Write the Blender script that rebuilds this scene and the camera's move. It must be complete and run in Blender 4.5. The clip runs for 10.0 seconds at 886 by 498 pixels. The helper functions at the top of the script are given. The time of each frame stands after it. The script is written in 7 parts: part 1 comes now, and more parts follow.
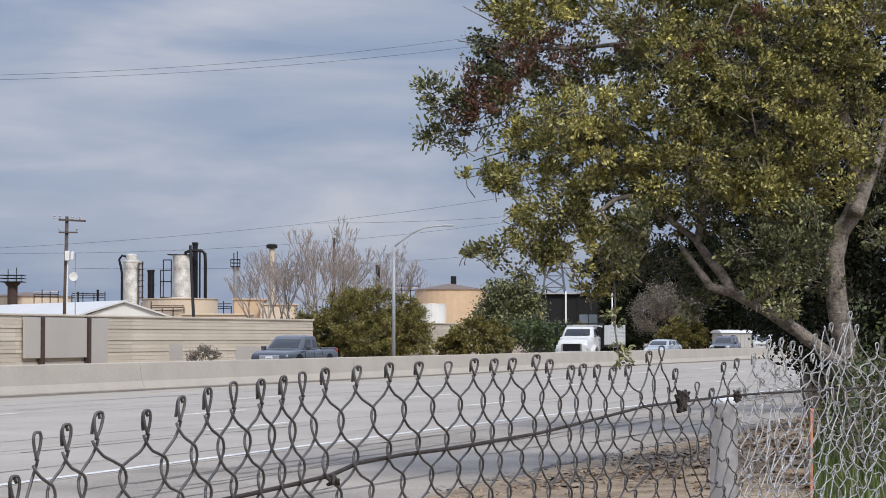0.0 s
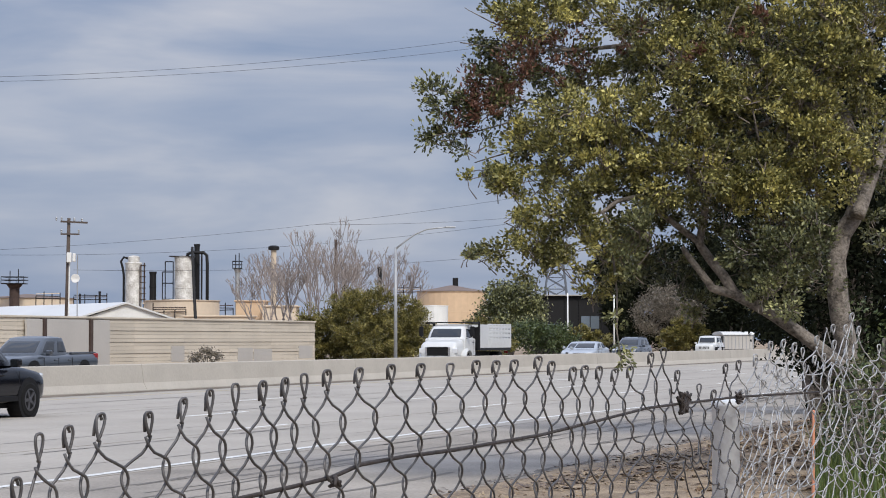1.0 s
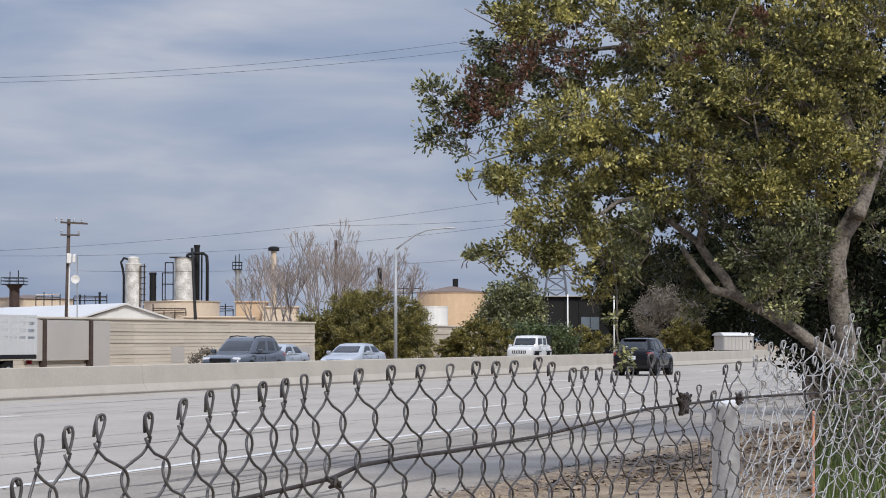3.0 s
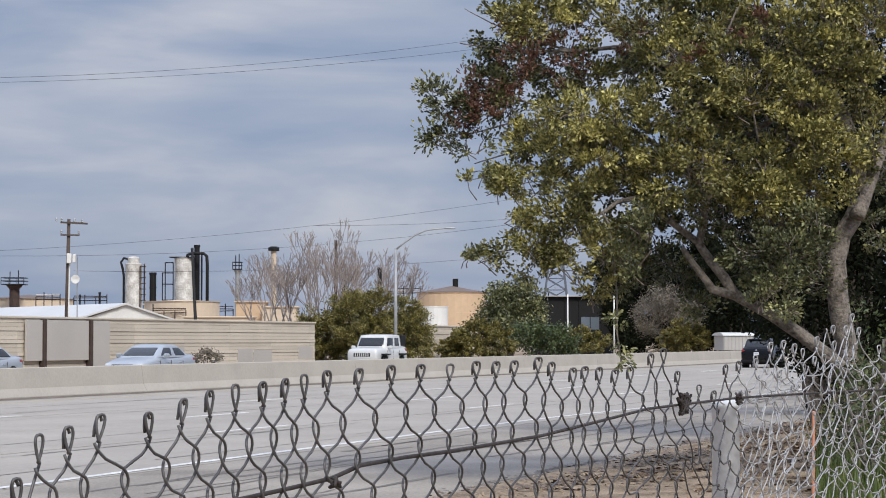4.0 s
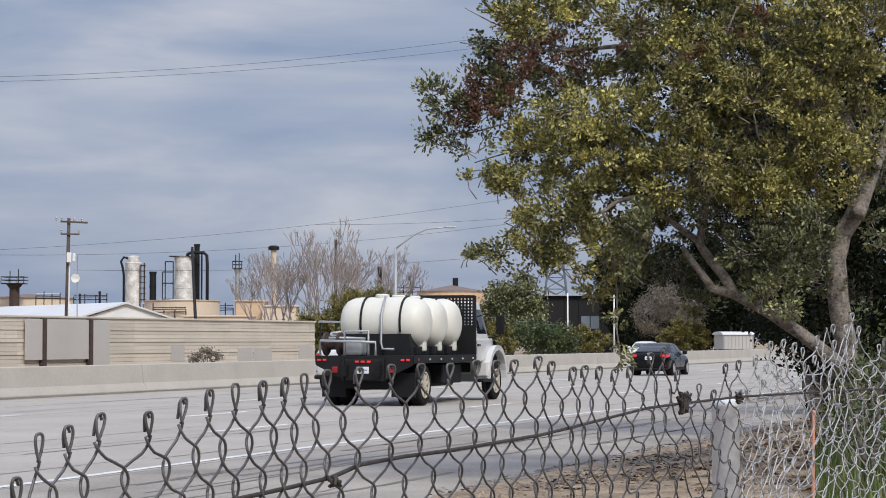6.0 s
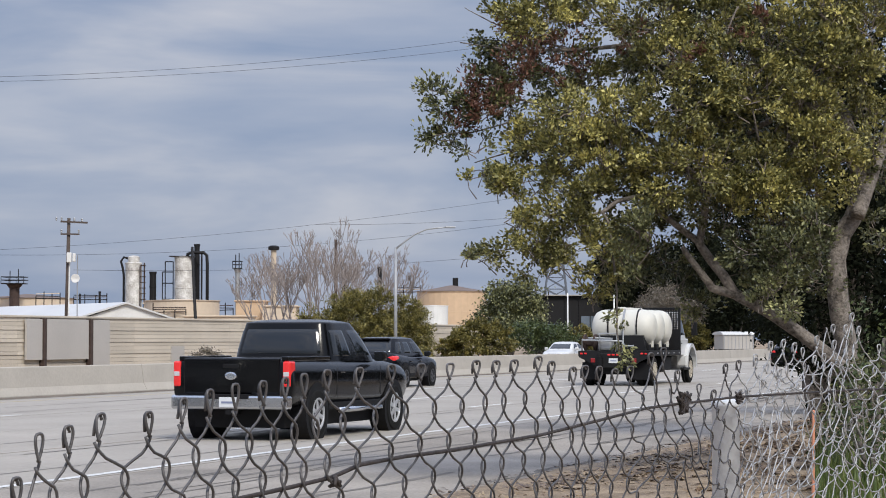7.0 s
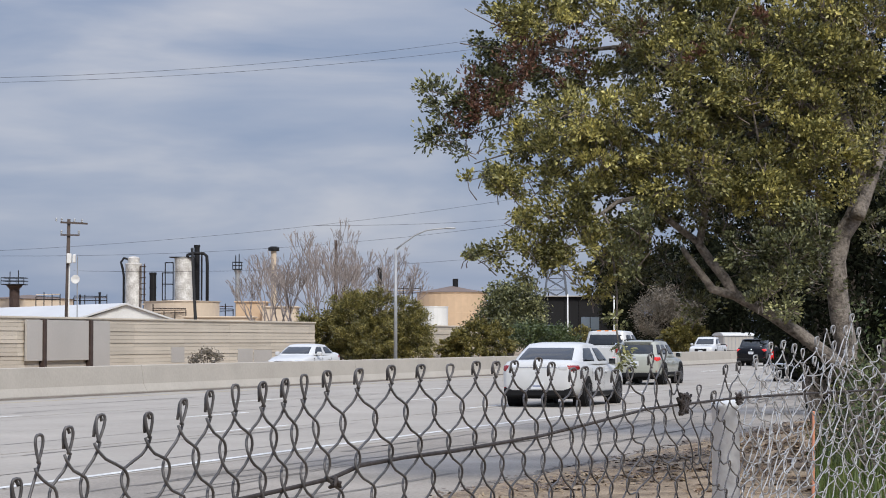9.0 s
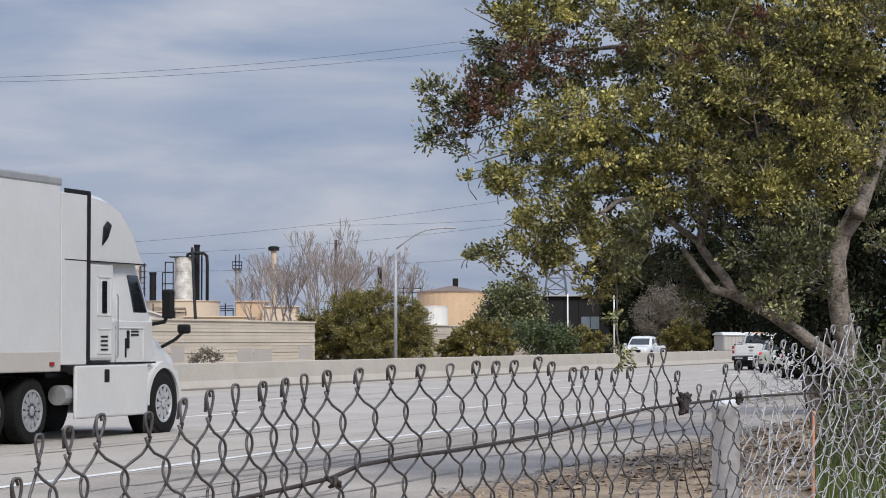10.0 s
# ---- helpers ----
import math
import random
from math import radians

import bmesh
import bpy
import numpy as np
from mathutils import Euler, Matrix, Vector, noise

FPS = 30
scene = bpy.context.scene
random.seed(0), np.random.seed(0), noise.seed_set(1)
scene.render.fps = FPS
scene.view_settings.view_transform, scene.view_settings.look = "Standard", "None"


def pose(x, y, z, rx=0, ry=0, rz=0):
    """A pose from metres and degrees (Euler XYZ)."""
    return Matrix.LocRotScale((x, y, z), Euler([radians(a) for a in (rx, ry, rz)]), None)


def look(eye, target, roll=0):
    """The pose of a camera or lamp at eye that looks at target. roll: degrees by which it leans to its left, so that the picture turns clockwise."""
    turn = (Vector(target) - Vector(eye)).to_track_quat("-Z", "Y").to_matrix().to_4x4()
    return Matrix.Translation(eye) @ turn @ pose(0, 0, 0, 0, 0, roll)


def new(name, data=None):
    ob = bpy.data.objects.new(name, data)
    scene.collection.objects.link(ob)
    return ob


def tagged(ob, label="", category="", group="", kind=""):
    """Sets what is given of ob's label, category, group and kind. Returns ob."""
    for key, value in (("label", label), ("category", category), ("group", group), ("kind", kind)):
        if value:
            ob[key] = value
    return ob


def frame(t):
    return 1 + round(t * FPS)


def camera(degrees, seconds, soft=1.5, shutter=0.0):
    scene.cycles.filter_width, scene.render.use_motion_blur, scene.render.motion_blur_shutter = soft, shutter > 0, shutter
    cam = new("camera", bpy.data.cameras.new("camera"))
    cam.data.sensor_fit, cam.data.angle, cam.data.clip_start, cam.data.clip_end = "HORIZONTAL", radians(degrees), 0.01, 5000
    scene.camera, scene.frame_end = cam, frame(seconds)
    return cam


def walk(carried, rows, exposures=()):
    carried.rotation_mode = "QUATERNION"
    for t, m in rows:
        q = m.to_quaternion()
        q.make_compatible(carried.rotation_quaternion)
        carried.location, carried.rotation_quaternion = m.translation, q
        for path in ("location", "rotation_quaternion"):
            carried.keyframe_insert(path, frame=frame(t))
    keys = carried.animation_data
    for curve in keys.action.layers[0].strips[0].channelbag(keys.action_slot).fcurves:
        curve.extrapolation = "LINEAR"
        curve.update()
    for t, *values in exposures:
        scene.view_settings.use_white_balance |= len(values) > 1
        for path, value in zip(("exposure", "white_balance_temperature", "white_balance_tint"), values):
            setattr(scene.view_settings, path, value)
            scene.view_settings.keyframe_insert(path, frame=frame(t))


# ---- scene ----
EYE = (0.0, 0.0, 1.6)
HEADING, TILT = 18.34, 2.276          # degrees: from the road's direction, and above the level


def aim(turn, lift):
    a, e = radians(HEADING + turn), radians(TILT + lift)
    return look(EYE, (math.cos(a) * math.cos(e), math.sin(a) * math.cos(e), EYE[2] + math.sin(e)))


cam = camera(22.18, 10.0, soft=1.0)
walk(cam, [(t, aim(a, b)) for t, a, b in (
    (0.0, -0.047, -0.043), (0.3, -0.030, -0.020), (0.5, -0.021, -0.010), (1.0, 0.0, 0.0), (1.5, -0.021, -0.017), (2.0, 0.047, 0.026),
    (2.5, 0.0, 0.023), (4.0, 0.0, 0.023), (4.5, 0.0, 0.0), (5.0, 0.019, 0.0), (5.5, 0.0, 0.0), (7.0, 0.0, 0.0),
    (7.5, 0.019, 0.036), (8.0, 0.0, 0.023), (9.0, 0.0, 0.023), (9.5, 0.0, 0.007), (10.0, 0.0, 0.014))])

# ---- light: cloudy daylight, a broad veiled sun from behind the camera ----
SUN_TURN, SUN_HIGH = radians(-138), radians(42)      # where the sun stands
sun = new("sun", bpy.data.lights.new("sun", "SUN"))
sun.data.energy, sun.data.angle, sun.data.color = 2.9, radians(16), (1.0, 0.945, 0.85)
sun.matrix_world = look((0, 0, 60), (-math.cos(SUN_TURN) * math.cos(SUN_HIGH), -math.sin(SUN_TURN) * math.cos(SUN_HIGH), 60 - math.sin(SUN_HIGH)))
scene.view_settings.exposure = 0.0


def make_sky():
    w = bpy.data.worlds.new("sky")
    scene.world = w
    w.use_nodes = True
    n, l = w.node_tree.nodes, w.node_tree.links
    n.clear()
    out, bg = n.new("ShaderNodeOutputWorld"), n.new("ShaderNodeBackground")
    sky = n.new("ShaderNodeTexSky")
    sky.sky_type, sky.sun_disc = "NISHITA", False
    sky.sun_elevation, sky.sun_rotation = SUN_HIGH, math.pi / 2 - SUN_TURN
    geo = n.new("ShaderNodeTexCoord")
    # layered cloud: long flat banks near the horizon, from noise stretched along the level
    mp = n.new("ShaderNodeMapping")
    mp.inputs["Scale"].default_value = (5.0, 5.0, 26.0)
    mp.inputs["Location"].default_value = (3.1, 1.7, 0.4)
    n1 = n.new("ShaderNodeTexNoise")
    n1.inputs["Scale"].default_value, n1.inputs["Detail"].default_value, n1.inputs["Roughness"].default_value = 1.0, 5, 0.52
    n1.inputs["Distortion"].default_value = 0.5
    mp2 = n.new("ShaderNodeMapping")
    mp2.inputs["Scale"].default_value = (14.0, 14.0, 60.0)
    mp2.inputs["Location"].default_value = (7.3, 2.2, 5.0)
    n2 = n.new("ShaderNodeTexNoise")
    n2.inputs["Scale"].default_value, n2.inputs["Detail"].default_value = 1.0, 4
    l.new(geo.outputs["Generated"], mp.inputs[0]), l.new(geo.outputs["Generated"], mp2.inputs[0])
    l.new(mp.outputs[0], n1.inputs["Vector"]), l.new(mp2.outputs[0], n2.inputs["Vector"])
    mix = n.new("ShaderNodeMix")
    mix.inputs["Factor"].default_value = 0.22
    l.new(n1.outputs["Fac"], mix.inputs["A"]), l.new(n2.outputs["Fac"], mix.inputs["B"])
    ramp = n.new("ShaderNodeValToRGB")
    ramp.color_ramp.elements[0].position, ramp.color_ramp.elements[1].position = 0.36, 0.66
    ramp.color_ramp.elements[0].color = (0.255, 0.325, 0.485, 1)
    ramp.color_ramp.elements[1].color = (0.545, 0.560, 0.635, 1)
    e = ramp.color_ramp.elements.new(0.5)
    e.color = (0.365, 0.415, 0.545, 1)
    # the cloud thins to clear blue low down
    hgt, thin, add_low = n.new("ShaderNodeSeparateXYZ"), n.new("ShaderNodeMapRange"), n.new("ShaderNodeMath")
    l.new(geo.outputs["Generated"], hgt.inputs[0]), l.new(hgt.outputs["Z"], thin.inputs[0])
    thin.inputs["From Min"].default_value, thin.inputs["From Max"].default_value = 0.02, 0.11
    thin.inputs["To Min"].default_value, thin.inputs["To Max"].default_value = -0.075, 0.0
    l.new(mix.outputs[0], add_low.inputs[0]), l.new(thin.outputs[0], add_low.inputs[1])
    l.new(add_low.outputs[0], ramp.inputs[0])
    both = n.new("ShaderNodeMix")
    both.data_type = "RGBA"
    both.inputs["Factor"].default_value = 0.90
    dim = n.new("ShaderNodeVectorMath")
    dim.operation = "SCALE"
    dim.inputs["Scale"].default_value = 0.09
    l.new(sky.outputs[0], dim.inputs[0])
    l.new(dim.outputs[0], both.inputs["A"]), l.new(ramp.outputs[0], both.inputs["B"])
    # an overcast sky grows about threefold brighter from the horizon to the zenith
    sep, up, gain = n.new("ShaderNodeSeparateXYZ"), n.new("ShaderNodeMapRange"), n.new("ShaderNodeVectorMath")
    l.new(geo.outputs["Generated"], sep.inputs[0])
    l.new(sep.outputs["Z"], up.inputs[0])
    up.inputs["From Min"].default_value, up.inputs["From Max"].default_value = 0.16, 1.0
    up.inputs["To Min"].default_value, up.inputs["To Max"].default_value = 1.0, 3.0
    gain.operation = "SCALE"
    l.new(both.outputs["Result"], gain.inputs[0]), l.new(up.outputs[0], gain.inputs["Scale"])
    l.new(gain.outputs[0], bg.inputs[0])
    bg.inputs[1].default_value = 1.0
    l.new(bg.outputs[0], out.inputs[0])


make_sky()


# ---- materials ----
def material(name, color, rough=0.7, metal=0.0, vary=0.25, scale=6.0, fine=60.0, bump=0.15, tint=None, emit=0.0, island=0.0, coat=0.0, per_object=0.0, spec=0.5):
    """Two scales of noise on colour, roughness and relief."""
    m = bpy.data.materials.new(name)
    m.use_nodes = True
    n, l = m.node_tree.nodes, m.node_tree.links
    b = n["Principled BSDF"]
    b.inputs["Metallic"].default_value, b.inputs["Roughness"].default_value = metal, rough
    if coat:
        b.inputs["Coat Weight"].default_value, b.inputs["Coat Roughness"].default_value = coat, 0.06
    b.inputs["Specular IOR Level"].default_value = spec
    tc = n.new("ShaderNodeTexCoord")
    big, small = n.new("ShaderNodeTexNoise"), n.new("ShaderNodeTexNoise")
    big.inputs["Scale"].default_value, big.inputs["Detail"].default_value = scale, 4
    small.inputs["Scale"].default_value, small.inputs["Detail"].default_value = fine, 3
    l.new(tc.outputs["Object"], big.inputs["Vector"]), l.new(tc.outputs["Object"], small.inputs["Vector"])
    add = n.new("ShaderNodeMix")
    add.inputs["Factor"].default_value = 0.4
    l.new(big.outputs["Fac"], add.inputs["A"]), l.new(small.outputs["Fac"], add.inputs["B"])
    ramp = n.new("ShaderNodeValToRGB")
    ramp.color_ramp.elements[0].position, ramp.color_ramp.elements[1].position = 0.3, 0.7
    c2 = tint or color
    ramp.color_ramp.elements[0].color = (*[c * (1 - vary) for c in c2], 1)
    ramp.color_ramp.elements[1].color = (*[min(1, c * (1 + vary * 0.6)) for c in color], 1)
    l.new(add.outputs[0], ramp.inputs[0])
    last = ramp.outputs[0]
    if island or per_object:
        g = n.new("ShaderNodeNewGeometry") if island else n.new("ShaderNodeObjectInfo")
        hsv = n.new("ShaderNodeHueSaturation")
        mr = n.new("ShaderNodeMapRange")
        k = island or per_object
        mr.inputs["To Min"].default_value, mr.inputs["To Max"].default_value = 1 - k, 1 + k
        l.new(g.outputs["Random Per Island" if island else "Random"], mr.inputs[0])
        l.new(mr.outputs[0], hsv.inputs["Value"])
        l.new(last, hsv.inputs["Color"])
        last = hsv.outputs[0]
    l.new(last, b.inputs["Base Color"])
    if bump:
        bp = n.new("ShaderNodeBump")
        bp.inputs["Strength"].default_value, bp.inputs["Distance"].default_value = bump, 0.02
        l.new(small.outputs["Fac"], bp.inputs["Height"])
        l.new(bp.outputs[0], b.inputs["Normal"])
    if emit:
        l.new(last, b.inputs["Emission Color"])
        b.inputs["Emission Strength"].default_value = emit
    return m


def paint(name, color, metal=0.0, rough=0.3, coat=0.8, spec=0.5):
    return material(name, color, rough, metal, 0.06, 1.5, 8, 0.0, coat=coat, spec=spec)


ROAD_M = material("worn_concrete_lane", (0.350, 0.320, 0.280), 0.97, 0, 0.20, 0.35, 9, 0.25)
JOINT_M = material("dark_joint", (0.06, 0.058, 0.055), 0.95, 0, 0.3, 1, 20, 0.2)
SHOULDER_M = material("grey_asphalt_shoulder", (0.310, 0.278, 0.240), 0.97, 0, 0.48, 0.5, 22, 0.5)
PATCH_M = material("dark_asphalt_patch", (0.17, 0.155, 0.14), 0.96, 0, 0.35, 0.8, 30, 0.5)
STREAK_M = material("faint_tyre_streak", (0.225, 0.207, 0.19), 0.97, 0, 0.3, 0.8, 30, 0.2)
LINE_M = material("worn_white_line", (0.66, 0.66, 0.64), 0.8, 0, 0.25, 2, 25, 0.1)
DIRT_M = material("dry_dirt_and_straw", (0.33, 0.255, 0.175), 0.97, 0, 0.45, 1.2, 25, 0.8, tint=(0.20, 0.14, 0.09))
BARRIER_M = material("weathered_barrier_concrete", (0.42, 0.387, 0.337), 0.9, 0, 0.16, 0.7, 14, 0.2)
BARRIER2_M = material("patched_barrier_concrete", (0.47, 0.45, 0.41), 0.9, 0, 0.12, 0.9, 14, 0.2)
WALL_M = material("tan_block", (0.54, 0.48, 0.395), 0.92, 0, 0.14, 0.5, 9, 0.3, per_object=0.10)
COURSE_M = material("shaded_mortar", (0.25, 0.222, 0.185), 0.95, 0, 0.15, 1, 9, 0.2)
PANEL_M = material("grey_plaster_panel", (0.42, 0.395, 0.365), 0.85, 0, 0.08, 0.5, 9, 0.1)
RUST_M = material("rusty_steel", (0.075, 0.05, 0.042), 0.8, 0.3, 0.4, 3, 30, 0.3)
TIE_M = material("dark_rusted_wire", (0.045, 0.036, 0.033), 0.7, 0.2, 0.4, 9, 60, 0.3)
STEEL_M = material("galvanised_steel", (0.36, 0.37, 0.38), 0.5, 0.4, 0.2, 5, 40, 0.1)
# paler wire for the mesh past the post
WIRE2_M = material("pale_fence_wire", (0.42, 0.42, 0.42), 0.5, 0.4, 0.4, 9, 60, 0.2)
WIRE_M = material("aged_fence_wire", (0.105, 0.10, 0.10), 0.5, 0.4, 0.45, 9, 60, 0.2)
POST_M = material("galvanised_post", (0.66, 0.69, 0.73), 0.55, 0.0, 0.2, 6, 50, 0.15)
DARKSTEEL_M = material("dark_painted_steel", (0.009, 0.009, 0.010), 0.6, 0.0, 0.3, 3, 30, 0.1, spec=0.3)
WHITE_M = material("weathered_white_paint", (0.72, 0.72, 0.70), 0.6, 0, 0.14, 0.6, 9, 0.1)
VESSEL_M = material("stained_white_vessel_paint", (0.66, 0.65, 0.62), 0.6, 0, 0.45, 0.8, 5, 0.1, tint=(0.45, 0.40, 0.34))
ROOF_M = material("white_sheet_roof", (0.58, 0.58, 0.57), 0.5, 0.0, 0.08, 0.3, 5, 0.1)
TAN_M = material("tan_tank_paint", (0.60, 0.43, 0.28), 0.7, 0, 0.14, 0.12, 2, 0.1)
TAN2_M = material("pale_tan_paint", (0.62, 0.51, 0.39), 0.7, 0, 0.14, 0.12, 2, 0.1)
BROWNROOF_M = material("brown_tank_roof", (0.16, 0.12, 0.10), 0.8, 0, 0.2, 0.3, 4, 0.1)
WOOD_M = material("weathered_pole_wood", (0.085, 0.065, 0.055), 0.9, 0, 0.3, 3, 30, 0.4)
BARK_M = material("grey_brown_bark", (0.215, 0.19, 0.165), 0.95, 0, 0.75, 11, 34, 1.0, tint=(0.12, 0.095, 0.08))
TWIG_M = material("grey_brown_twig", (0.17, 0.14, 0.12), 0.9, 0, 0.4, 3, 30, 0.2)
BAREBARK_M = material("pale_bare_twigs", (0.25, 0.215, 0.20), 0.95, 0, 0.3, 1, 9, 0.2)


def leaf_material(name, a, b, c, rough=0.42, spec=0.4):
    """Leaf colours that change from leaf to leaf, with some light passing through."""
    m = bpy.data.materials.new(name)
    m.use_nodes = True
    n, l = m.node_tree.nodes, m.node_tree.links
    bs = n["Principled BSDF"]
    bs.inputs["Roughness"].default_value, bs.inputs["Specular IOR Level"].default_value = rough, spec
    g = n.new("ShaderNodeNewGeometry")
    r = n.new("ShaderNodeValToRGB")
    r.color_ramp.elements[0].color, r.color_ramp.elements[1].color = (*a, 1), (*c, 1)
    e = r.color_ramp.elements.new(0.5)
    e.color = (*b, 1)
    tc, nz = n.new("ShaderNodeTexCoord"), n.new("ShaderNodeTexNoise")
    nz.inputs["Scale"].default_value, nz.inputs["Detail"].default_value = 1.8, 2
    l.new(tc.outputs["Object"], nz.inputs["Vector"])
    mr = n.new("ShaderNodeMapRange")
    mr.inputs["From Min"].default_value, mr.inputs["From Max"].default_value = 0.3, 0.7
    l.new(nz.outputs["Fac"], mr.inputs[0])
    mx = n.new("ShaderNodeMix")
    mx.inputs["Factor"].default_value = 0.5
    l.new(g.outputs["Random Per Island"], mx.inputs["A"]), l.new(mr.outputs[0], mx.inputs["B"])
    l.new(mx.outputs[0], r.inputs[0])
    l.new(r.outputs[0], bs.inputs["Base Color"])
    tr, ms = n.new("ShaderNodeBsdfTranslucent"), n.new("ShaderNodeMixShader")
    ms.inputs[0].default_value = 0.09
    l.new(r.outputs[0], tr.inputs[0])
    l.new(bs.outputs[0], ms.inputs[1]), l.new(tr.outputs[0], ms.inputs[2])
    l.new(ms.outputs[0], n["Material Output"].inputs[0])
    return m


# olive tones, stretched so sunlit tips and shaded gaps sit in the colour
LEAF_M = leaf_material("lit_to_shaded_olive_leaves", (0.012, 0.015, 0.008), (0.160, 0.156, 0.052), (0.80, 0.71, 0.24), 0.36)
# for dark plants, and as the crown's shaded copy of the olive leaves
DARKLEAF_M = leaf_material("dark_and_shaded_green_leaves", (0.007, 0.009, 0.005), (0.090, 0.099, 0.042), (0.46, 0.46, 0.21), 0.36)
BUSH_M = leaf_material("olive_bush_leaves", (0.020, 0.022, 0.010), (0.150, 0.135, 0.040), (0.42, 0.35, 0.11))
# near black because the trees' shade is put into the leaf colour
DEEPSHADE_M = leaf_material("shade_darkened_evergreen_leaves", (0.004, 0.006, 0.003), (0.009, 0.012, 0.006), (0.028, 0.033, 0.015), 0.8, 0.12)
# brown litter, darkened to carry the tree's shade on the dirt
LITTER_M = leaf_material("shade_darkened_leaf_litter", (0.035, 0.022, 0.014), (0.10, 0.062, 0.036), (0.22, 0.15, 0.09))
GREENBUSH_M = leaf_material("green_bush_leaves", (0.025, 0.04, 0.018), (0.06, 0.085, 0.03), (0.12, 0.14, 0.05))
SCRUB_M = leaf_material("brown_scrub_leaves", (0.07, 0.06, 0.045), (0.18, 0.155, 0.12), (0.32, 0.28, 0.22))
REDLEAF_M = leaf_material("reddish_brown_leaves", (0.035, 0.016, 0.012), (0.13, 0.06, 0.04), (0.24, 0.14, 0.09))
GRASS_M = leaf_material("fresh_green_grass", (0.035, 0.055, 0.012), (0.075, 0.11, 0.026), (0.17, 0.18, 0.05))
STRAW_M = leaf_material("dry_straw_litter", (0.16, 0.09, 0.045), (0.32, 0.22, 0.11), (0.45, 0.34, 0.20))


# ---- mesh helpers ----
def mesh_of(name, bm, mat, smooth=False):
    me = bpy.data.meshes.new(name)
    bm.normal_update()
    bm.to_mesh(me)
    bm.free()
    for m in (mat if isinstance(mat, (list, tuple)) else [mat]):
        me.materials.append(m)
    if smooth:
        me.polygons.foreach_set("use_smooth", [True] * len(me.polygons))
    return me


def part(name, bm, mat, parent=None, label="", smooth=False, at=None):
    ob = new(name, mesh_of(name, bm, mat, smooth))
    ob.parent = parent
    if at is not None:
        ob.matrix_basis = at
    if label:
        tagged(ob, label)
    return ob


def thing(name, label, category, at=None, group="", kind=""):
    ob = new(name)
    ob.empty_display_size = 0.2
    if at is not None:
        ob.matrix_basis = at
    return tagged(ob, label, category, group, kind)


def spot(right, ahead, z=0.0):
    """A place on the site's own grid, whose axis is turned by HEADING from the road."""
    a = radians(HEADING)
    return Vector((ahead * math.cos(a) + right * math.sin(a), ahead * math.sin(a) - right * math.cos(a), z))


def box(bm, x0, x1, y0, y1, z0, z1, bevel=0.0, m=None):
    r = bmesh.ops.create_cube(bm, size=1.0)
    bmesh.ops.transform(bm, verts=r["verts"], matrix=(m or Matrix()) @ Matrix.Translation(((x0 + x1) / 2, (y0 + y1) / 2, (z0 + z1) / 2)) @ Matrix.Diagonal((abs(x1 - x0), abs(y1 - y0), abs(z1 - z0), 1)))
    if bevel:
        es = list({e for v in r["verts"] for e in v.link_edges})
        bmesh.ops.bevel(bm, geom=es, offset=bevel, segments=2, affect="EDGES", profile=0.5)
    return bm


def boxed(*a, **k):
    return box(bmesh.new(), *a, **k)


def tube(bm, pts, r0, r1=None, sides=6, cap=True):
    """A tube along points, tapering from r0 to r1."""
    r1 = r0 if r1 is None else r1
    pts = [Vector(p) for p in pts]
    rings, side = [], None
    for i, p in enumerate(pts):
        d = (pts[min(i + 1, len(pts) - 1)] - pts[max(i - 1, 0)]).normalized()
        if side is None:
            side = d.orthogonal().normalized()
        side = (side - d * side.dot(d))
        side = side.normalized() if side.length > 1e-6 else d.orthogonal().normalized()
        up = d.cross(side)
        r = r0 + (r1 - r0) * i / max(1, len(pts) - 1)
        rings.append([bm.verts.new(p + (side * math.cos(a) + up * math.sin(a)) * r) for a in [2 * math.pi * k / sides for k in range(sides)]])
    for a, b in zip(rings, rings[1:]):
        for k in range(sides):
            bm.faces.new((a[k], a[(k + 1) % sides], b[(k + 1) % sides], b[k]))
    if cap:
        bm.faces.new(rings[0][::-1]), bm.faces.new(rings[-1])
    return bm


def tubed(*a, **k):
    return tube(bmesh.new(), *a, **k)


def revolve(bm, profile, sides=24, centre=(0, 0, 0), squash=1.0, caps=True):
    """Turn (radius, height) pairs round the upright axis."""
    rings = []
    for r, z in profile:
        rings.append([bm.verts.new((centre[0] + r * math.cos(2 * math.pi * k / sides), centre[1] + squash * r * math.sin(2 * math.pi * k / sides), centre[2] + z)) for k in range(sides)])
    for a, b in zip(rings, rings[1:]):
        for k in range(sides):
            bm.faces.new((a[k], a[(k + 1) % sides], b[(k + 1) % sides], b[k]))
    if caps:
        bm.faces.new(rings[0][::-1]), bm.faces.new(rings[-1])
    return bm


def revolved(*a, **k):
    return revolve(bmesh.new(), *a, **k)


def loft(bm, rings, caps=True):
    vs = [[bm.verts.new(p) for p in ring] for ring in rings]
    n = len(vs[0])
    for a, b in zip(vs, vs[1:]):
        for k in range(n):
            bm.faces.new((a[k], a[(k + 1) % n], b[(k + 1) % n], b[k]))
    if caps:
        bm.faces.new(vs[0][::-1]), bm.faces.new(vs[-1])
    bmesh.ops.recalc_face_normals(bm, faces=bm.faces[:])
    return bm


def lerp(pairs, x):
    """Value at x on a broken line of (x, value) pairs, eased at the corners."""
    if x <= pairs[0][0]:
        return pairs[0][1]
    for (a, u), (b, v) in zip(pairs, pairs[1:]):
        if x <= b:
            return u + (v - u) * (x - a) / (b - a)
    return pairs[-1][1]


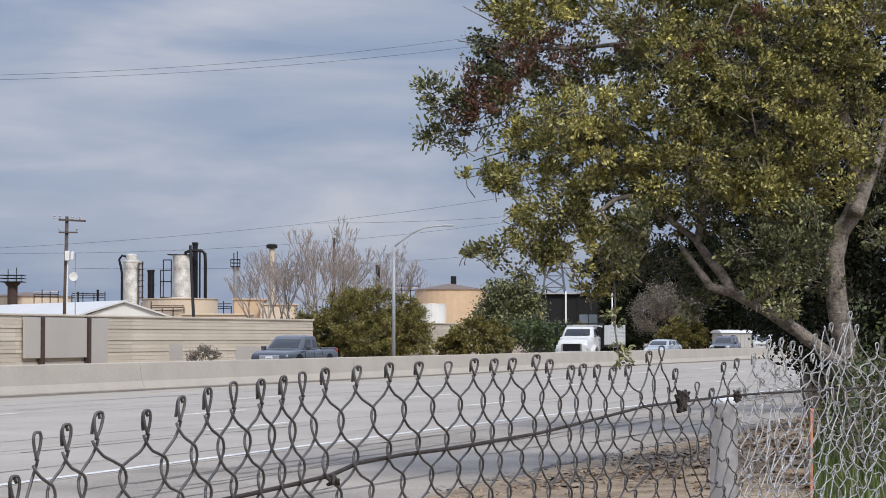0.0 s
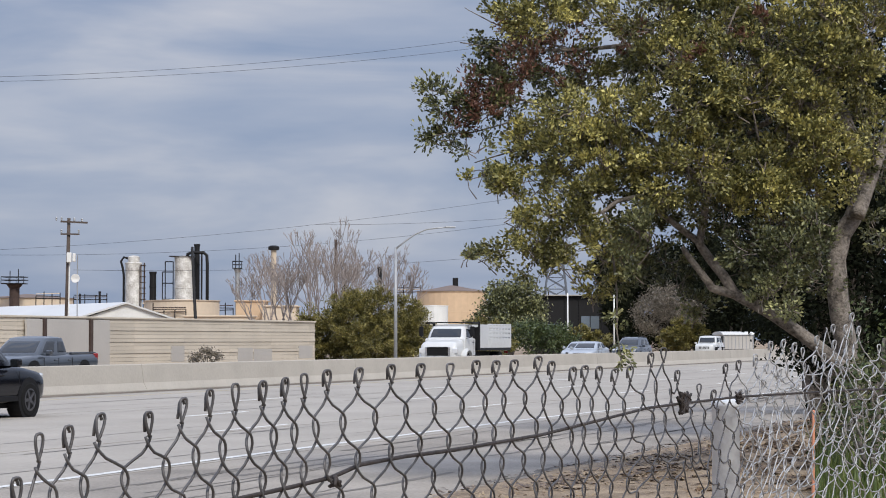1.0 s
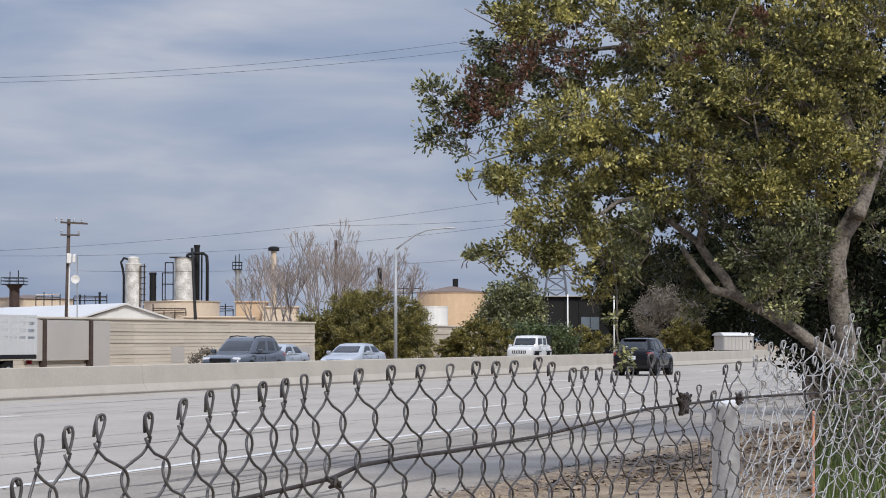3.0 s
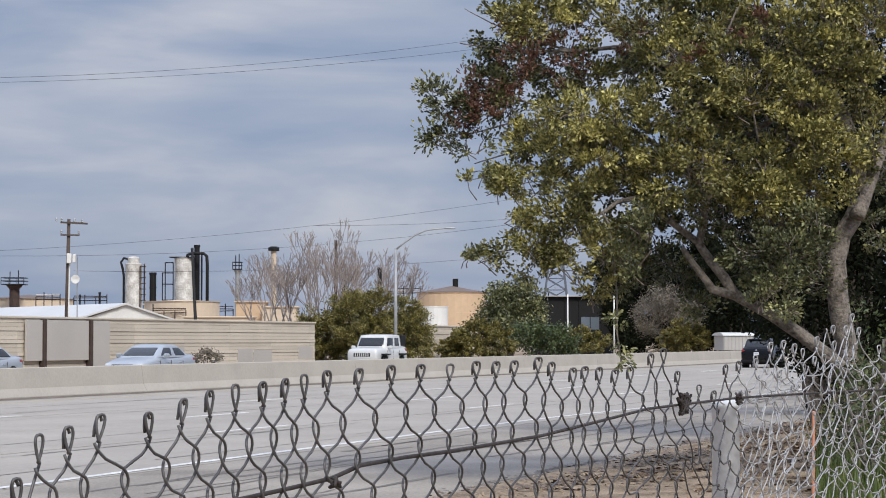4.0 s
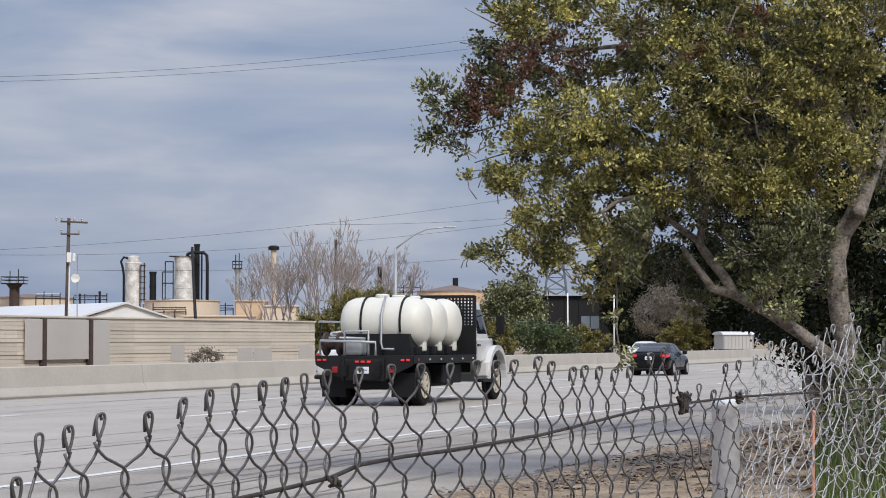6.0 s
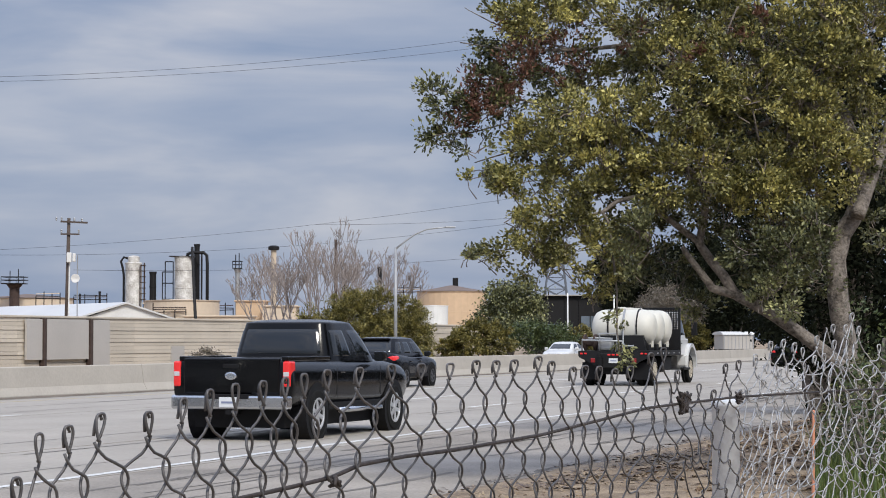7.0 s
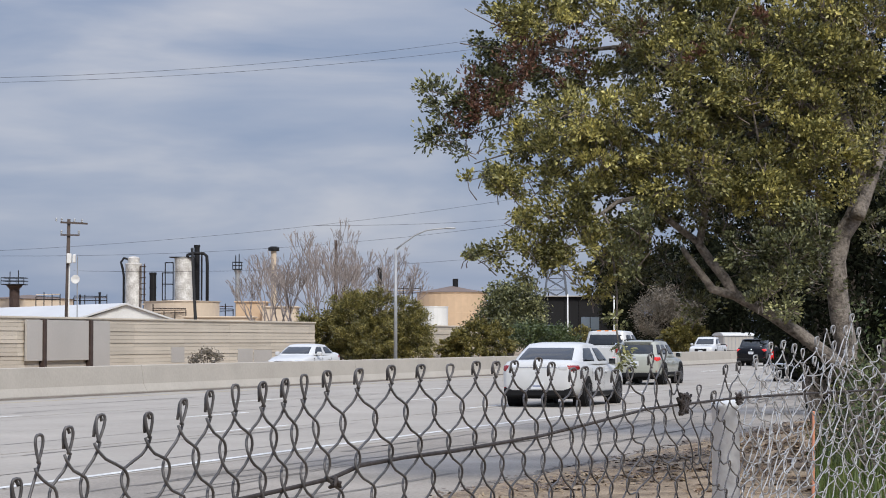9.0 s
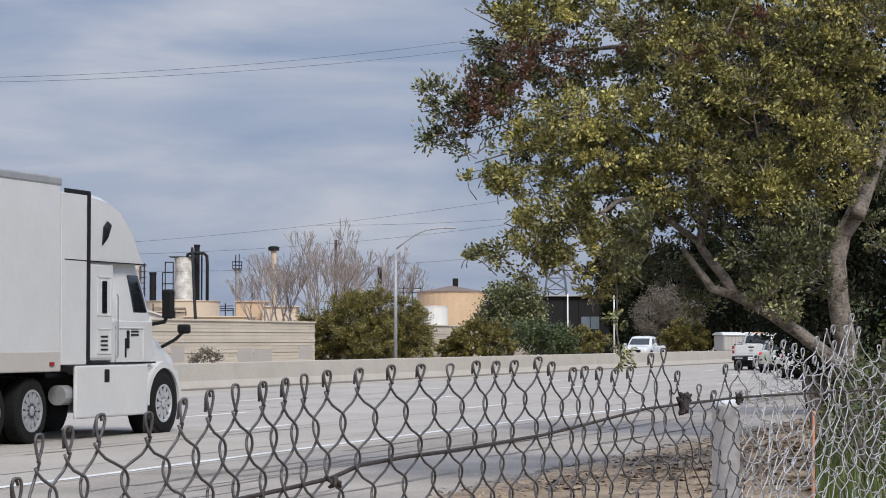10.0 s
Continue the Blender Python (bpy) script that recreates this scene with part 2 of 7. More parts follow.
# ---- ground, road, barrier, wall ----
EDGE, LANE, MEDIAN, FAR = 12.40, 3.66, 29.95, 51.0


def strip(name, y0, y1, z, mat, label, category, x0=-150, x1=900, thick=0.3, kind="structure"):
    bm = bmesh.new()
    n = 24
    top = [[bm.verts.new((x0 + (x1 - x0) * i / n, y, z)) for y in (y0, y1)] for i in range(n + 1)]
    low = [[bm.verts.new((x0 + (x1 - x0) * i / n, y, z - thick)) for y in (y0, y1)] for i in range(n + 1)]
    for i in range(n):
        bm.faces.new((top[i][0], top[i + 1][0], top[i + 1][1], top[i][1]))
        bm.faces.new((low[i][0], low[i + 1][0], top[i + 1][0], top[i][0]))
        bm.faces.new((top[i][1], top[i + 1][1], low[i + 1][1], low[i][1]))
    return tagged(part(name, bm, mat), label, category, kind=kind)


def build_ground():
    bm = bmesh.new()
    n, size = 60, 3000.0
    ax = [-1 + 2 * i / n for i in range(n + 1)]
    ax = [size * (abs(a) ** 2.2) * (1 if a > 0 else -1) for a in ax]
    vs = [[bm.verts.new((x + 30, y + 10, -0.32)) for y in ax] for x in ax]
    for i in range(n):
        for j in range(n):
            bm.faces.new((vs[i][j], vs[i + 1][j], vs[i + 1][j + 1], vs[i][j + 1]))
    tagged(part("ground", bm, DIRT_M), "flat dry ground reaching to the horizon", "ground", kind="structure")
    # verge on the camera's side: uneven dry dirt with litter
    bm = bmesh.new()
    nx, ny = 170, 34
    rows = []
    for i in range(nx + 1):
        x = -20 + 160 * i / nx
        row = []
        for j in range(ny + 1):
            y = -14 + 21.3 * j / ny
            z = 0.03 + 0.10 * noise.noise((x * 0.35, y * 0.5, 0)) + 0.05 * noise.noise((x * 1.7, y * 1.7, 3))
            z += 0.30 * math.exp(-((x - 32) / 9) ** 2 - ((y - 4.4) / 1.9) ** 2)
            edge = max(0.0, min(1.0, (7.3 - y) / 0.8))
            row.append(bm.verts.new((x, y + 0.25 * noise.noise((x * 0.5, 7, 1)) * (j == ny), z * edge + 0.012 * (1 - edge))))
        rows.append(row)
    for i in range(nx):
        for j in range(ny):
            bm.faces.new((rows[i][j], rows[i + 1][j], rows[i + 1][j + 1], rows[i][j + 1]))
    tagged(part("verge", bm, DIRT_M, smooth=True), "dry dirt verge strewn with straw beside the shoulder", "ground", kind="structure")


def build_road():
    strip("road_bed", 6.9, FAR - 0.5, -0.03, JOINT_M, "dark bed of the road seen in its joints", "road")
    strip("shoulder", 6.8, EDGE - 0.35, 0.0, SHOULDER_M, "cracked grey asphalt hard shoulder", "road")
    # lanes: long concrete slabs with dark open joints between them
    for k in range(4):
        y0 = EDGE - 0.33 + LANE * k + (0.02 if k else 0)
        strip("lane", y0, EDGE - 0.35 + LANE * (k + 1), 0.004 + 0.002 * (k % 2), ROAD_M, "worn pale concrete traffic lane", "road")
    strip("lane", EDGE - 0.33 + LANE * 4, MEDIAN - 0.02, 0.002, ROAD_M, "stained concrete median shoulder beside the barrier", "road")
    for k in range(4):
        strip("lane", MEDIAN + 2.6 + LANE * k, MEDIAN + 2.58 + LANE * (k + 1), 0.004, ROAD_M, "worn pale concrete traffic lane", "road")
    strip("lane", MEDIAN + 0.6, MEDIAN + 2.58, 0.002, ROAD_M, "concrete median shoulder beside the barrier", "road")
    strip("shoulder", MEDIAN + 2.6 + LANE * 4, FAR - 2.4, 0.0, SHOULDER_M, "grey asphalt hard shoulder by the block wall", "road")
    # tarred crack seals and patches on the near shoulder
    rnd = random.Random(5)
    bm = bmesh.new()
    for k in range(64):
        x, y = rnd.uniform(12, 75), rnd.uniform(7.3, 11.7)
        ln, w = rnd.uniform(2, 10), rnd.uniform(0.02, 0.075)
        a = rnd.uniform(-0.03, 0.03)
        steps = 10
        top = []
        for i in range(steps + 1):
            u = x + ln * i / steps
            v = y + a * ln * i / steps + 0.12 * noise.noise((u * 0.8, k, 2))
            ww = w * (0.6 + 0.8 * abs(noise.noise((u * 1.5, k, 9))))
            top.append((bm.verts.new((u, v - ww, 0.004)), bm.verts.new((u, v + ww, 0.004))))
        for p, q in zip(top, top[1:]):
            bm.faces.new((p[0], q[0], q[1], p[1]))
    tagged(part("crack_seal", bm, PATCH_M), "dark tar seals along shoulder cracks", "road marking", kind="stuff")
    bm = bmesh.new()
    for k in range(40):
        x = -20 + 8.1 * k
        for yy in (EDGE + LANE * 0.5, EDGE + LANE * 1.5, EDGE + LANE * 2.5, EDGE + LANE * 3.5):
            for off in (-0.9, 0.9):
                u0, ww = x + rnd.uniform(-2, 2), rnd.uniform(0.015, 0.05)
                u1 = u0 + rnd.uniform(4, 15)
                v = yy + off + rnd.uniform(-0.25, 0.25)
                if rnd.random() < 0.75:
                    q = [bm.verts.new(c) for c in ((u0, v - ww, 0.0092), (u1, v - ww * 0.3, 0.0092), (u1, v + ww * 0.3, 0.0092), (u0, v + ww, 0.0092))]
                    bm.faces.new(q)
    tagged(part("tyre_marks", bm, STREAK_M), "dark streaks worn along the wheel tracks", "road marking", kind="stuff")
    # markings
    bm = bmesh.new()
    n = 120
    top = []
    for i in range(n + 1):
        x = -20 + 340 * i / n
        y = lerp([(-20, 12.1), (19, 12.15), (30, 12.35), (44, 12.55), (60, 11.9), (100, 12.0), (320, 12.0)], x)
        top.append((bm.verts.new((x, y - 0.075, 0.010)), bm.verts.new((x, y + 0.075, 0.010))))
    for p, q in zip(top, top[1:]):
        bm.faces.new((p[0], q[0], q[1], p[1]))
    tagged(part("edge_line", bm, LINE_M), "worn solid white edge line", "road marking", kind="structure")
    for side, ys in ((0, (EDGE + LANE, EDGE + 2 * LANE, EDGE + 3 * LANE)), (1, [MEDIAN + 2.6 + LANE * k for k in (1, 2, 3)])):
        for j, y in enumerate(ys):
            for k in range(24):
                x = 4 + 14.6 * k + (2.5, 9.0, 5.5)[j]
                bm = boxed(x, x + 3.6, y - 0.05, y + 0.05, 0.0, 0.011)
                tagged(part("lane_dash", bm, LINE_M), "worn white dashed lane stripe", "road marking", "lane dashes", "structure")
    bm = boxed(-100, 500, MEDIAN - 1.55, MEDIAN - 1.45, 0.0, 0.008)
    tagged(part("inner_edge_line", bm, material("faded_yellow_line", (0.42, 0.36, 0.25), 0.85, 0, 0.3, 1, 20)), "faded yellow line beside the median", "road marking", kind="structure")
    # dirt that gathers along the barrier's foot
    bm = bmesh.new()
    top = []
    for i in range(161):
        x = 20 + 1.2 * i
        w = 0.28 + 0.22 * noise.noise((x * 0.12, 0, 4)) + 0.1 * noise.noise((x * 0.7, 0, 4))
        top.append((bm.verts.new((x, MEDIAN - 0.05 - w, 0.007)), bm.verts.new((x, MEDIAN - 0.02, 0.035))))
    for p, q in zip(top, top[1:]):
        bm.faces.new((p[0], q[0], q[1], p[1]))
    tagged(part("gutter_dirt", bm, material("gutter_dirt", (0.15, 0.125, 0.10), 0.97, 0, 0.4, 0.6, 10, 0.5)), "dark dirt gathered along the barrier foot", "dirt", kind="stuff")


def barrier_section(x0, x1, mat):
    prof = [(0.0, 0.0), (0.0, 0.08), (0.12, 0.30), (0.19, 0.84), (0.21, 0.86), (0.39, 0.86), (0.41, 0.84), (0.48, 0.30), (0.60, 0.08), (0.60, 0.0)]
    return loft(bmesh.new(), [[(x, MEDIAN + y, z - 0.02) for y, z in prof] for x in (x0, x1)])


def build_barrier():
    b = thing("median_barrier", "long weathered concrete median barrier", "barrier", kind="structure")
    cuts = [-80, -20, 30, 46.4, 49.3, 62]
    while cuts[-1] < 420:
        cuts.append(cuts[-1] + 18.3)
    for k, (a, c) in enumerate(zip(cuts, cuts[1:])):
        part("barrier_section", barrier_section(a + 0.012, c - 0.012, BARRIER2_M if k in (3,) else BARRIER_M), BARRIER2_M if k in (3,) else BARRIER_M, b)


def build_wall():
    """Sound wall of tan split blocks beyond the far lanes, with a cap course and grey panels between steel posts."""
    w = thing("block_wall", "long tan concrete block wall with cap course", "wall", kind="structure")
    runs = ((56.0, 128.9, FAR), (150.0, 172.0, FAR + 3.0))
    for x0, x1, y in runs:
        top = 2.46
        part("wall_core", boxed(x0, x1, y + 0.06, y + 0.22, -0.3, top), COURSE_M, w)
        z, k = -0.3, 0
        while z < top - 0.05:
            h = 0.195 if k % 3 else 0.175
            proud = 0.0 if k % 3 else 0.035
            x = x0
            while x < x1 - 0.01:
                e = min(x1, x + 6.0)
                part("block_course", boxed(x + 0.004, e - 0.004, y - proud, y + 0.2, z + 0.008, z + h), WALL_M, w)
                x = e
            z += h + 0.004
            k += 1
        part("wall_cap", boxed(x0 - 0.05, x1 + 0.05, y - 0.08, y + 0.28, z, z + 0.10, bevel=0.02), WALL_M, w)
    p = thing("panel_bay", "grey plastered panels between rusty steel posts", "panel")
    for xa, xb, mat in ((92.5, 94.0, PANEL_M), (94.3, 98.65, PANEL_M), (99.0, 100.9, PANEL_M)):
        part("panel", boxed(xa, xb, FAR - 0.22, FAR - 0.1, 0.62 if xb < 99 else 0.2, 2.52, bevel=0.01), mat, p)
    for xa in (94.02, 98.7):
        part("steel_post", boxed(xa, xa + 0.27, FAR - 0.3, FAR - 0.05, -0.3, 2.56, bevel=0.01), RUST_M, p)
    for xa, xb, z0, z1 in [(108.36, 109.98, 0.4, 1.21), (117.1, 119.2, 0.28, 1.09), (119.35, 122.03, 0.28, 1.02), (99.72, 100.88, 0.29, 0.83), (126.24, 128.44, 0.43, 1.19)]:
        part("paint_patch", boxed(xa, xb, FAR - 0.045, FAR + 0.02, z0, z1), PANEL_M, w, "grey paint patch over the blocks")
    bm = boxed(50, 330, FAR - 2.5, FAR + 0.05, -0.3, 0.12)
    tagged(part("planting_strip", bm, DIRT_M), "bare dirt strip at the wall's foot", "ground", kind="structure")


build_ground()
build_road()
build_barrier()
build_wall()


# ---- chain link fence close to the camera ----
# where the curled wire ends stand along the fence, and how high they reach
KNUCKLES = [(1.628, 1.472), (1.664, 1.476), (1.704, 1.480), (1.740, 1.517), (1.782, 1.523), (1.823, 1.532), (1.896, 1.534), (1.946, 1.545), (1.997, 1.550), (2.045, 1.554), (2.098, 1.557), (2.140, 1.560), (2.180, 1.562), (2.229, 1.564), (2.296, 1.566), (2.394, 1.569), (2.491, 1.572), (2.596, 1.572), (2.697, 1.573), (2.774, 1.572), (2.849, 1.572), (2.957, 1.574), (3.023, 1.567), (3.137, 1.557), (3.202, 1.560), (3.293, 1.557), (3.385, 1.553), (3.487, 1.555), (3.650, 1.571), (3.776, 1.563), (3.920, 1.547), (4.065, 1.509), (4.197, 1.508), (4.337, 1.550), (4.500, 1.550), (4.613, 1.555), (4.688, 1.580), (4.754, 1.599), (4.821, 1.602), (4.934, 1.609), (5.035, 1.611), (5.135, 1.634), (5.222, 1.654), (5.348, 1.615), (5.493, 1.602), (5.646, 1.595), (5.802, 1.588)]
FENCE_LINE = [(1.2, 0.965), (1.75, 0.945), (1.94, 0.904), (2.3, 0.862), (3.2, 0.842), (4.5, 0.86), (5.2, 0.755), (6.2, 0.605), (7.4, 0.425)]
HALF_ROW = 0.041


def sway(x, z):
    """How the slack mesh is pushed out of line at a place."""
    k = max(0.0, min(1.0, (x - 3.0) / 0.8))
    k += 1.0 * max(0.0, min(1.0, (x - 4.55) / 0.3))
    j = max(0.0, min(1.0, (x - 3.3) / 0.6))
    dx = (0.006 + 0.016 * k) * noise.noise((x * 3.1, z * 9, 1.0)) + 0.030 * j * noise.noise((x * 9.0, z * 22, 3.0))
    dz = (0.003 + 0.011 * k) * noise.noise((x * 4.3, z * 6, 5.0)) + 0.026 * j * noise.noise((x * 7.0, z * 10, 7.0))
    dy = (0.006 + 0.022 * k) * noise.noise((x * 2.3, z * 5, 8.0))
    if x > 4.6:
        dx += 0.22 * (z - 1.42) * min(1, (x - 4.6) / 0.4)
        dz += 0.022 * noise.noise((x * 8.0, z * 17, 2.0))
        dx += 0.022 * noise.noise((x * 13.0, z * 13, 6.0))
    return dx, dy, dz


def build_fence():
    f = thing("chain_link_fence", "bent rusty chain link fence with curled wire ends", "fence")
    rnd = random.Random(11)
    wire_r = 0.0015
    # the main run, and the loose end of mesh that overlaps it past the post
    flap = [(x + 0.035, z - 0.018 - 0.02 * (k % 3)) for k, (x, z) in enumerate(KNUCKLES) if x > 4.45]
    for knuckles, behind in ((KNUCKLES, 0.0), (flap, 0.045)):
        xs, tops = [], []
        for (a, u), (b, v) in zip(knuckles, knuckles[1:]):
            xs += [a, (a + b) / 2]
            tops += [u, (u + v) / 2]
        line = list(zip(xs, tops))
        for i in range(len(xs) - 1):
            # one picket: a wire that swings between its two neighbours
            c, nxt = xs[i], xs[i + 1]
            mid, amp = (c + nxt) / 2, (nxt - c) / 2 + 0.0042
            sgn = 1 if i % 2 else -1      # odd pickets lean right at the top, even ones left
            tall = 0.0235 if mid < 2.2 else 0.019 if mid < 3.0 else 0.022
            pts = []
            low = 0.10 if mid < 4.5 else 0.75
            steps = int((lerp(line, mid) - tall - low) / HALF_ROW * 8)
            for s in range(steps + 1):
                u = s / 8.0
                if u > 9 and s % 2:
                    continue
                g = math.cos(math.pi * u)
                g = math.copysign(abs(g) ** 0.62, g)
                x = mid + sgn * amp * g
                z = lerp(line, x) - tall - u * HALF_ROW
                dx, dy, dz = sway(x + 3 * behind, z)
                pts.append((x + dx, lerp(FENCE_LINE, x) + behind + dy + sgn * 0.0035 * math.sin(math.pi * u), z + dz))
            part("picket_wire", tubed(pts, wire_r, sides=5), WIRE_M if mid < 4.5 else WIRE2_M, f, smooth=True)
            # the curled end that it shares with its neighbour: a narrow loop bent over above the last crossing, and the cut tip hooked back into it
            if i % 2 == 0:
                continue
            x0, top = nxt, tops[i + 1] - tall
            w, h = 0.0056 * rnd.uniform(0.9, 1.1) * (1 + 0.55 * max(0, min(1, (mid - 2.1) / 0.6))), tall * rnd.uniform(0.95, 1.12)
            dx, dy, dz = sway(x0, top)
            lean = rnd.uniform(-0.10, 0.22)
            loop, hook = [], []
            for k in range(21):
                a = -math.pi * 0.5 + 2 * math.pi * k / 20
                zz = h * (0.5 + 0.5 * math.sin(a))
                xx = w * math.copysign(abs(math.cos(a)) ** 0.7, math.cos(a)) * (0.35 + 0.75 * (zz / h))
                loop.append((x0 + dx + xx + lean * zz, lerp(FENCE_LINE, x0) + behind + dy - 0.45 * xx - 0.003 * k / 20, top + dz + zz))
            for k in range(9):
                a = math.pi * (0.15 + 0.95 * k / 8)
                zz = h * (0.62 + 0.40 * math.sin(a)) - (h * 0.30 * (k - 6) / 2 if k > 6 else 0)
                xx = w * 0.72 * math.cos(a) * rnd.uniform(0.9, 1.1)
                hook.append((x0 + dx + 0.75 * xx + lean * zz + 0.001, lerp(FENCE_LINE, x0) + behind + dy + 0.001 - 0.4 * xx, top + dz + zz * 0.93))
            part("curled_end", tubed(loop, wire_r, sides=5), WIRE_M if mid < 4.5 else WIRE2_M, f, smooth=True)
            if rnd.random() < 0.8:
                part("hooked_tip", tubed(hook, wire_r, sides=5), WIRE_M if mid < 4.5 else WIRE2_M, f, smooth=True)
    wire = [(1.2, 0.97, 1.395), (1.75, 0.950, 1.425), (2.066, 0.889, 1.444), (2.16, 0.88, 1.448), (2.248, 0.870, 1.453), (2.316, 0.863, 1.463), (2.45, 0.858, 1.4655), (2.606, 0.854, 1.465), (2.979, 0.846, 1.469),
            (3.3, 0.846, 1.478), (3.636, 0.850, 1.487), (4.0, 0.856, 1.486), (4.36, 0.860, 1.485), (4.55, 0.856, 1.484), (5.2, 0.757, 1.482), (6.2, 0.607, 1.475), (7.3, 0.44, 1.47)]
    part("tension_wire", tubed(wire, 0.0026, sides=6), TIE_M, f, "dark rusty sagging tension wire", smooth=True)
    for cx, cz, r, n in ((2.243, 1.449, 0.006, 5), (3.90, 1.487, 0.020, 16), (4.44, 1.483, 0.012, 6)):
        bm = bmesh.new()
        for k in range(n):
            p = [(cx + r * rnd.uniform(-1, 1) * 2.0, lerp(FENCE_LINE, cx) - 0.004 + rnd.uniform(-0.006, 0.004), cz + r * rnd.uniform(-1, 1)) for _ in range(6)]
            q = []
            for a, b in zip(p, p[1:]):
                q += [tuple(Vector(a).lerp(Vector(b), t)) for t in (0.0, 0.5)]
            tube(bm, q, 0.0022, sides=5)
        tagged(part("wire_tie", bm, TIE_M, f, "tangled rusty tie wire", smooth=True), kind="stuff")
    p = revolved([(0.0285, -0.2), (0.0285, 1.462), (0.0295, 1.4625), (0.0295, 1.472), (0.026, 1.478), (0.012, 1.481)], 20, (4.56, 0.905, 0))
    tagged(part("fence_post", p, POST_M, smooth=True), "weathered galvanised steel fence post", "post")
    st = boxed(-0.006, 0.006, -0.003, 0.003, 0.0, 1.425, bevel=0.0015)
    tagged(part("marker_stake", st, material("faded_orange_plastic", (0.62, 0.27, 0.16), 0.6, 0, 0.15, 3, 30)), "thin faded orange marker stake behind the fence", "stake")
    bpy.data.objects["marker_stake"].matrix_basis = pose(5.55, 0.897, 0, 0.6, 0.4, 20)


build_fence()


# ---- foliage ----
def leaf_mesh(p, d, up, ln, wd):
    """A folded leaf at each place p, along d, with its upper side towards up."""
    g = np.cross(d, up)
    g /= np.linalg.norm(g, axis=1)[:, None] + 1e-9
    n3 = np.cross(g, d)
    n = len(p)
    a, b, m = p - d * ln * 0.5, p + d * ln * 0.5, p + n3 * ln * 0.07 + d * ln * 0.05
    v = np.stack([a, m + g * wd * 0.5, b, m - g * wd * 0.5, p - n3 * ln * 0.04], 1).reshape(-1, 3)
    i = np.arange(n)[:, None] * 5
    f = np.concatenate([i + (0, 1, 4), i + (1, 2, 4), i + (2, 3, 4), i + (3, 0, 4)], 0)
    me = bpy.data.meshes.new("leaves")
    me.vertices.add(len(v)), me.vertices.foreach_set("co", v.ravel())
    me.loops.add(len(f) * 3), me.loops.foreach_set("vertex_index", f.ravel())
    me.polygons.add(len(f)), me.polygons.foreach_set("loop_start", np.arange(len(f)) * 3)
    me.update(calc_edges=True), me.validate()
    return me


def sprays(lobes, per, size, seed, reach=0.17, k=46, flat=0.58, rise=0.5):
    """Leafy shoot tips: tufts of leaves that stand out from a short shoot, spread through egg-shaped lobes with open gaps between the tufts."""
    g = np.random.default_rng(seed)
    cs, outs = [], []
    for x, y, z, rx, ry, rz in lobes:
        n = max(3, int(per * rx * rz))
        v = g.normal(size=(n, 3))
        v /= np.linalg.norm(v, axis=1)[:, None]
        rad = 0.30 + 0.75 * g.random(n) ** 0.55
        cs.append(v * rad[:, None] * (rx, ry, rz) + (x, y, z))
        outs.append(v)
    c, o = np.concatenate(cs), np.concatenate(outs)
    o = o + (0, 0, rise) + g.normal(size=o.shape) * 0.35
    o /= np.linalg.norm(o, axis=1)[:, None]
    r = reach * g.uniform(0.55, 1.25, len(c))
    cc, oo, rr = np.repeat(c, k, axis=0), np.repeat(o, k, axis=0), np.repeat(r, k)[:, None]
    n = len(cc)
    v = g.normal(size=(n, 3))
    v /= np.linalg.norm(v, axis=1)[:, None]
    v = v + oo * 0.55
    p = cc + v * rr * g.random(n)[:, None] ** 0.5 * (1, 1, 0.8)
    d = v * 0.8 + oo * 0.6 + g.normal(size=(n, 3)) * 0.45
    d /= np.linalg.norm(d, axis=1)[:, None]
    up = np.array((0, 0, 0.45)) + oo * 0.3 + g.normal(size=(n, 3)) * 0.8
    ln = size * g.uniform(0.6, 1.3, n)[:, None]
    return leaf_mesh(p, d, up, ln, ln * flat), c, o, r


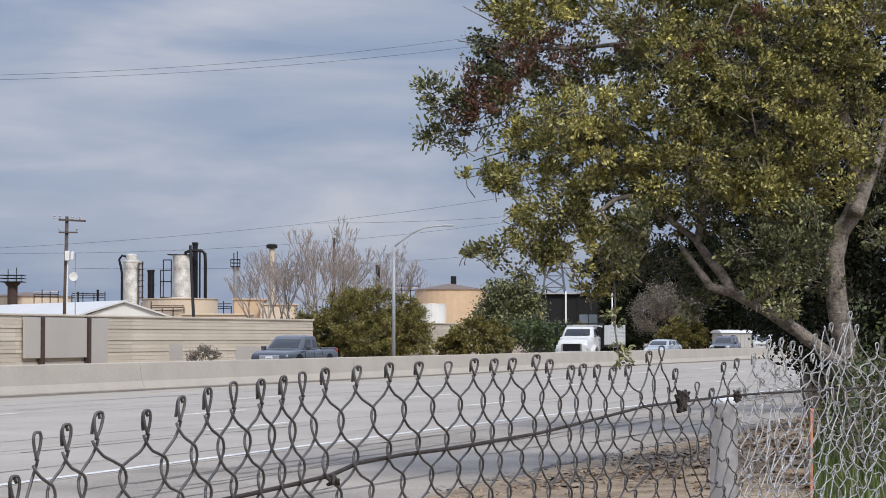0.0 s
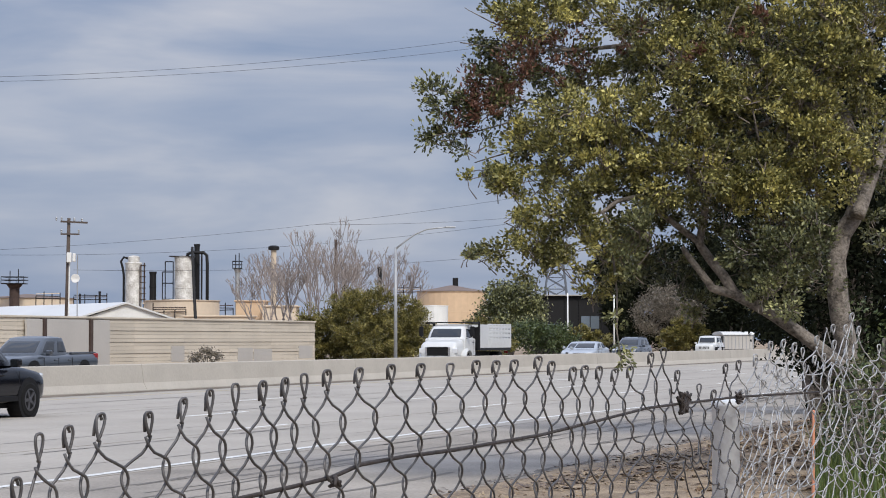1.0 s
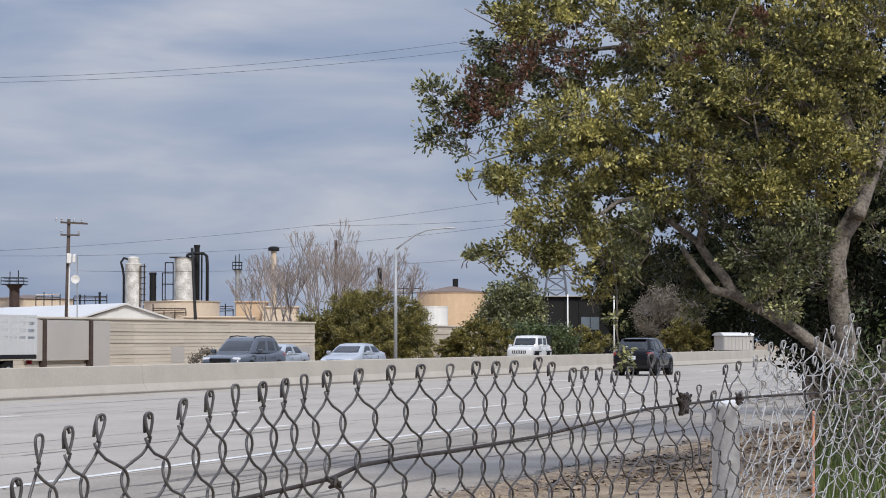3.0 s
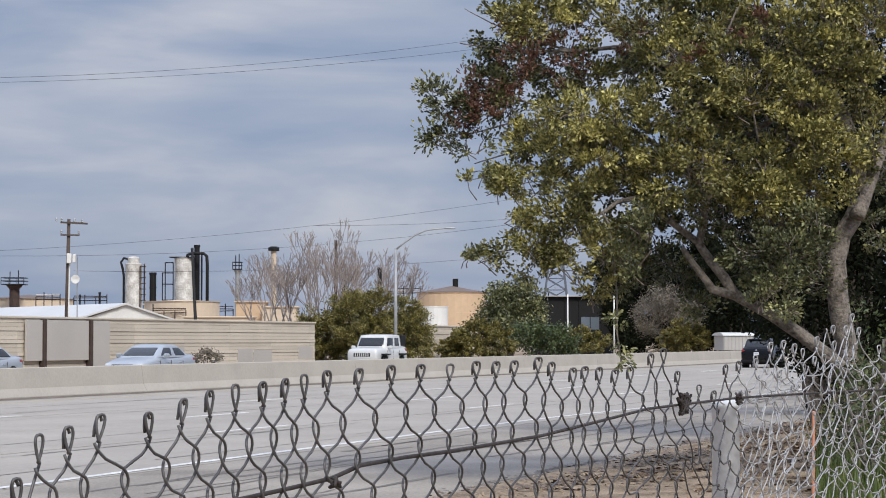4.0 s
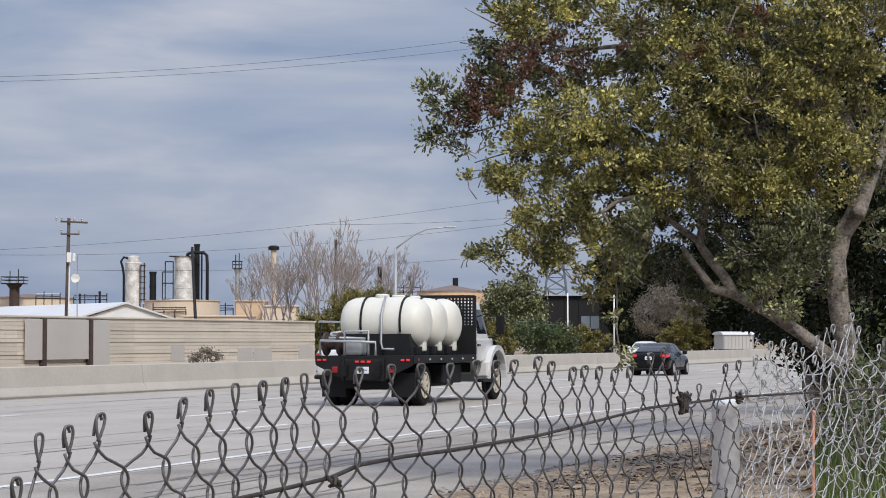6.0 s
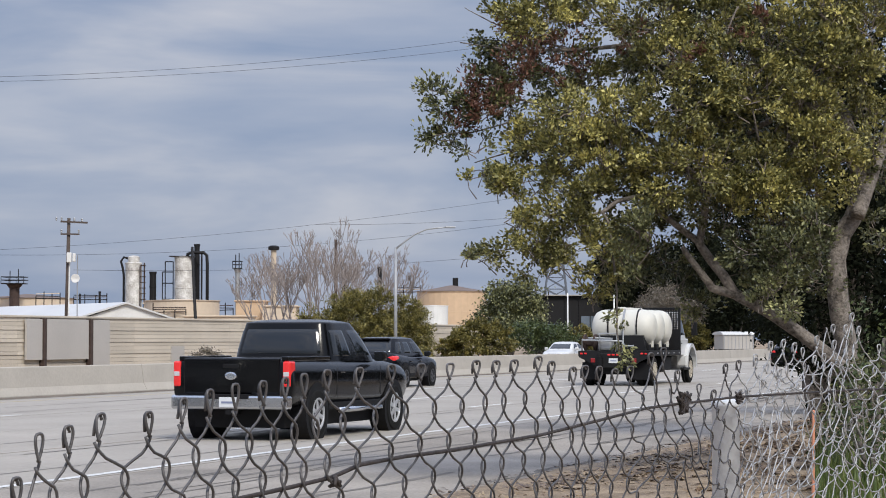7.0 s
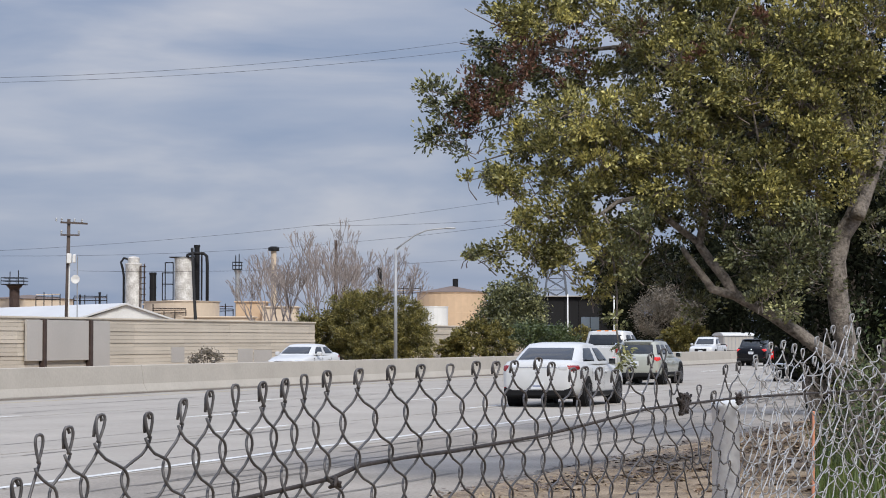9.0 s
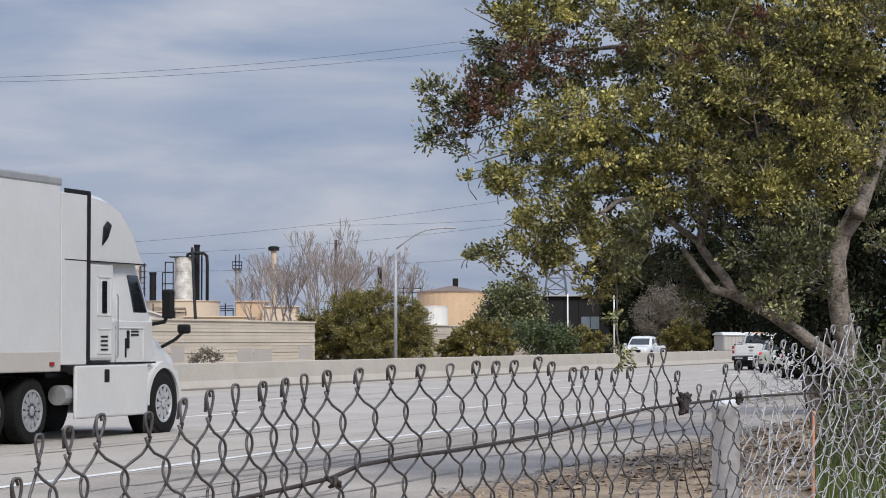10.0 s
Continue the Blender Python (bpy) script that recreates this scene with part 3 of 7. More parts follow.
def leaf_cloud(lobes, per, size, seed, flat=0.35, clump=0.22, shell=0.55, k=34):
    """Leaves gathered in small clumps through egg-shaped lobes (x, y, z, rx, ry, rz)."""
    g = np.random.default_rng(seed)
    cs = []
    for x, y, z, rx, ry, rz in lobes:
        n = max(4, int(per * (rx * rz)))
        v = g.normal(size=(n, 3))
        v /= np.linalg.norm(v, axis=1)[:, None]
        rad = shell + (1.06 - shell) * g.random(n) ** 0.7
        rad *= 0.86 + 0.22 * np.sin(v[:, 0] * 5 + x) * np.cos(v[:, 2] * 6 + z)
        cs.append(v * rad[:, None] * (rx, ry, rz) + (x, y, z))
    c = np.concatenate(cs)
    p = np.repeat(c, k, axis=0) + g.normal(size=(len(c) * k, 3)) * clump * np.array((1, 1, 0.75))
    n = len(p)
    d = g.normal(size=(n, 3)) + np.repeat(g.normal(size=(len(c), 3)), k, axis=0) * 0.9 + (0, 0, 0.2)
    d /= np.linalg.norm(d, axis=1)[:, None]
    s = np.cross(d, g.normal(size=(n, 3)))
    s /= np.linalg.norm(s, axis=1)[:, None]
    up = np.cross(d, s)
    ln = size * g.uniform(0.6, 1.3, n)[:, None]
    wd = ln * flat
    a, b = p - d * ln * 0.5, p + d * ln * 0.5
    m = p + up * ln * 0.06
    v = np.stack([a, m + s * wd * 0.5, b, m - s * wd * 0.5, p - up * ln * 0.05], 1).reshape(-1, 3)
    i = np.arange(n)[:, None] * 5
    f = np.concatenate([i + (0, 1, 4), i + (1, 2, 4), i + (2, 3, 4), i + (3, 0, 4)], 0)
    me = bpy.data.meshes.new("leaves")
    me.vertices.add(len(v)), me.vertices.foreach_set("co", v.ravel())
    me.loops.add(len(f) * 3), me.loops.foreach_set("vertex_index", f.ravel())
    me.polygons.add(len(f)), me.polygons.foreach_set("loop_start", np.arange(len(f)) * 3)
    me.update(calc_edges=True), me.validate()
    return me, c


def foliage(name, lobes, per, size, seed, mat, parent, label="", **k):
    me, c = leaf_cloud(lobes, per, size, seed, **k)
    me.materials.append(mat)
    ob = new(name, me)
    ob.parent = parent
    if label:
        tagged(ob, label)
    return c


def limb(bm, pts, r0, r1, seed, rough=0.03, sides=7):
    """A crooked tapering limb through the points."""
    out = []
    for i, (a, b) in enumerate(zip(pts, pts[1:])):
        a, b = Vector(a), Vector(b)
        n = 6
        for k in range(n):
            q = a.lerp(b, k / n)
            out.append(q + Vector([noise.noise(q * 1.7 + Vector((seed, j * 9, 0))) for j in range(3)]) * rough)
    out.append(Vector(pts[-1]))
    return tube(bm, out, r0, r1, sides)


def build_near_tree():
    """Evergreen by the shoulder: places are given across, beyond 25 m and up, on the site's own grid."""
    o = spot(4.48, 25.0)
    t = thing("roadside_tree", "large leaning evergreen tree with olive green leaves beside the shoulder", "tree", Matrix.Translation(o) @ pose(0, 0, 0, 0, 0, HEADING - 90))

    def at(p):
        return (p[0] - 4.48, p[1], p[2])
    trunk = [(4.60, 0.0, -0.15), (4.58, 0.0, 0.86), (4.54, 0.0, 1.30), (4.49, 0.0, 1.67), (4.42, 0.0, 2.08), (4.39, 0.0, 2.48), (4.46, 0.0, 2.78), (4.59, 0.0, 2.96), (4.70, 0.0, 3.20), (4.68, 0.0, 3.48), (4.60, 0.0, 3.83), (4.49, 0.0, 4.09), (4.36, 0.0, 4.33), (4.34, 0.0, 4.73), (4.42, 0.0, 5.23), (4.47, 0.0, 6.11)]
    part("trunk", limb(bmesh.new(), [at((p[0], p[1] + 0.25, p[2])) for p in trunk], 0.138, 0.060, 1, 0.05, 12), BARK_M, t, "grey brown flaking trunk", smooth=True)
    part("bough", limb(bmesh.new(), [at(p) for p in ((4.59, 0.0, 2.96), (4.79, 0.2, 3.37), (4.96, 0.3, 3.82), (5.18, 0.4, 4.66))], 0.085, 0.05, 3, 0.03, 8), BARK_M, t, smooth=True)
    big = [(4.51, 0.0, 1.18), (4.26, 0.0, 1.41), (3.96, 0.0, 1.65), (3.55, 0.0, 1.92), (3.23, 0.0, 2.11), (3.11, 0.0, 2.30), (2.96, 0.0, 2.48), (2.84, 0.0, 2.65), (2.88, 0.0, 2.97), (2.94, 0.0, 3.21), (3.05, 0.0, 3.61)]
    part("limb", limb(bmesh.new(), [at(p) for p in big], 0.082, 0.030, 2, 0.03, 10), BARK_M, t, smooth=True)
    for k, (pts, r0, r1) in enumerate((
            ([(3.23, 0.0, 2.11), (2.99, 0.0, 2.17), (2.84, 0.0, 2.36), (2.65, 0.0, 2.62)], 0.055, 0.028),
            ([(2.84, 0.0, 2.65), (2.65, 0.0, 2.80), (2.48, 0.0, 2.95), (2.14, -0.3, 3.15), (1.90, -0.5, 3.10), (1.73, -0.6, 2.97)], 0.042, 0.022),
            ([(1.73, -0.6, 2.97), (1.44, -0.6, 2.88), (1.13, -0.6, 2.68), (0.89, -0.6, 2.58), (0.46, -0.6, 2.51)], 0.020, 0.006),
            ([(1.73, -0.6, 2.97), (1.81, -0.6, 2.83), (1.84, -0.6, 2.52), (1.88, -0.6, 2.10), (1.87, -0.6, 1.67), (1.92, -0.6, 1.36)], 0.017, 0.007),
            ([(4.35, 0.0, 4.17), (3.98, 0.0, 4.17), (3.72, 0.0, 4.08), (3.54, 0.0, 3.98), (3.38, 0.0, 3.86)], 0.055, 0.025),
            ([(3.72, 0.0, 4.08), (3.69, 0.0, 4.36), (3.51, 0.0, 4.55), (3.41, 0.0, 4.86)], 0.025, 0.012),
            ([(4.41, 0.0, 3.48), (4.10, 0.0, 3.72), (3.85, 0.0, 3.77), (3.57, 0.0, 3.80)], 0.030, 0.012),
            ([(4.34, 0.0, 4.61), (4.24, -0.2, 4.96), (4.16, -0.2, 5.51)], 0.035, 0.020),
            ([(2.94, 0.0, 3.21), (2.60, 0.0, 3.61), (2.10, 0.0, 3.92), (1.73, 0.0, 4.01), (1.29, 0.0, 4.17), (0.60, 0.0, 4.30)], 0.040, 0.010),
            ([(1.73, 0.0, 4.01), (1.23, 0.0, 3.86), (0.73, 0.0, 3.67), (0.35, 0.0, 3.55)], 0.018, 0.006),
            ([(0.60, 0.0, 4.30), (0.22, 0.0, 4.33), (-0.15, 0.0, 4.36)], 0.010, 0.004),
            ([(0.73, 0.0, 4.01), (0.35, 0.0, 3.89), (-0.12, 0.0, 3.85)], 0.010, 0.004),
            ([(3.05, 0.0, 3.61), (2.85, 0.0, 4.23), (2.60, 0.0, 4.61), (2.04, 0.0, 4.86), (1.41, 0.0, 4.80), (0.73, 0.0, 4.80), (0.19, 0.0, 4.89)], 0.045, 0.006),
            ([(1.41, 0.0, 4.80), (0.85, 0.0, 4.98), (0.54, 0.0, 5.11), (0.24, 0.0, 5.28)], 0.014, 0.004),
            ([(2.04, 0.0, 4.86), (1.73, 0.0, 5.23), (1.35, 0.0, 5.61)], 0.020, 0.010),
            ([(3.16, -0.5, 4.61), (3.10, -0.5, 4.92), (3.22, -0.5, 5.22)], 0.016, 0.010),
            ([(3.45, -0.4, 3.76), (3.37, -0.5, 4.06), (3.34, -0.5, 4.36)], 0.014, 0.008))):
        part("branch", limb(bmesh.new(), [at(p) for p in pts], r0, r1, 5 + k, 0.025, 6), BARK_M, t, smooth=True)

    def lobes(*rows):
        return [(x - 4.48, y, z, a, b, c) for x, y, z, a, b, c in rows]
    lit = lobes((0.73, 0.1, 5.22, 0.31, 0.30, 0.22), (1.12, -0.2, 5.14, 0.44, 0.42, 0.28), (1.68, 0.2, 5.26, 0.44, 0.42, 0.28), (2.24, -0.5, 5.10, 0.50, 0.47, 0.34), (2.44, -0.7, 4.65, 0.44, 0.42, 0.31), (2.89, -0.2, 5.08, 0.44, 0.42, 0.31), (3.15, -0.6, 4.60, 0.50, 0.47, 0.31), (3.74, -0.3, 4.94, 0.44, 0.42, 0.38), (4.03, -0.4, 4.56, 0.31, 0.30, 0.31),
                (1.38, -0.6, 4.02, 0.47, 0.45, 0.24), (1.94, -0.4, 4.07, 0.47, 0.45, 0.28), (2.47, -0.7, 4.13, 0.50, 0.47, 0.31), (3.03, -0.3, 4.14, 0.44, 0.42, 0.31), (3.38, -0.7, 4.28, 0.38, 0.36, 0.31), (3.80, -0.5, 3.81, 0.34, 0.33, 0.28), (4.08, -0.5, 4.00, 0.28, 0.27, 0.31), (1.60, 0.0, 4.55, 0.34, 0.33, 0.25),
                (1.24, -0.3, 3.62, 0.47, 0.45, 0.26), (1.78, -0.6, 3.62, 0.47, 0.45, 0.25), (2.34, -0.4, 3.64, 0.44, 0.42, 0.28), (2.80, -0.7, 3.52, 0.50, 0.47, 0.28), (3.34, -0.5, 3.45, 0.44, 0.42, 0.28), (3.45, -0.6, 3.16, 0.38, 0.36, 0.22), (4.28, -0.4, 3.61, 0.25, 0.24, 0.25), (0.91, 0.0, 3.86, 0.28, 0.27, 0.25),
                (0.52, -0.3, 3.33, 0.26, 0.25, 0.12), (0.90, -0.4, 3.32, 0.34, 0.33, 0.17), (1.38, -0.5, 3.23, 0.44, 0.42, 0.20), (1.95, -0.3, 3.31, 0.44, 0.42, 0.22), (2.43, -0.5, 3.17, 0.41, 0.39, 0.22), (2.99, -0.4, 3.05, 0.38, 0.36, 0.19), (3.67, -0.4, 2.93, 0.28, 0.27, 0.19), (4.05, -0.3, 3.28, 0.28, 0.27, 0.28),
                (0.80, -0.5, 2.85, 0.21, 0.20, 0.12), (1.23, -0.6, 2.96, 0.34, 0.33, 0.16), (1.56, -0.6, 2.80, 0.28, 0.27, 0.14), (1.04, -0.6, 2.58, 0.31, 0.30, 0.14), (1.38, -0.6, 2.63, 0.25, 0.24, 0.12), (0.59, -0.6, 2.58, 0.16, 0.16, 0.07), (1.70, -0.4, 2.29, 0.23, 0.21, 0.21), (1.95, -0.3, 2.69, 0.25, 0.24, 0.22), (0.96, -0.5, 2.34, 0.21, 0.20, 0.10), (1.64, -0.4, 2.10, 0.16, 0.16, 0.09),
                (4.72, 0.3, 5.02, 0.28, 0.27, 0.38), (4.42, -0.3, 4.57, 0.23, 0.21, 0.25), (4.76, 0.2, 4.19, 0.25, 0.24, 0.25), (4.43, 0.1, 5.19, 0.31, 0.30, 0.31),
                (1.05, 0.2, 5.70, 0.56, 0.53, 0.31), (1.98, 0.0, 5.80, 0.62, 0.59, 0.38), (2.89, -0.2, 5.70, 0.62, 0.59, 0.38), (3.83, -0.1, 5.72, 0.62, 0.59, 0.38), (4.76, 0.2, 5.77, 0.50, 0.47, 0.38))
    lit += lobes((0.74, -0.5, 2.93, 0.19, 0.18, 0.11), (0.96, -0.5, 2.74, 0.23, 0.21, 0.11), (1.17, -0.6, 2.49, 0.25, 0.24, 0.12), (1.49, -0.7, 2.91, 0.25, 0.24, 0.12), (1.38, -0.6, 2.40, 0.19, 0.18, 0.10), (1.71, -0.6, 2.58, 0.17, 0.17, 0.16), (0.74, -0.4, 3.27, 0.23, 0.21, 0.11), (0.46, -0.6, 2.49, 0.14, 0.16, 0.06), (4.32, -0.5, 4.70, 0.28, 0.27, 0.28), (4.26, -0.5, 5.16, 0.28, 0.27, 0.25), (4.56, -0.4, 4.50, 0.23, 0.21, 0.23), (4.06, -0.6, 3.62, 0.25, 0.24, 0.23), (4.40, -0.4, 3.27, 0.16, 0.16, 0.15), (3.88, -0.6, 4.20, 0.28, 0.27, 0.25), (4.72, -0.2, 5.20, 0.25, 0.24, 0.25), (4.70, -0.3, 3.77, 0.16, 0.16, 0.23))
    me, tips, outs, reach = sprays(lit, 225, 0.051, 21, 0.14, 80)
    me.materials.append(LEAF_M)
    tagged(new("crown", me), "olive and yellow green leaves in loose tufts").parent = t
    # dark lobes: inner shade and the left silhouette are put into leaf colour
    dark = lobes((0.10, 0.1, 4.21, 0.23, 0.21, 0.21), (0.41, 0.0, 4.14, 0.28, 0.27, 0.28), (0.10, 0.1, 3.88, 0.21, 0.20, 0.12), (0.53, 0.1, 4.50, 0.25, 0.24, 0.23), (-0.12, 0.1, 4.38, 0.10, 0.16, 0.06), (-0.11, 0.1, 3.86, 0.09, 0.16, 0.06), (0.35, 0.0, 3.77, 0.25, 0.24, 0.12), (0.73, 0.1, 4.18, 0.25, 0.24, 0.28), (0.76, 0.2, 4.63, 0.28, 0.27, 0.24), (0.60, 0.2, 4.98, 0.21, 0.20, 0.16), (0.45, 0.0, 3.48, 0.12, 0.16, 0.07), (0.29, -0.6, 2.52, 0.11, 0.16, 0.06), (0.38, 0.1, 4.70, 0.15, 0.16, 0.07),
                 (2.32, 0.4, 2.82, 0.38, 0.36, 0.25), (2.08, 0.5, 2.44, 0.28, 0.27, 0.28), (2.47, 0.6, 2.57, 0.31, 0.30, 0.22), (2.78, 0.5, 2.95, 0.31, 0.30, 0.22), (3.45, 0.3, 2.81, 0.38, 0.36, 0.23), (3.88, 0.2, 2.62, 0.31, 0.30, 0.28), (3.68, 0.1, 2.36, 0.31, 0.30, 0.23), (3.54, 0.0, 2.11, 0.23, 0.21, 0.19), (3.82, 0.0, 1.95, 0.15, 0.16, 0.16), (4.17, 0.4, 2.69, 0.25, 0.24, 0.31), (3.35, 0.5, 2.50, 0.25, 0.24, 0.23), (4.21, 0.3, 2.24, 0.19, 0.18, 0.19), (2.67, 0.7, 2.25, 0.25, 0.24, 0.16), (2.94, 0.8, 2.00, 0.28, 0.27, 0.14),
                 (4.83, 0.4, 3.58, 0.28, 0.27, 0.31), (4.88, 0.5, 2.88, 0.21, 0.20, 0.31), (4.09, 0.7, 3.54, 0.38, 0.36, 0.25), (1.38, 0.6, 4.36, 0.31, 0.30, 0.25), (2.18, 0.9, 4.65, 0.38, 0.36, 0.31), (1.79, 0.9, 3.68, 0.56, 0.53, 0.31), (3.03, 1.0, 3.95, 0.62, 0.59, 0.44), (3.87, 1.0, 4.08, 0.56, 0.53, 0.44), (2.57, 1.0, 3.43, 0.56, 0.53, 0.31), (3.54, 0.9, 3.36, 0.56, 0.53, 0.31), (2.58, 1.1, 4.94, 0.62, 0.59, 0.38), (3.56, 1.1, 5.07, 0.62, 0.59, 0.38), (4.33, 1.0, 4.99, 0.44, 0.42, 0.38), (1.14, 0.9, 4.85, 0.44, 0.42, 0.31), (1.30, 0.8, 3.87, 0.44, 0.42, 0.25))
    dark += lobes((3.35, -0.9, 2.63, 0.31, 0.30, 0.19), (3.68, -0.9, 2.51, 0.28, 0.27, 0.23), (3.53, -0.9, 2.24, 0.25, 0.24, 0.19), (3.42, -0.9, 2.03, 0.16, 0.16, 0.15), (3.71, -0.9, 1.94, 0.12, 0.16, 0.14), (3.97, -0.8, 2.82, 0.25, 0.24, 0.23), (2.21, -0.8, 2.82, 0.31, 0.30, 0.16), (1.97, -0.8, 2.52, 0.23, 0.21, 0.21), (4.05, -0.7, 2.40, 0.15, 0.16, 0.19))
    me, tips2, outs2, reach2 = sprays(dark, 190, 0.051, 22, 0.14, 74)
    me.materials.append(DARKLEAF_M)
    tagged(new("inner_crown", me), "crown leaves with shade put into their dark green colour").parent = t
    red = lobes((0.54, -0.1, 4.35, 0.23, 0.21, 0.15), (1.06, -0.2, 4.58, 0.29, 0.27, 0.19), (1.31, -0.1, 4.85, 0.25, 0.24, 0.16), (0.76, 0.0, 4.98, 0.16, 0.16, 0.11), (2.07, -0.3, 4.94, 0.25, 0.24, 0.15), (0.35, -0.1, 4.19, 0.16, 0.16, 0.10))
    red += lobes((0.25, -0.2, 4.21, 0.19, 0.18, 0.17), (0.13, -0.2, 3.93, 0.16, 0.16, 0.10), (0.50, -0.2, 3.99, 0.23, 0.21, 0.16), (0.75, -0.2, 4.40, 0.21, 0.20, 0.19), (0.60, -0.1, 4.72, 0.17, 0.17, 0.14), (0.41, -0.2, 4.40, 0.17, 0.17, 0.11), (0.97, -0.2, 4.86, 0.21, 0.20, 0.14), (1.40, -0.3, 4.57, 0.21, 0.20, 0.14), (3.34, -0.5, 5.04, 0.25, 0.24, 0.15), (2.77, -0.7, 4.65, 0.23, 0.21, 0.12))
    me, tips3, outs3, reach3 = sprays(red, 150, 0.058, 23, 0.14, 40, 0.45)
    me.materials.append(REDLEAF_M)
    tagged(new("withered_foliage", me), "reddish brown withered leaves").parent = t
    # the hanging sprig at the end of the drooping shoot
    sprig = lobes((1.90, -0.6, 1.61, 0.06, 0.16, 0.19), (1.92, -0.6, 1.36, 0.09, 0.16, 0.10), (1.85, -0.6, 1.85, 0.05, 0.16, 0.07))
    me, tips4, outs4, reach4 = sprays(sprig, 260, 0.060, 24, 0.10, 26, 0.45, -0.3)
    me.materials.append(DARKLEAF_M)
    tagged(new("hanging_sprig", me), "leafy sprig hanging from a drooping shoot", kind="stuff").parent = t
    # bare shoots that carry the tufts
    bm = bmesh.new()
    rnd = random.Random(8)
    for c, ot, r in list(zip(tips, outs, reach)) + list(zip(tips2, outs2, reach2)):
        c, ot = Vector(c), Vector(ot)
        back = c - ot * rnd.uniform(0.10, 0.30) - Vector((0, 0, rnd.uniform(-0.05, 0.1)))
        tube(bm, [back, c.lerp(back, 0.5) + Vector((rnd.gauss(0, .03), rnd.gauss(0, .03), rnd.gauss(0, .03))), c + ot * r * 0.3], 0.0075, 0.004, 3, cap=False)
    tagged(part("twig_mass", bm, TWIG_M, t, "thin grey brown twigs among the leaves"), kind="stuff")


build_near_tree()


def plant(name, label, category, base, lobes, per, size, seed, mat, trunk=0.0, clump=0.3, flat=0.5):
    """A bush or far tree: short crooked stems and a crown of leaf clumps."""
    o = Vector(base)
    o.z = 0.0
    t = thing(name, label, category, Matrix.Translation(o))
    ls = [(p[0] - o.x, p[1] - o.y, p[2], a, b, c) for p, a, b, c in lobes]
    bm = bmesh.new()
    for k, (x, y, z, a, b, c) in enumerate(ls):
        limb(bm, [(0.15 * x, 0.15 * y, -0.2), (0.5 * x, 0.5 * y, z * 0.5), (x, y, z)], trunk or 0.06, 0.02, seed + k, 0.1, 5)
    part("stem" if not trunk else "trunk", bm, BARK_M, t, smooth=True)
    if mat is BUSH_M:
        me, tips, outs, reach = sprays(ls, per * 0.85, size * 0.95, seed, 0.45, 100, 0.40, -0.10)
        me.materials.append(mat)
        new("crown", me).parent = t
    else:
        foliage("crown", ls, per, size, seed, mat, t, clump=clump, flat=flat)
    return t


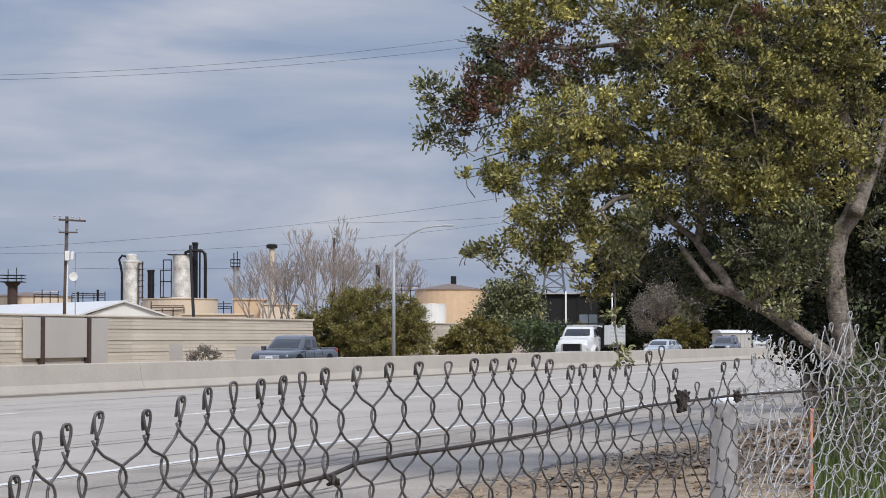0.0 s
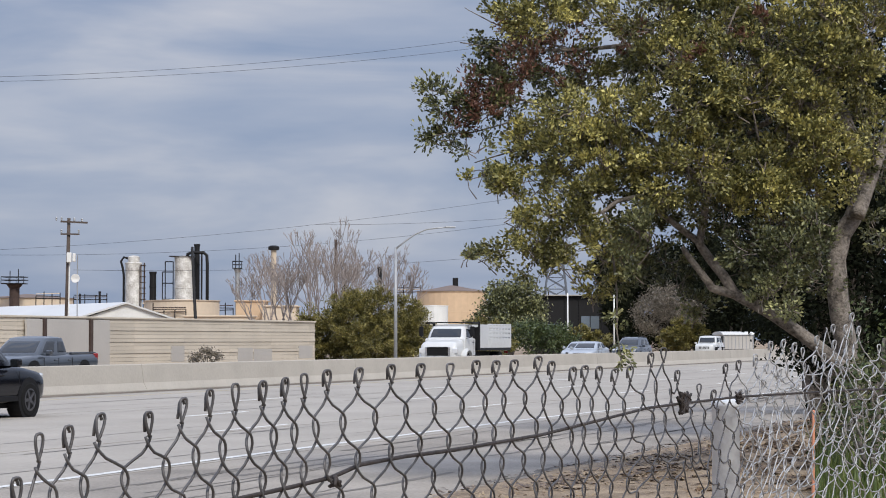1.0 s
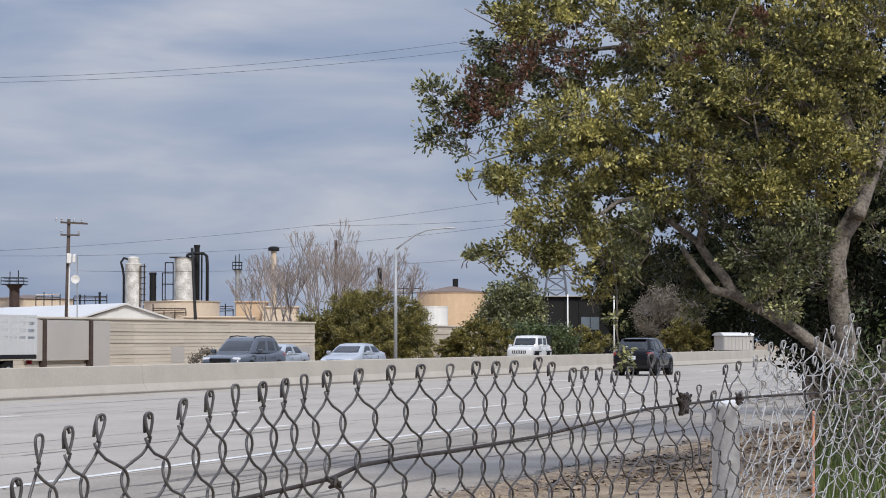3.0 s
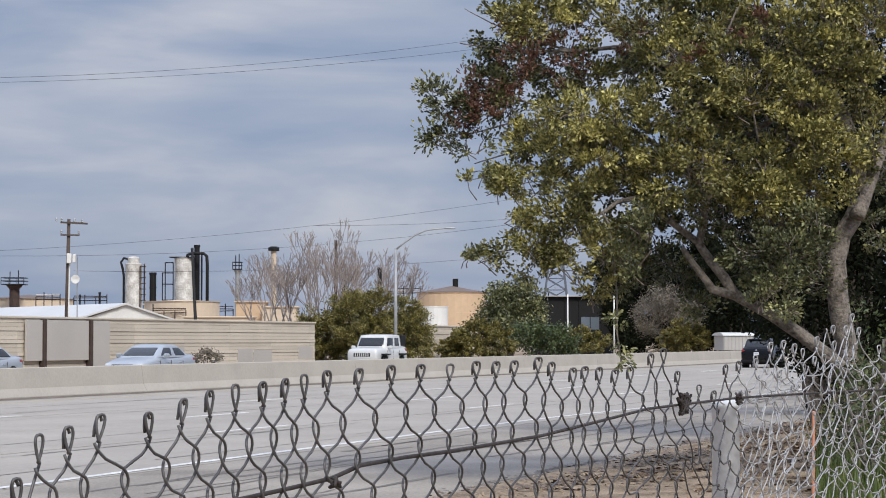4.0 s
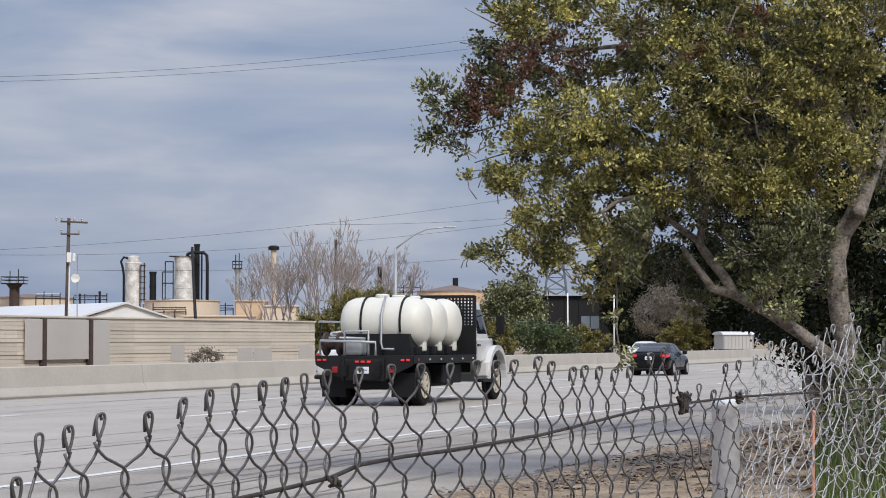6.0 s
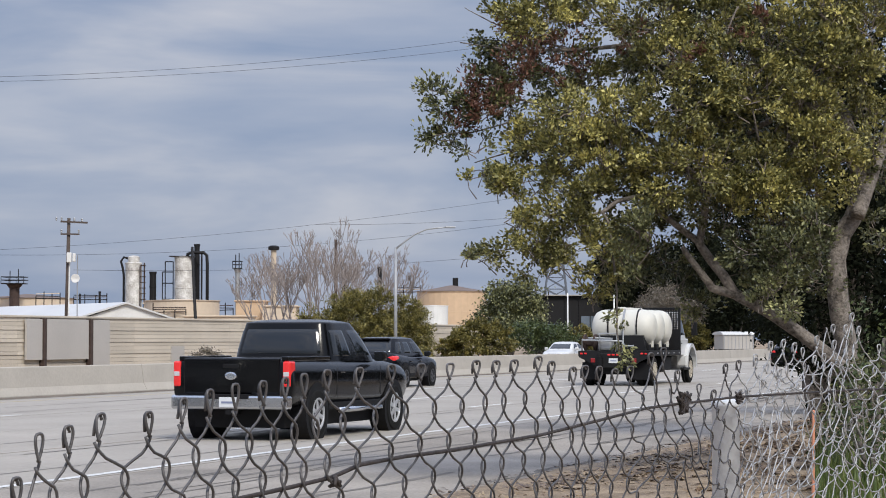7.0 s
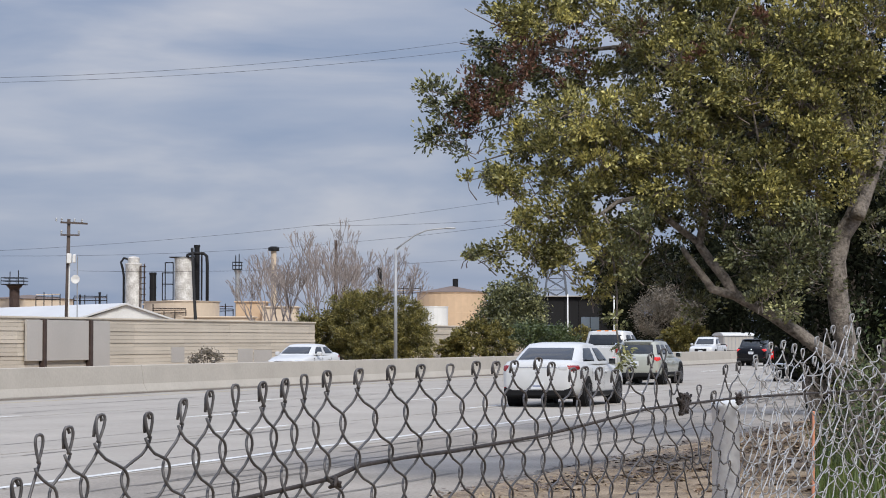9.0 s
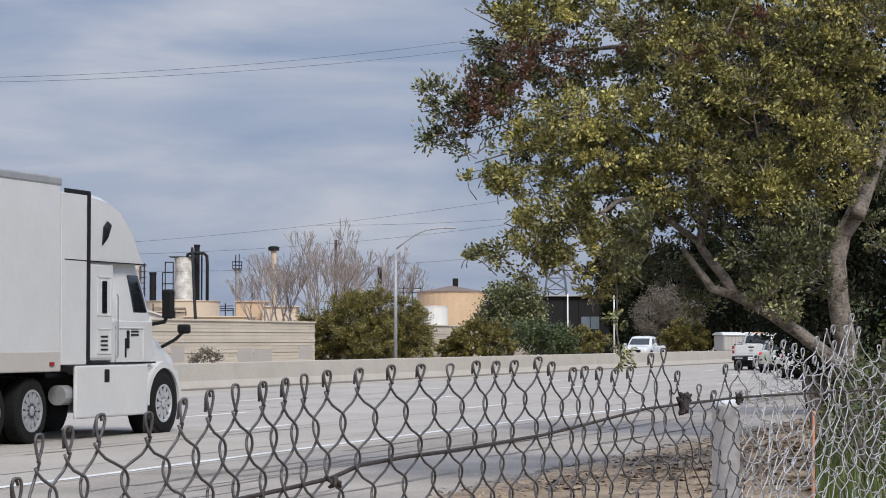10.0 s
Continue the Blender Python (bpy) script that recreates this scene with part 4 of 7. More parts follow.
def build_plants():
    plant("olive_bush", "large rounded olive green bush at the end of the block wall", "bush", (141.79, 52.73, 0.09),
          [((140.95, 55.04, 1.98), 1.6, 1.6, 1.5), ((141.44, 53.41, 3.11), 2.0, 1.8, 1.5), ((142.96, 51.95, 3.57), 1.9, 1.8, 1.4), ((143.59, 50.16, 2.55), 1.5, 1.6, 1.7), ((140.91, 52.01, 1.60), 3.0, 1.8, 1.3), ((141.55, 56.29, 2.66), 0.9, 1.0, 0.8), ((142.86, 49.31, 1.60), 1.0, 1.2, 1.4), ((141.0, 55.2, 0.7), 1.3, 1.2, 0.8), ((141.6, 53.2, 0.8), 1.6, 1.2, 0.9), ((142.6, 50.6, 0.8), 1.5, 1.2, 0.9)], 45, 0.19, 31, BUSH_M, clump=0.24)
    plant("olive_bush", "low olive bush behind the far lanes", "bush", (160.26, 51.09, -0.08),
          [((159.76, 52.47, 1.01), 1.3, 1.3, 0.7), ((160.30, 50.75, 1.73), 1.7, 1.4, 1.3), ((160.86, 49.08, 1.52), 1.6, 1.4, 1.2), ((159.13, 51.17, 1.10), 1.6, 1.4, 0.9)], 22, 0.28, 32, BUSH_M)
    plant("green_bush", "dense green bush behind the far lanes", "bush", (187.86, 53.75, -0.35),
          [((187.47, 54.65, 1.84), 2.0, 1.8, 1.6), ((188.16, 52.57, 1.84), 2.2, 1.8, 1.3), ((189.53, 51.68, 1.36), 1.6, 1.5, 1.2)], 22, 0.28, 33, GREENBUSH_M)
    plant("olive_bush", "low olive bush behind the far lanes", "bush", (198.78, 52.62, -0.45),
          [((198.54, 53.07, 1.70), 1.6, 1.5, 1.1), ((199.04, 51.62, 1.34), 1.3, 1.5, 0.9)], 22, 0.28, 34, BUSH_M)
    plant("dark_tree", "dark green tree behind the block wall", "tree", (206.28, 61.81, -0.55),
          [((206.01, 62.01, 4.55), 2.9, 2.4, 2.2), ((206.46, 60.46, 5.90), 2.0, 2.0, 1.8), ((205.62, 63.29, 3.48), 1.8, 1.8, 1.6), ((205.29, 61.23, 2.67), 3.2, 2.2, 1.4), ((206.79, 59.72, 4.02), 1.6, 1.6, 2.0)], 20, 0.32, 35, DARKLEAF_M, 0.14, 0.38)
    plant("olive_bush", "yellow olive bush by the far shoulder", "bush", (246.06, 53.19, -0.90),
          [((245.67, 54.05, 1.60), 2.0, 2.0, 1.4), ((246.36, 51.97, 1.48), 1.8, 2.0, 1.2), ((245.94, 53.15, 2.22), 1.8, 2.0, 1.4)], 18, 0.32, 36, BUSH_M)
    plant("brown_scrub_tree", "dry brown scrub tree by the far shoulder", "tree", (257.25, 57.61, -1.02),
          [((256.89, 57.83, 5.85), 2.8, 2.2, 2.6), ((256.33, 59.72, 4.22), 2.4, 2.2, 2.4), ((257.66, 55.67, 4.55), 2.6, 2.2, 2.0)], 24, 0.24, 37, SCRUB_M, 0.13, 0.4, 0.3)
    plant("dark_tree", "tree beyond the far lanes with shade put into its leaf colour", "tree", (268.39, 65.36, -1.15),
          [((267.92, 65.93, 5.72), 3.0, 2.5, 3.5), ((268.48, 64.66, 2.29), 3.4, 2.5, 2.4), ((269.11, 61.98, 8.47), 4.0, 2.5, 3.0), ((270.57, 57.75, 7.10), 4.0, 2.5, 3.6), ((267.33, 67.18, 9.84), 2.2, 2.0, 3.0), ((274.64, 61.84, 3.35), 4.2, 2.5, 3.2), ((276.09, 57.53, 3.00), 4.2, 2.5, 3.2), ((274.59, 61.08, 10.69), 3.6, 2.5, 2.6), ((275.88, 57.09, 11.39), 4.0, 2.5, 3.2), ((277.33, 53.88, 2.30), 4.0, 2.5, 2.6)], 30, 0.38, 38, DEEPSHADE_M, 0.16, 0.42)
    plant("dark_tree", "tree beyond the far lanes with shade put into its leaf colour", "tree", (247.73, 48.15, -0.90),
          [((247.30, 48.66, 5.35), 4.0, 2.5, 3.4), ((247.99, 46.26, 7.85), 4.2, 2.5, 3.6), ((248.92, 43.93, 4.10), 4.0, 2.5, 3.4), ((246.96, 49.21, 9.09), 3.0, 2.2, 2.6)], 20, 0.36, 39, DEEPSHADE_M, 0.16, 0.42)
    plant("dark_tree", "dense evergreen on the verge with deep shade put into its leaf colour", "tree", (36.22, 5.41, 0.16),
          [((35.98, 5.80, 2.77), 1.3, 1.2, 1.0), ((36.23, 5.13, 2.14), 1.4, 1.2, 1.1), ((36.33, 4.69, 3.22), 1.4, 1.2, 1.3), ((36.14, 5.48, 1.60), 0.8, 1.0, 0.8), ((36.38, 4.80, 1.15), 1.1, 1.2, 1.0), ((35.92, 6.07, 2.32), 0.6, 0.8, 0.5), ((36.07, 5.45, 3.58), 1.6, 1.2, 1.0), ((36.28, 4.67, 4.75), 1.8, 1.2, 1.6), ((36.16, 4.82, 6.46), 2.0, 1.2, 1.8), ((35.89, 5.77, 5.20), 1.6, 1.2, 1.6), ((35.64, 6.64, 4.30), 1.6, 1.2, 1.4), ((35.50, 6.87, 5.92), 2.0, 1.2, 1.8)], 60, 0.10, 40, DEEPSHADE_M, 0.10, 0.16)
    plant("dark_tree", "dense evergreen on the verge with deep shade put into its leaf colour", "tree", (48.60, 6.30, -0.32),
          [((48.13, 7.41, 2.08), 1.3, 1.4, 1.2), ((47.91, 8.09, 2.08), 0.9, 1.2, 0.7), ((48.40, 6.49, 3.04), 2.2, 1.6, 2.0), ((48.04, 7.51, 3.40), 1.6, 1.4, 1.2), ((48.54, 6.28, 1.36), 1.6, 1.6, 1.4), ((47.79, 8.31, 3.04), 0.9, 1.2, 0.7)], 40, 0.13, 41, DEEPSHADE_M, 0.10, 0.2)
    # out-of-view trees that carry the row on, added to darken car reflections
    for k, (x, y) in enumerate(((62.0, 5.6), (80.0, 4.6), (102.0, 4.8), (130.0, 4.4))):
        plant("dark_tree", "dense evergreen on the verge with deep shade put into its leaf colour", "tree", (x, y, 0.0),
              [((x, y, 2.2), 4.0, 1.6, 1.9), ((x + 6, y - 0.5, 2.6), 4.5, 1.6, 2.2), ((x - 4, y - 0.4, 3.2), 3.5, 1.6, 1.8), ((x + 2, y - 0.6, 4.8), 4.0, 1.6, 1.6), ((x + 10, y - 0.2, 2.2), 3.5, 1.6, 1.8)], 22, 0.24, 60 + k, DEEPSHADE_M, 0.10, 0.30)
    plant("verge_shrub", "dark green shrub growing behind the fence", "shrub", (22.26, 2.97, 0.50),
          [((22.24, 2.93, 1.16), 0.35, 0.5, 0.4), ((22.21, 3.10, 0.72), 0.4, 0.5, 0.4), ((22.25, 2.85, 1.60), 0.25, 0.4, 0.35)], 110, 0.06, 42, GREENBUSH_M, 0.03, 0.09)
    plant("verge_shrub", "dark leafy shrub at the foot of the tree", "shrub", tuple(spot(4.62, 24.4)),
          [(tuple(spot(4.70, 24.4, 1.15)), 0.30, 0.30, 0.34), (tuple(spot(4.45, 24.5, 0.85)), 0.34, 0.30, 0.30), (tuple(spot(4.85, 24.4, 0.70)), 0.30, 0.30, 0.36), (tuple(spot(4.20, 24.6, 0.60)), 0.30, 0.30, 0.24)], 130, 0.055, 44, DARKLEAF_M, 0.02, 0.08)
    plant("low_shrub", "small dark brown shrub at the wall's foot", "shrub", (102.73, 46.50, 0.20),
          [((102.56, 46.95, 0.65), 0.45, 0.4, 0.25), ((102.73, 46.42, 0.76), 0.45, 0.4, 0.35), ((102.89, 45.97, 0.65), 0.35, 0.4, 0.25)], 70, 0.14, 43, SCRUB_M, 0.02, 0.12)


build_plants()


def build_bare_tree(label, base, height, spread, seed):
    """A leafless tree: forked stems that divide into fine upright twigs."""
    rnd = random.Random(seed)
    t = thing("bare_tree", label, "tree", Matrix.Translation(Vector(base)))
    stems, twigs = bmesh.new(), bmesh.new()

    def grow(p, d, ln, r, depth):
        pts, q = [p], p
        for k in range(4):
            d = (d + Vector((rnd.gauss(0, 0.10), rnd.gauss(0, 0.10), rnd.gauss(0.05, 0.06)))).normalized()
            q = q + d * ln / 4
            pts.append(q)
        tube(stems if depth < 2 else twigs, pts, r, max(0.016, r * 0.7), 5 if depth < 2 else 3, cap=False)
        if depth == 6:
            return
        for k in range(3 if depth in (1, 3) else 2):
            side = Vector((rnd.gauss(0, 1), rnd.gauss(0, 1), 0.15))
            nd = (d + side.normalized() * rnd.uniform(0.22, 0.55)).normalized()
            grow(pts[-1] if k < 2 else pts[2], nd, ln * rnd.uniform(0.60, 0.80), max(0.020, r * 0.62), depth + 1)
    for k in range(3):
        a = rnd.uniform(0, 6.28)
        grow(Vector((rnd.uniform(-0.3, 0.3), rnd.uniform(-0.3, 0.3), -0.2)), Vector((math.cos(a) * spread, math.sin(a) * spread, 1)).normalized(), height * 0.27, 0.11, 0)
    part("trunk", stems, BAREBARK_M, t, smooth=True)
    tagged(part("twig_mass", twigs, BAREBARK_M, t, "pale leafless twigs"), kind="stuff")


build_bare_tree("bare pale winter tree behind the block wall", (155.47, 65.43, 0.76)[:2] + (0.0,), 9.2, 0.30, 3)
build_bare_tree("tall bare winter tree behind the olive bush", (158.26, 63.39, 0.75)[:2] + (0.0,), 11.2, 0.28, 4)
build_bare_tree("tall bare winter tree behind the olive bush", (160.93, 61.69, 0.74)[:2] + (0.0,), 11.4, 0.28, 8)
build_bare_tree("bare pale winter tree behind the olive bush", (159.80, 58.75, 0.75)[:2] + (0.0,), 9.4, 0.24, 6)
build_bare_tree("bare pale winter tree behind the block wall", (162.43, 66.71, 0.73)[:2] + (0.0,), 10.0, 0.25, 12)


build_bare_tree("bare pale winter tree behind the block wall", (168.00, 65.84, 0.70)[:2] + (0.0,), 11.0, 0.26, 15)
build_bare_tree("bare pale winter tree behind the olive bush", (166.97, 62.57, 0.71)[:2] + (0.0,), 10.6, 0.26, 17)


def build_verge_growth():
    """Grass by the tree's foot and straw litter on the dirt."""
    g = np.random.default_rng(9)
    for name, n, x0, x1, y0, y1, hgt, wid, mat, label, flatness in (
            ("grass", 6500, 13.0, 27.0, 1.6, 4.2, 0.30, 0.012, GRASS_M, "fresh green grass behind the fence", 0.25),
            ("straw_litter", 9000, 14.0, 44.0, 3.2, 7.4, 0.10, 0.012, STRAW_M, "dry brown straw and leaf litter on the dirt", 3.0),
            ("leaf_litter", 11000, 22.0, 48.0, 3.4, 7.6, 0.09, 0.030, LITTER_M, "brown fallen leaves with the tree's shade put into their colour", 2.0)):
        x, y = g.uniform(x0, x1, n), g.uniform(y0, y1, n)
        if name == "grass":
            y = np.minimum(y, 0.158 * x - 0.2 * g.random(n))
        bm_v, bm_f = [], []
        for k in range(n):
            z = 0.03 + 0.10 * noise.noise((x[k] * 0.35, y[k] * 0.5, 0)) + 0.05 * noise.noise((x[k] * 1.7, y[k] * 1.7, 3))
            z += 0.30 * math.exp(-((x[k] - 32) / 9) ** 2 - ((y[k] - 4.4) / 1.9) ** 2)
            z *= max(0.0, min(1.0, (7.3 - y[k]) / 0.8))
            a, h = g.uniform(0, 6.28), hgt * g.uniform(0.5, 1.4)
            lean = np.array((math.cos(a), math.sin(a), 0)) * h * flatness * g.uniform(0.3, 1)
            rise = h if flatness < 1 else h * 0.25
            b, s = np.array((x[k], y[k], z - 0.01)), np.array((-math.sin(a), math.cos(a), 0)) * wid
            bm_v += [b - s, b + s, b + lean * 0.5 + (0, 0, rise * 0.65) + s * 0.7, b + lean * 0.5 + (0, 0, rise * 0.65) - s * 0.7, b + lean + (0, 0, rise)]
            i = 5 * k
            bm_f += [(i, i + 1, i + 2, i + 3), (i + 3, i + 2, i + 4)]
        me = bpy.data.meshes.new(name)
        me.from_pydata([tuple(v) for v in bm_v], [], bm_f)
        me.materials.append(mat)
        tagged(new(name, me), label, "grass" if name == "grass" else "litter", kind="stuff")


build_verge_growth()


# ---- works behind the wall ----
def cylinder(name, label, category, base, r, top, mat, roof=0.0, roofmat=None, sides=32):
    o = Vector(base)
    o.z = 0
    t = thing(name, label, category, Matrix.Translation(o))
    part("shell", revolved([(r, -0.3), (r, top * 0.33), (r * 1.004, top * 0.335), (r, top * 0.34), (r, top * 0.66), (r * 1.004, top * 0.665), (r, top * 0.67), (r, top - 0.08), (r * 1.02, top - 0.07), (r * 1.02, top)], sides), mat, t, smooth=False)
    if roof:
        part("roof", revolved([(r * 1.03, top), (r * 1.03, top + 0.06), (r * 0.5, top + roof * 0.55), (0.3, top + roof)], sides), roofmat or mat, t)
    return t


def build_white_hall():
    t = thing("white_hall", "long white sheet-metal hall with a low gable", "building")
    a, b, c = Vector((143.82, 74.90, 2.80)), Vector((144.86, 71.58, 4.08)), Vector((145.90, 68.59, 2.92))
    a.z = c.z = c.z
    back = Vector((168.49, 98.27, 4.08)) - b
    back.z = 0
    ends = []
    bm = bmesh.new()
    rings = []
    for off in (Vector(), back):
        rings.append([bm.verts.new(p + off) for p in (Vector((a.x, a.y, -0.3)), a, b, c, Vector((c.x, c.y, -0.3)))])
    for i in range(5):
        if i not in (1, 2):
            bm.faces.new((rings[0][i], rings[0][(i + 1) % 5], rings[1][(i + 1) % 5], rings[1][i]))
    bm.faces.new(rings[0]), bm.faces.new(rings[1][::-1])
    bmesh.ops.recalc_face_normals(bm, faces=bm.faces[:])
    part("wall", bm, WHITE_M, t)
    lift = Vector((0, 0, 0.12))
    out = (a - c).normalized() * 0.3
    for p, q, o in ((a + out, b, 0), (b, c - out, 0)):
        bm = bmesh.new()
        fr = (c - a).cross(Vector((0, 0, 1))).normalized() * 0.25
        fr = fr if fr.dot(back) < 0 else -fr
        vs = [bm.verts.new(v) for v in (p + fr, q + fr, q + back, p + back)]
        up = [bm.verts.new(v + lift) for v in (p + fr, q + fr, q + back, p + back)]
        bm.faces.new(vs), bm.faces.new(up[::-1])
        for i in range(4):
            bm.faces.new((vs[i], vs[(i + 1) % 4], up[(i + 1) % 4], up[i]))
        bmesh.ops.recalc_face_normals(bm, faces=bm.faces[:])
        part("roof", bm, ROOF_M, t)
    part("downpipe", tubed([a + fr * 1.1, Vector((a.x, a.y, 0)) + fr * 1.1], 0.06), STEEL_M, t)


def build_works():
    build_white_hall()
    cylinder("storage_tank", "wide tan storage tank with a dark shallow roof", "tank", (294.43, 161.40, 1.60), 6.6, (294.21, 161.33, 7.45)[2], TAN2_M, 0.7, BROWNROOF_M)
    cylinder("storage_tank", "squat tan storage tank behind the white hall", "tank", (255.81, 118.87, 1.60), 4.62, (255.63, 118.81, 6.29)[2], TAN2_M, 0.25, TAN2_M)
    cylinder("storage_tank", "tan storage tank with brown conical roof and rust streaks", "tank", (247.32, 80.89, 1.60), 4.03, (247.11, 80.82, 6.99)[2], TAN_M, 0.75, BROWNROOF_M)
    v = cylinder("roof_vent", "short dark vent pipe on a tank roof", "vent", (247.44, 80.52, 1.60), 0.325, (247.17, 80.43, 8.61)[2], DARKSTEEL_M, sides=12)
    cylinder("storage_tank", "small white ribbed tank beside the tan tank", "tank", (222.94, 74.90, 1.60), 1.47, (222.81, 74.85, 5.00)[2], WHITE_M, 0.1, WHITE_M, 20)
    # tan sheds
    for p, w, h, mat in (((241.86, 103.71, 1.60), 3.41, (241.70, 103.65, 5.92)[2], TAN_M), ((239.20, 99.00, 1.60), 3.87, (239.06, 98.96, 5.27)[2], TAN2_M), ((220.46, 98.30, 1.60), 7.2, (220.37, 98.27, 3.94)[2], TAN2_M), ((259.66, 123.16, 1.60), 4.99, (259.49, 123.10, 6.01)[2], TAN2_M)):
        t = thing("tan_shed", "plain tan sheet-metal shed in the works", "building", Matrix.Translation((p[0], p[1], 0)) @ pose(0, 0, 0, 0, 0, HEADING - 90))
        part("wall", boxed(-w / 2, w / 2, 0, 5, -0.3, h), mat, t)
        part("roof", boxed(-w / 2 - 0.2, w / 2 + 0.2, -0.2, 5.2, h, h + 0.15, bevel=0.03), mat, t)
    # vessel with domed head, side pipe and ladder
    d = 300
    o = Vector((272.05, 133.49, 1.60))
    t = thing("process_vessel", "weathered white upright vessel with domed head", "tank", Matrix.Translation((o.x, o.y, 0)))
    zt, r = (271.64, 133.35, 12.69)[2], 1.09
    part("shell", revolved([(r, -0.3), (r, zt - 1.2), (r * 1.06, zt - 1.15), (r * 1.06, zt - 1.0), (r * 0.72, zt - 0.9), (r * 0.72, zt - 0.25), (r * 0.5, zt - 0.08), (0.1, zt)], 28), VESSEL_M, t)
    s = spot(1, 0).normalized()
    part("side_pipe", tubed([s * -r * 0.7 + Vector((0, 0, zt - 0.4)), s * -r * 1.2 + Vector((0, 0, zt - 0.25)), s * -r * 1.55 + Vector((0, 0, zt - 0.8)), s * -r * 1.35 + Vector((0, 0, zt - 1.6)), s * -r * 1.2 + Vector((0, 0, zt - 2.6)), s * -r * 1.2], 0.16, sides=8), DARKSTEEL_M, t, smooth=True)
    for k in range(7):
        z = zt - 1.4 - 0.75 * k
        part("walkway", boxed(r * 0.75, r * 1.45, -0.5, 0.5, z, z + 0.10, m=pose(0, 0, 0, 0, 0, HEADING - 90)), RUST_M, t)
    part("riser", tubed([s * r * 1.3 + Vector((0, 0, 0)), s * r * 1.3 + Vector((0, 0, zt - 1.0))], 0.10), RUST_M, t)
    part("riser", tubed([s * r * 0.9 + spot(0, -1).normalized() * r * 0.8, s * r * 0.9 + spot(0, -1).normalized() * r * 0.8 + Vector((0, 0, zt - 1.3))], 0.08), RUST_M, t)
    # second vessel, banded, with platform and pipe arch
    o = Vector((274.15, 127.15, 1.60))
    t = thing("process_vessel", "banded pale upright vessel with platform and pipe arch", "tank", Matrix.Translation((o.x, o.y, 0)))
    zt, r = (273.74, 127.01, 12.47)[2], 1.24
    prof = [(r, -0.3)]
    for k in range(1, 6):
        z = zt * k / 6
        prof += [(r, z - 0.05), (r * 1.025, z - 0.04), (r * 1.025, z + 0.04), (r, z + 0.05)]
    part("shell", revolved(prof + [(r, zt - 0.1), (r * 1.05, zt - 0.08), (r * 1.05, zt), (0.1, zt + 0.2)], 28), VESSEL_M, t)
    part("platform", boxed(-r - 0.6, r + 0.2, -r, r, zt + 0.02, zt + 0.12, m=pose(0, 0, 0, 0, 0, HEADING - 90)), DARKSTEEL_M, t)
    arch = [s * (r * 0.3) + Vector((0, 0, zt - 0.2)), s * (r * 0.4) + Vector((0, 0, zt + 0.4)), s * (r * 0.9) + Vector((0, 0, zt + 0.6)), s * (r * 2.1) + Vector((0, 0, zt + 0.6)), s * (r * 2.45) + Vector((0, 0, zt + 0.2)), s * (r * 2.5) + Vector((0, 0, zt - 1)), s * (r * 2.5)]
    part("pipe_arch", tubed(arch, 0.22, sides=8), DARKSTEEL_M, t, smooth=True)
    part("pipe", tubed([s * (r * 1.9), s * (r * 1.9) + Vector((0, 0, zt + 0.4))], 0.12), DARKSTEEL_M, t)
    for k, (ua, ub, z0, z1) in enumerate(((-2.3, -1.15, 0, 0.84), (-2.0, -1.15, 0, 0.95))):
        for u in (ua, ub):
            part("scaffold_post", tubed([s * (r * u), s * (r * u) + Vector((0, 0, zt * z1))], 0.07), DARKSTEEL_M, t)
        for z in (0.55, 0.72, z1):
            part("scaffold_rail", tubed([s * (r * ua) + Vector((0, 0, zt * z)), s * (r * ub) + Vector((0, 0, zt * z))], 0.07), DARKSTEEL_M, t)
    # stacks
    for p, w, top, mat, lab in (((272.86, 131.06, 1.60), 0.45, (272.52, 130.95, 10.52)[2], DARKSTEEL_M, "thick dark exhaust stack in the works"), ((276.53, 126.35, 1.60), 0.378, (276.05, 126.19, 14.27)[2], DARKSTEEL_M, "tall dark exhaust stack above the vessel"),
                                ((287.17, 119.69, 1.60), 0.388, (286.69, 119.53, 14.30)[2], TAN2_M, "slim pale stack with a wide head"), ((282.34, 102.45, 1.60), 0.3, (281.98, 102.33, 11.19)[2], DARKSTEEL_M, "dark stack behind the olive bush"),
                                ((280.50, 108.00, 1.60), 0.188, (280.00, 107.83, 14.79)[2], RUST_M, "thin rusty stack behind bare trees"), ((280.88, 106.86, 1.60), 0.188, (280.51, 106.74, 11.49)[2], DARKSTEEL_M, "thin dark stack behind bare trees"),
                                ((270.64, 137.76, 1.60), 0.15, (270.40, 137.68, 7.90)[2], DARKSTEEL_M, "short dark vent pipe over the hall"), ((269.81, 140.25, 1.60), 0.113, (269.59, 140.17, 7.60)[2], DARKSTEEL_M, "short dark vent pipe over the hall")):
        t = thing("stack", lab, "chimney", Matrix.Translation((p[0], p[1], 0)))
        part("pipe", revolved([(w, -0.3), (w, top * 0.8), (w * 1.12, top * 0.8 + 0.02), (w * 1.12, top * 0.8 + 0.15), (w, top * 0.8 + 0.17), (w, top - 0.3), (w * 1.15, top - 0.28), (w * 1.15, top)], 14), mat, t)
        if mat is TAN2_M:
            part("head", revolved([(w * 1.2, top - 0.55), (w * 2.0, top - 0.5), (w * 2.0, top - 0.05), (w * 1.2, top + 0.1)], 14), DARKSTEEL_M, t)
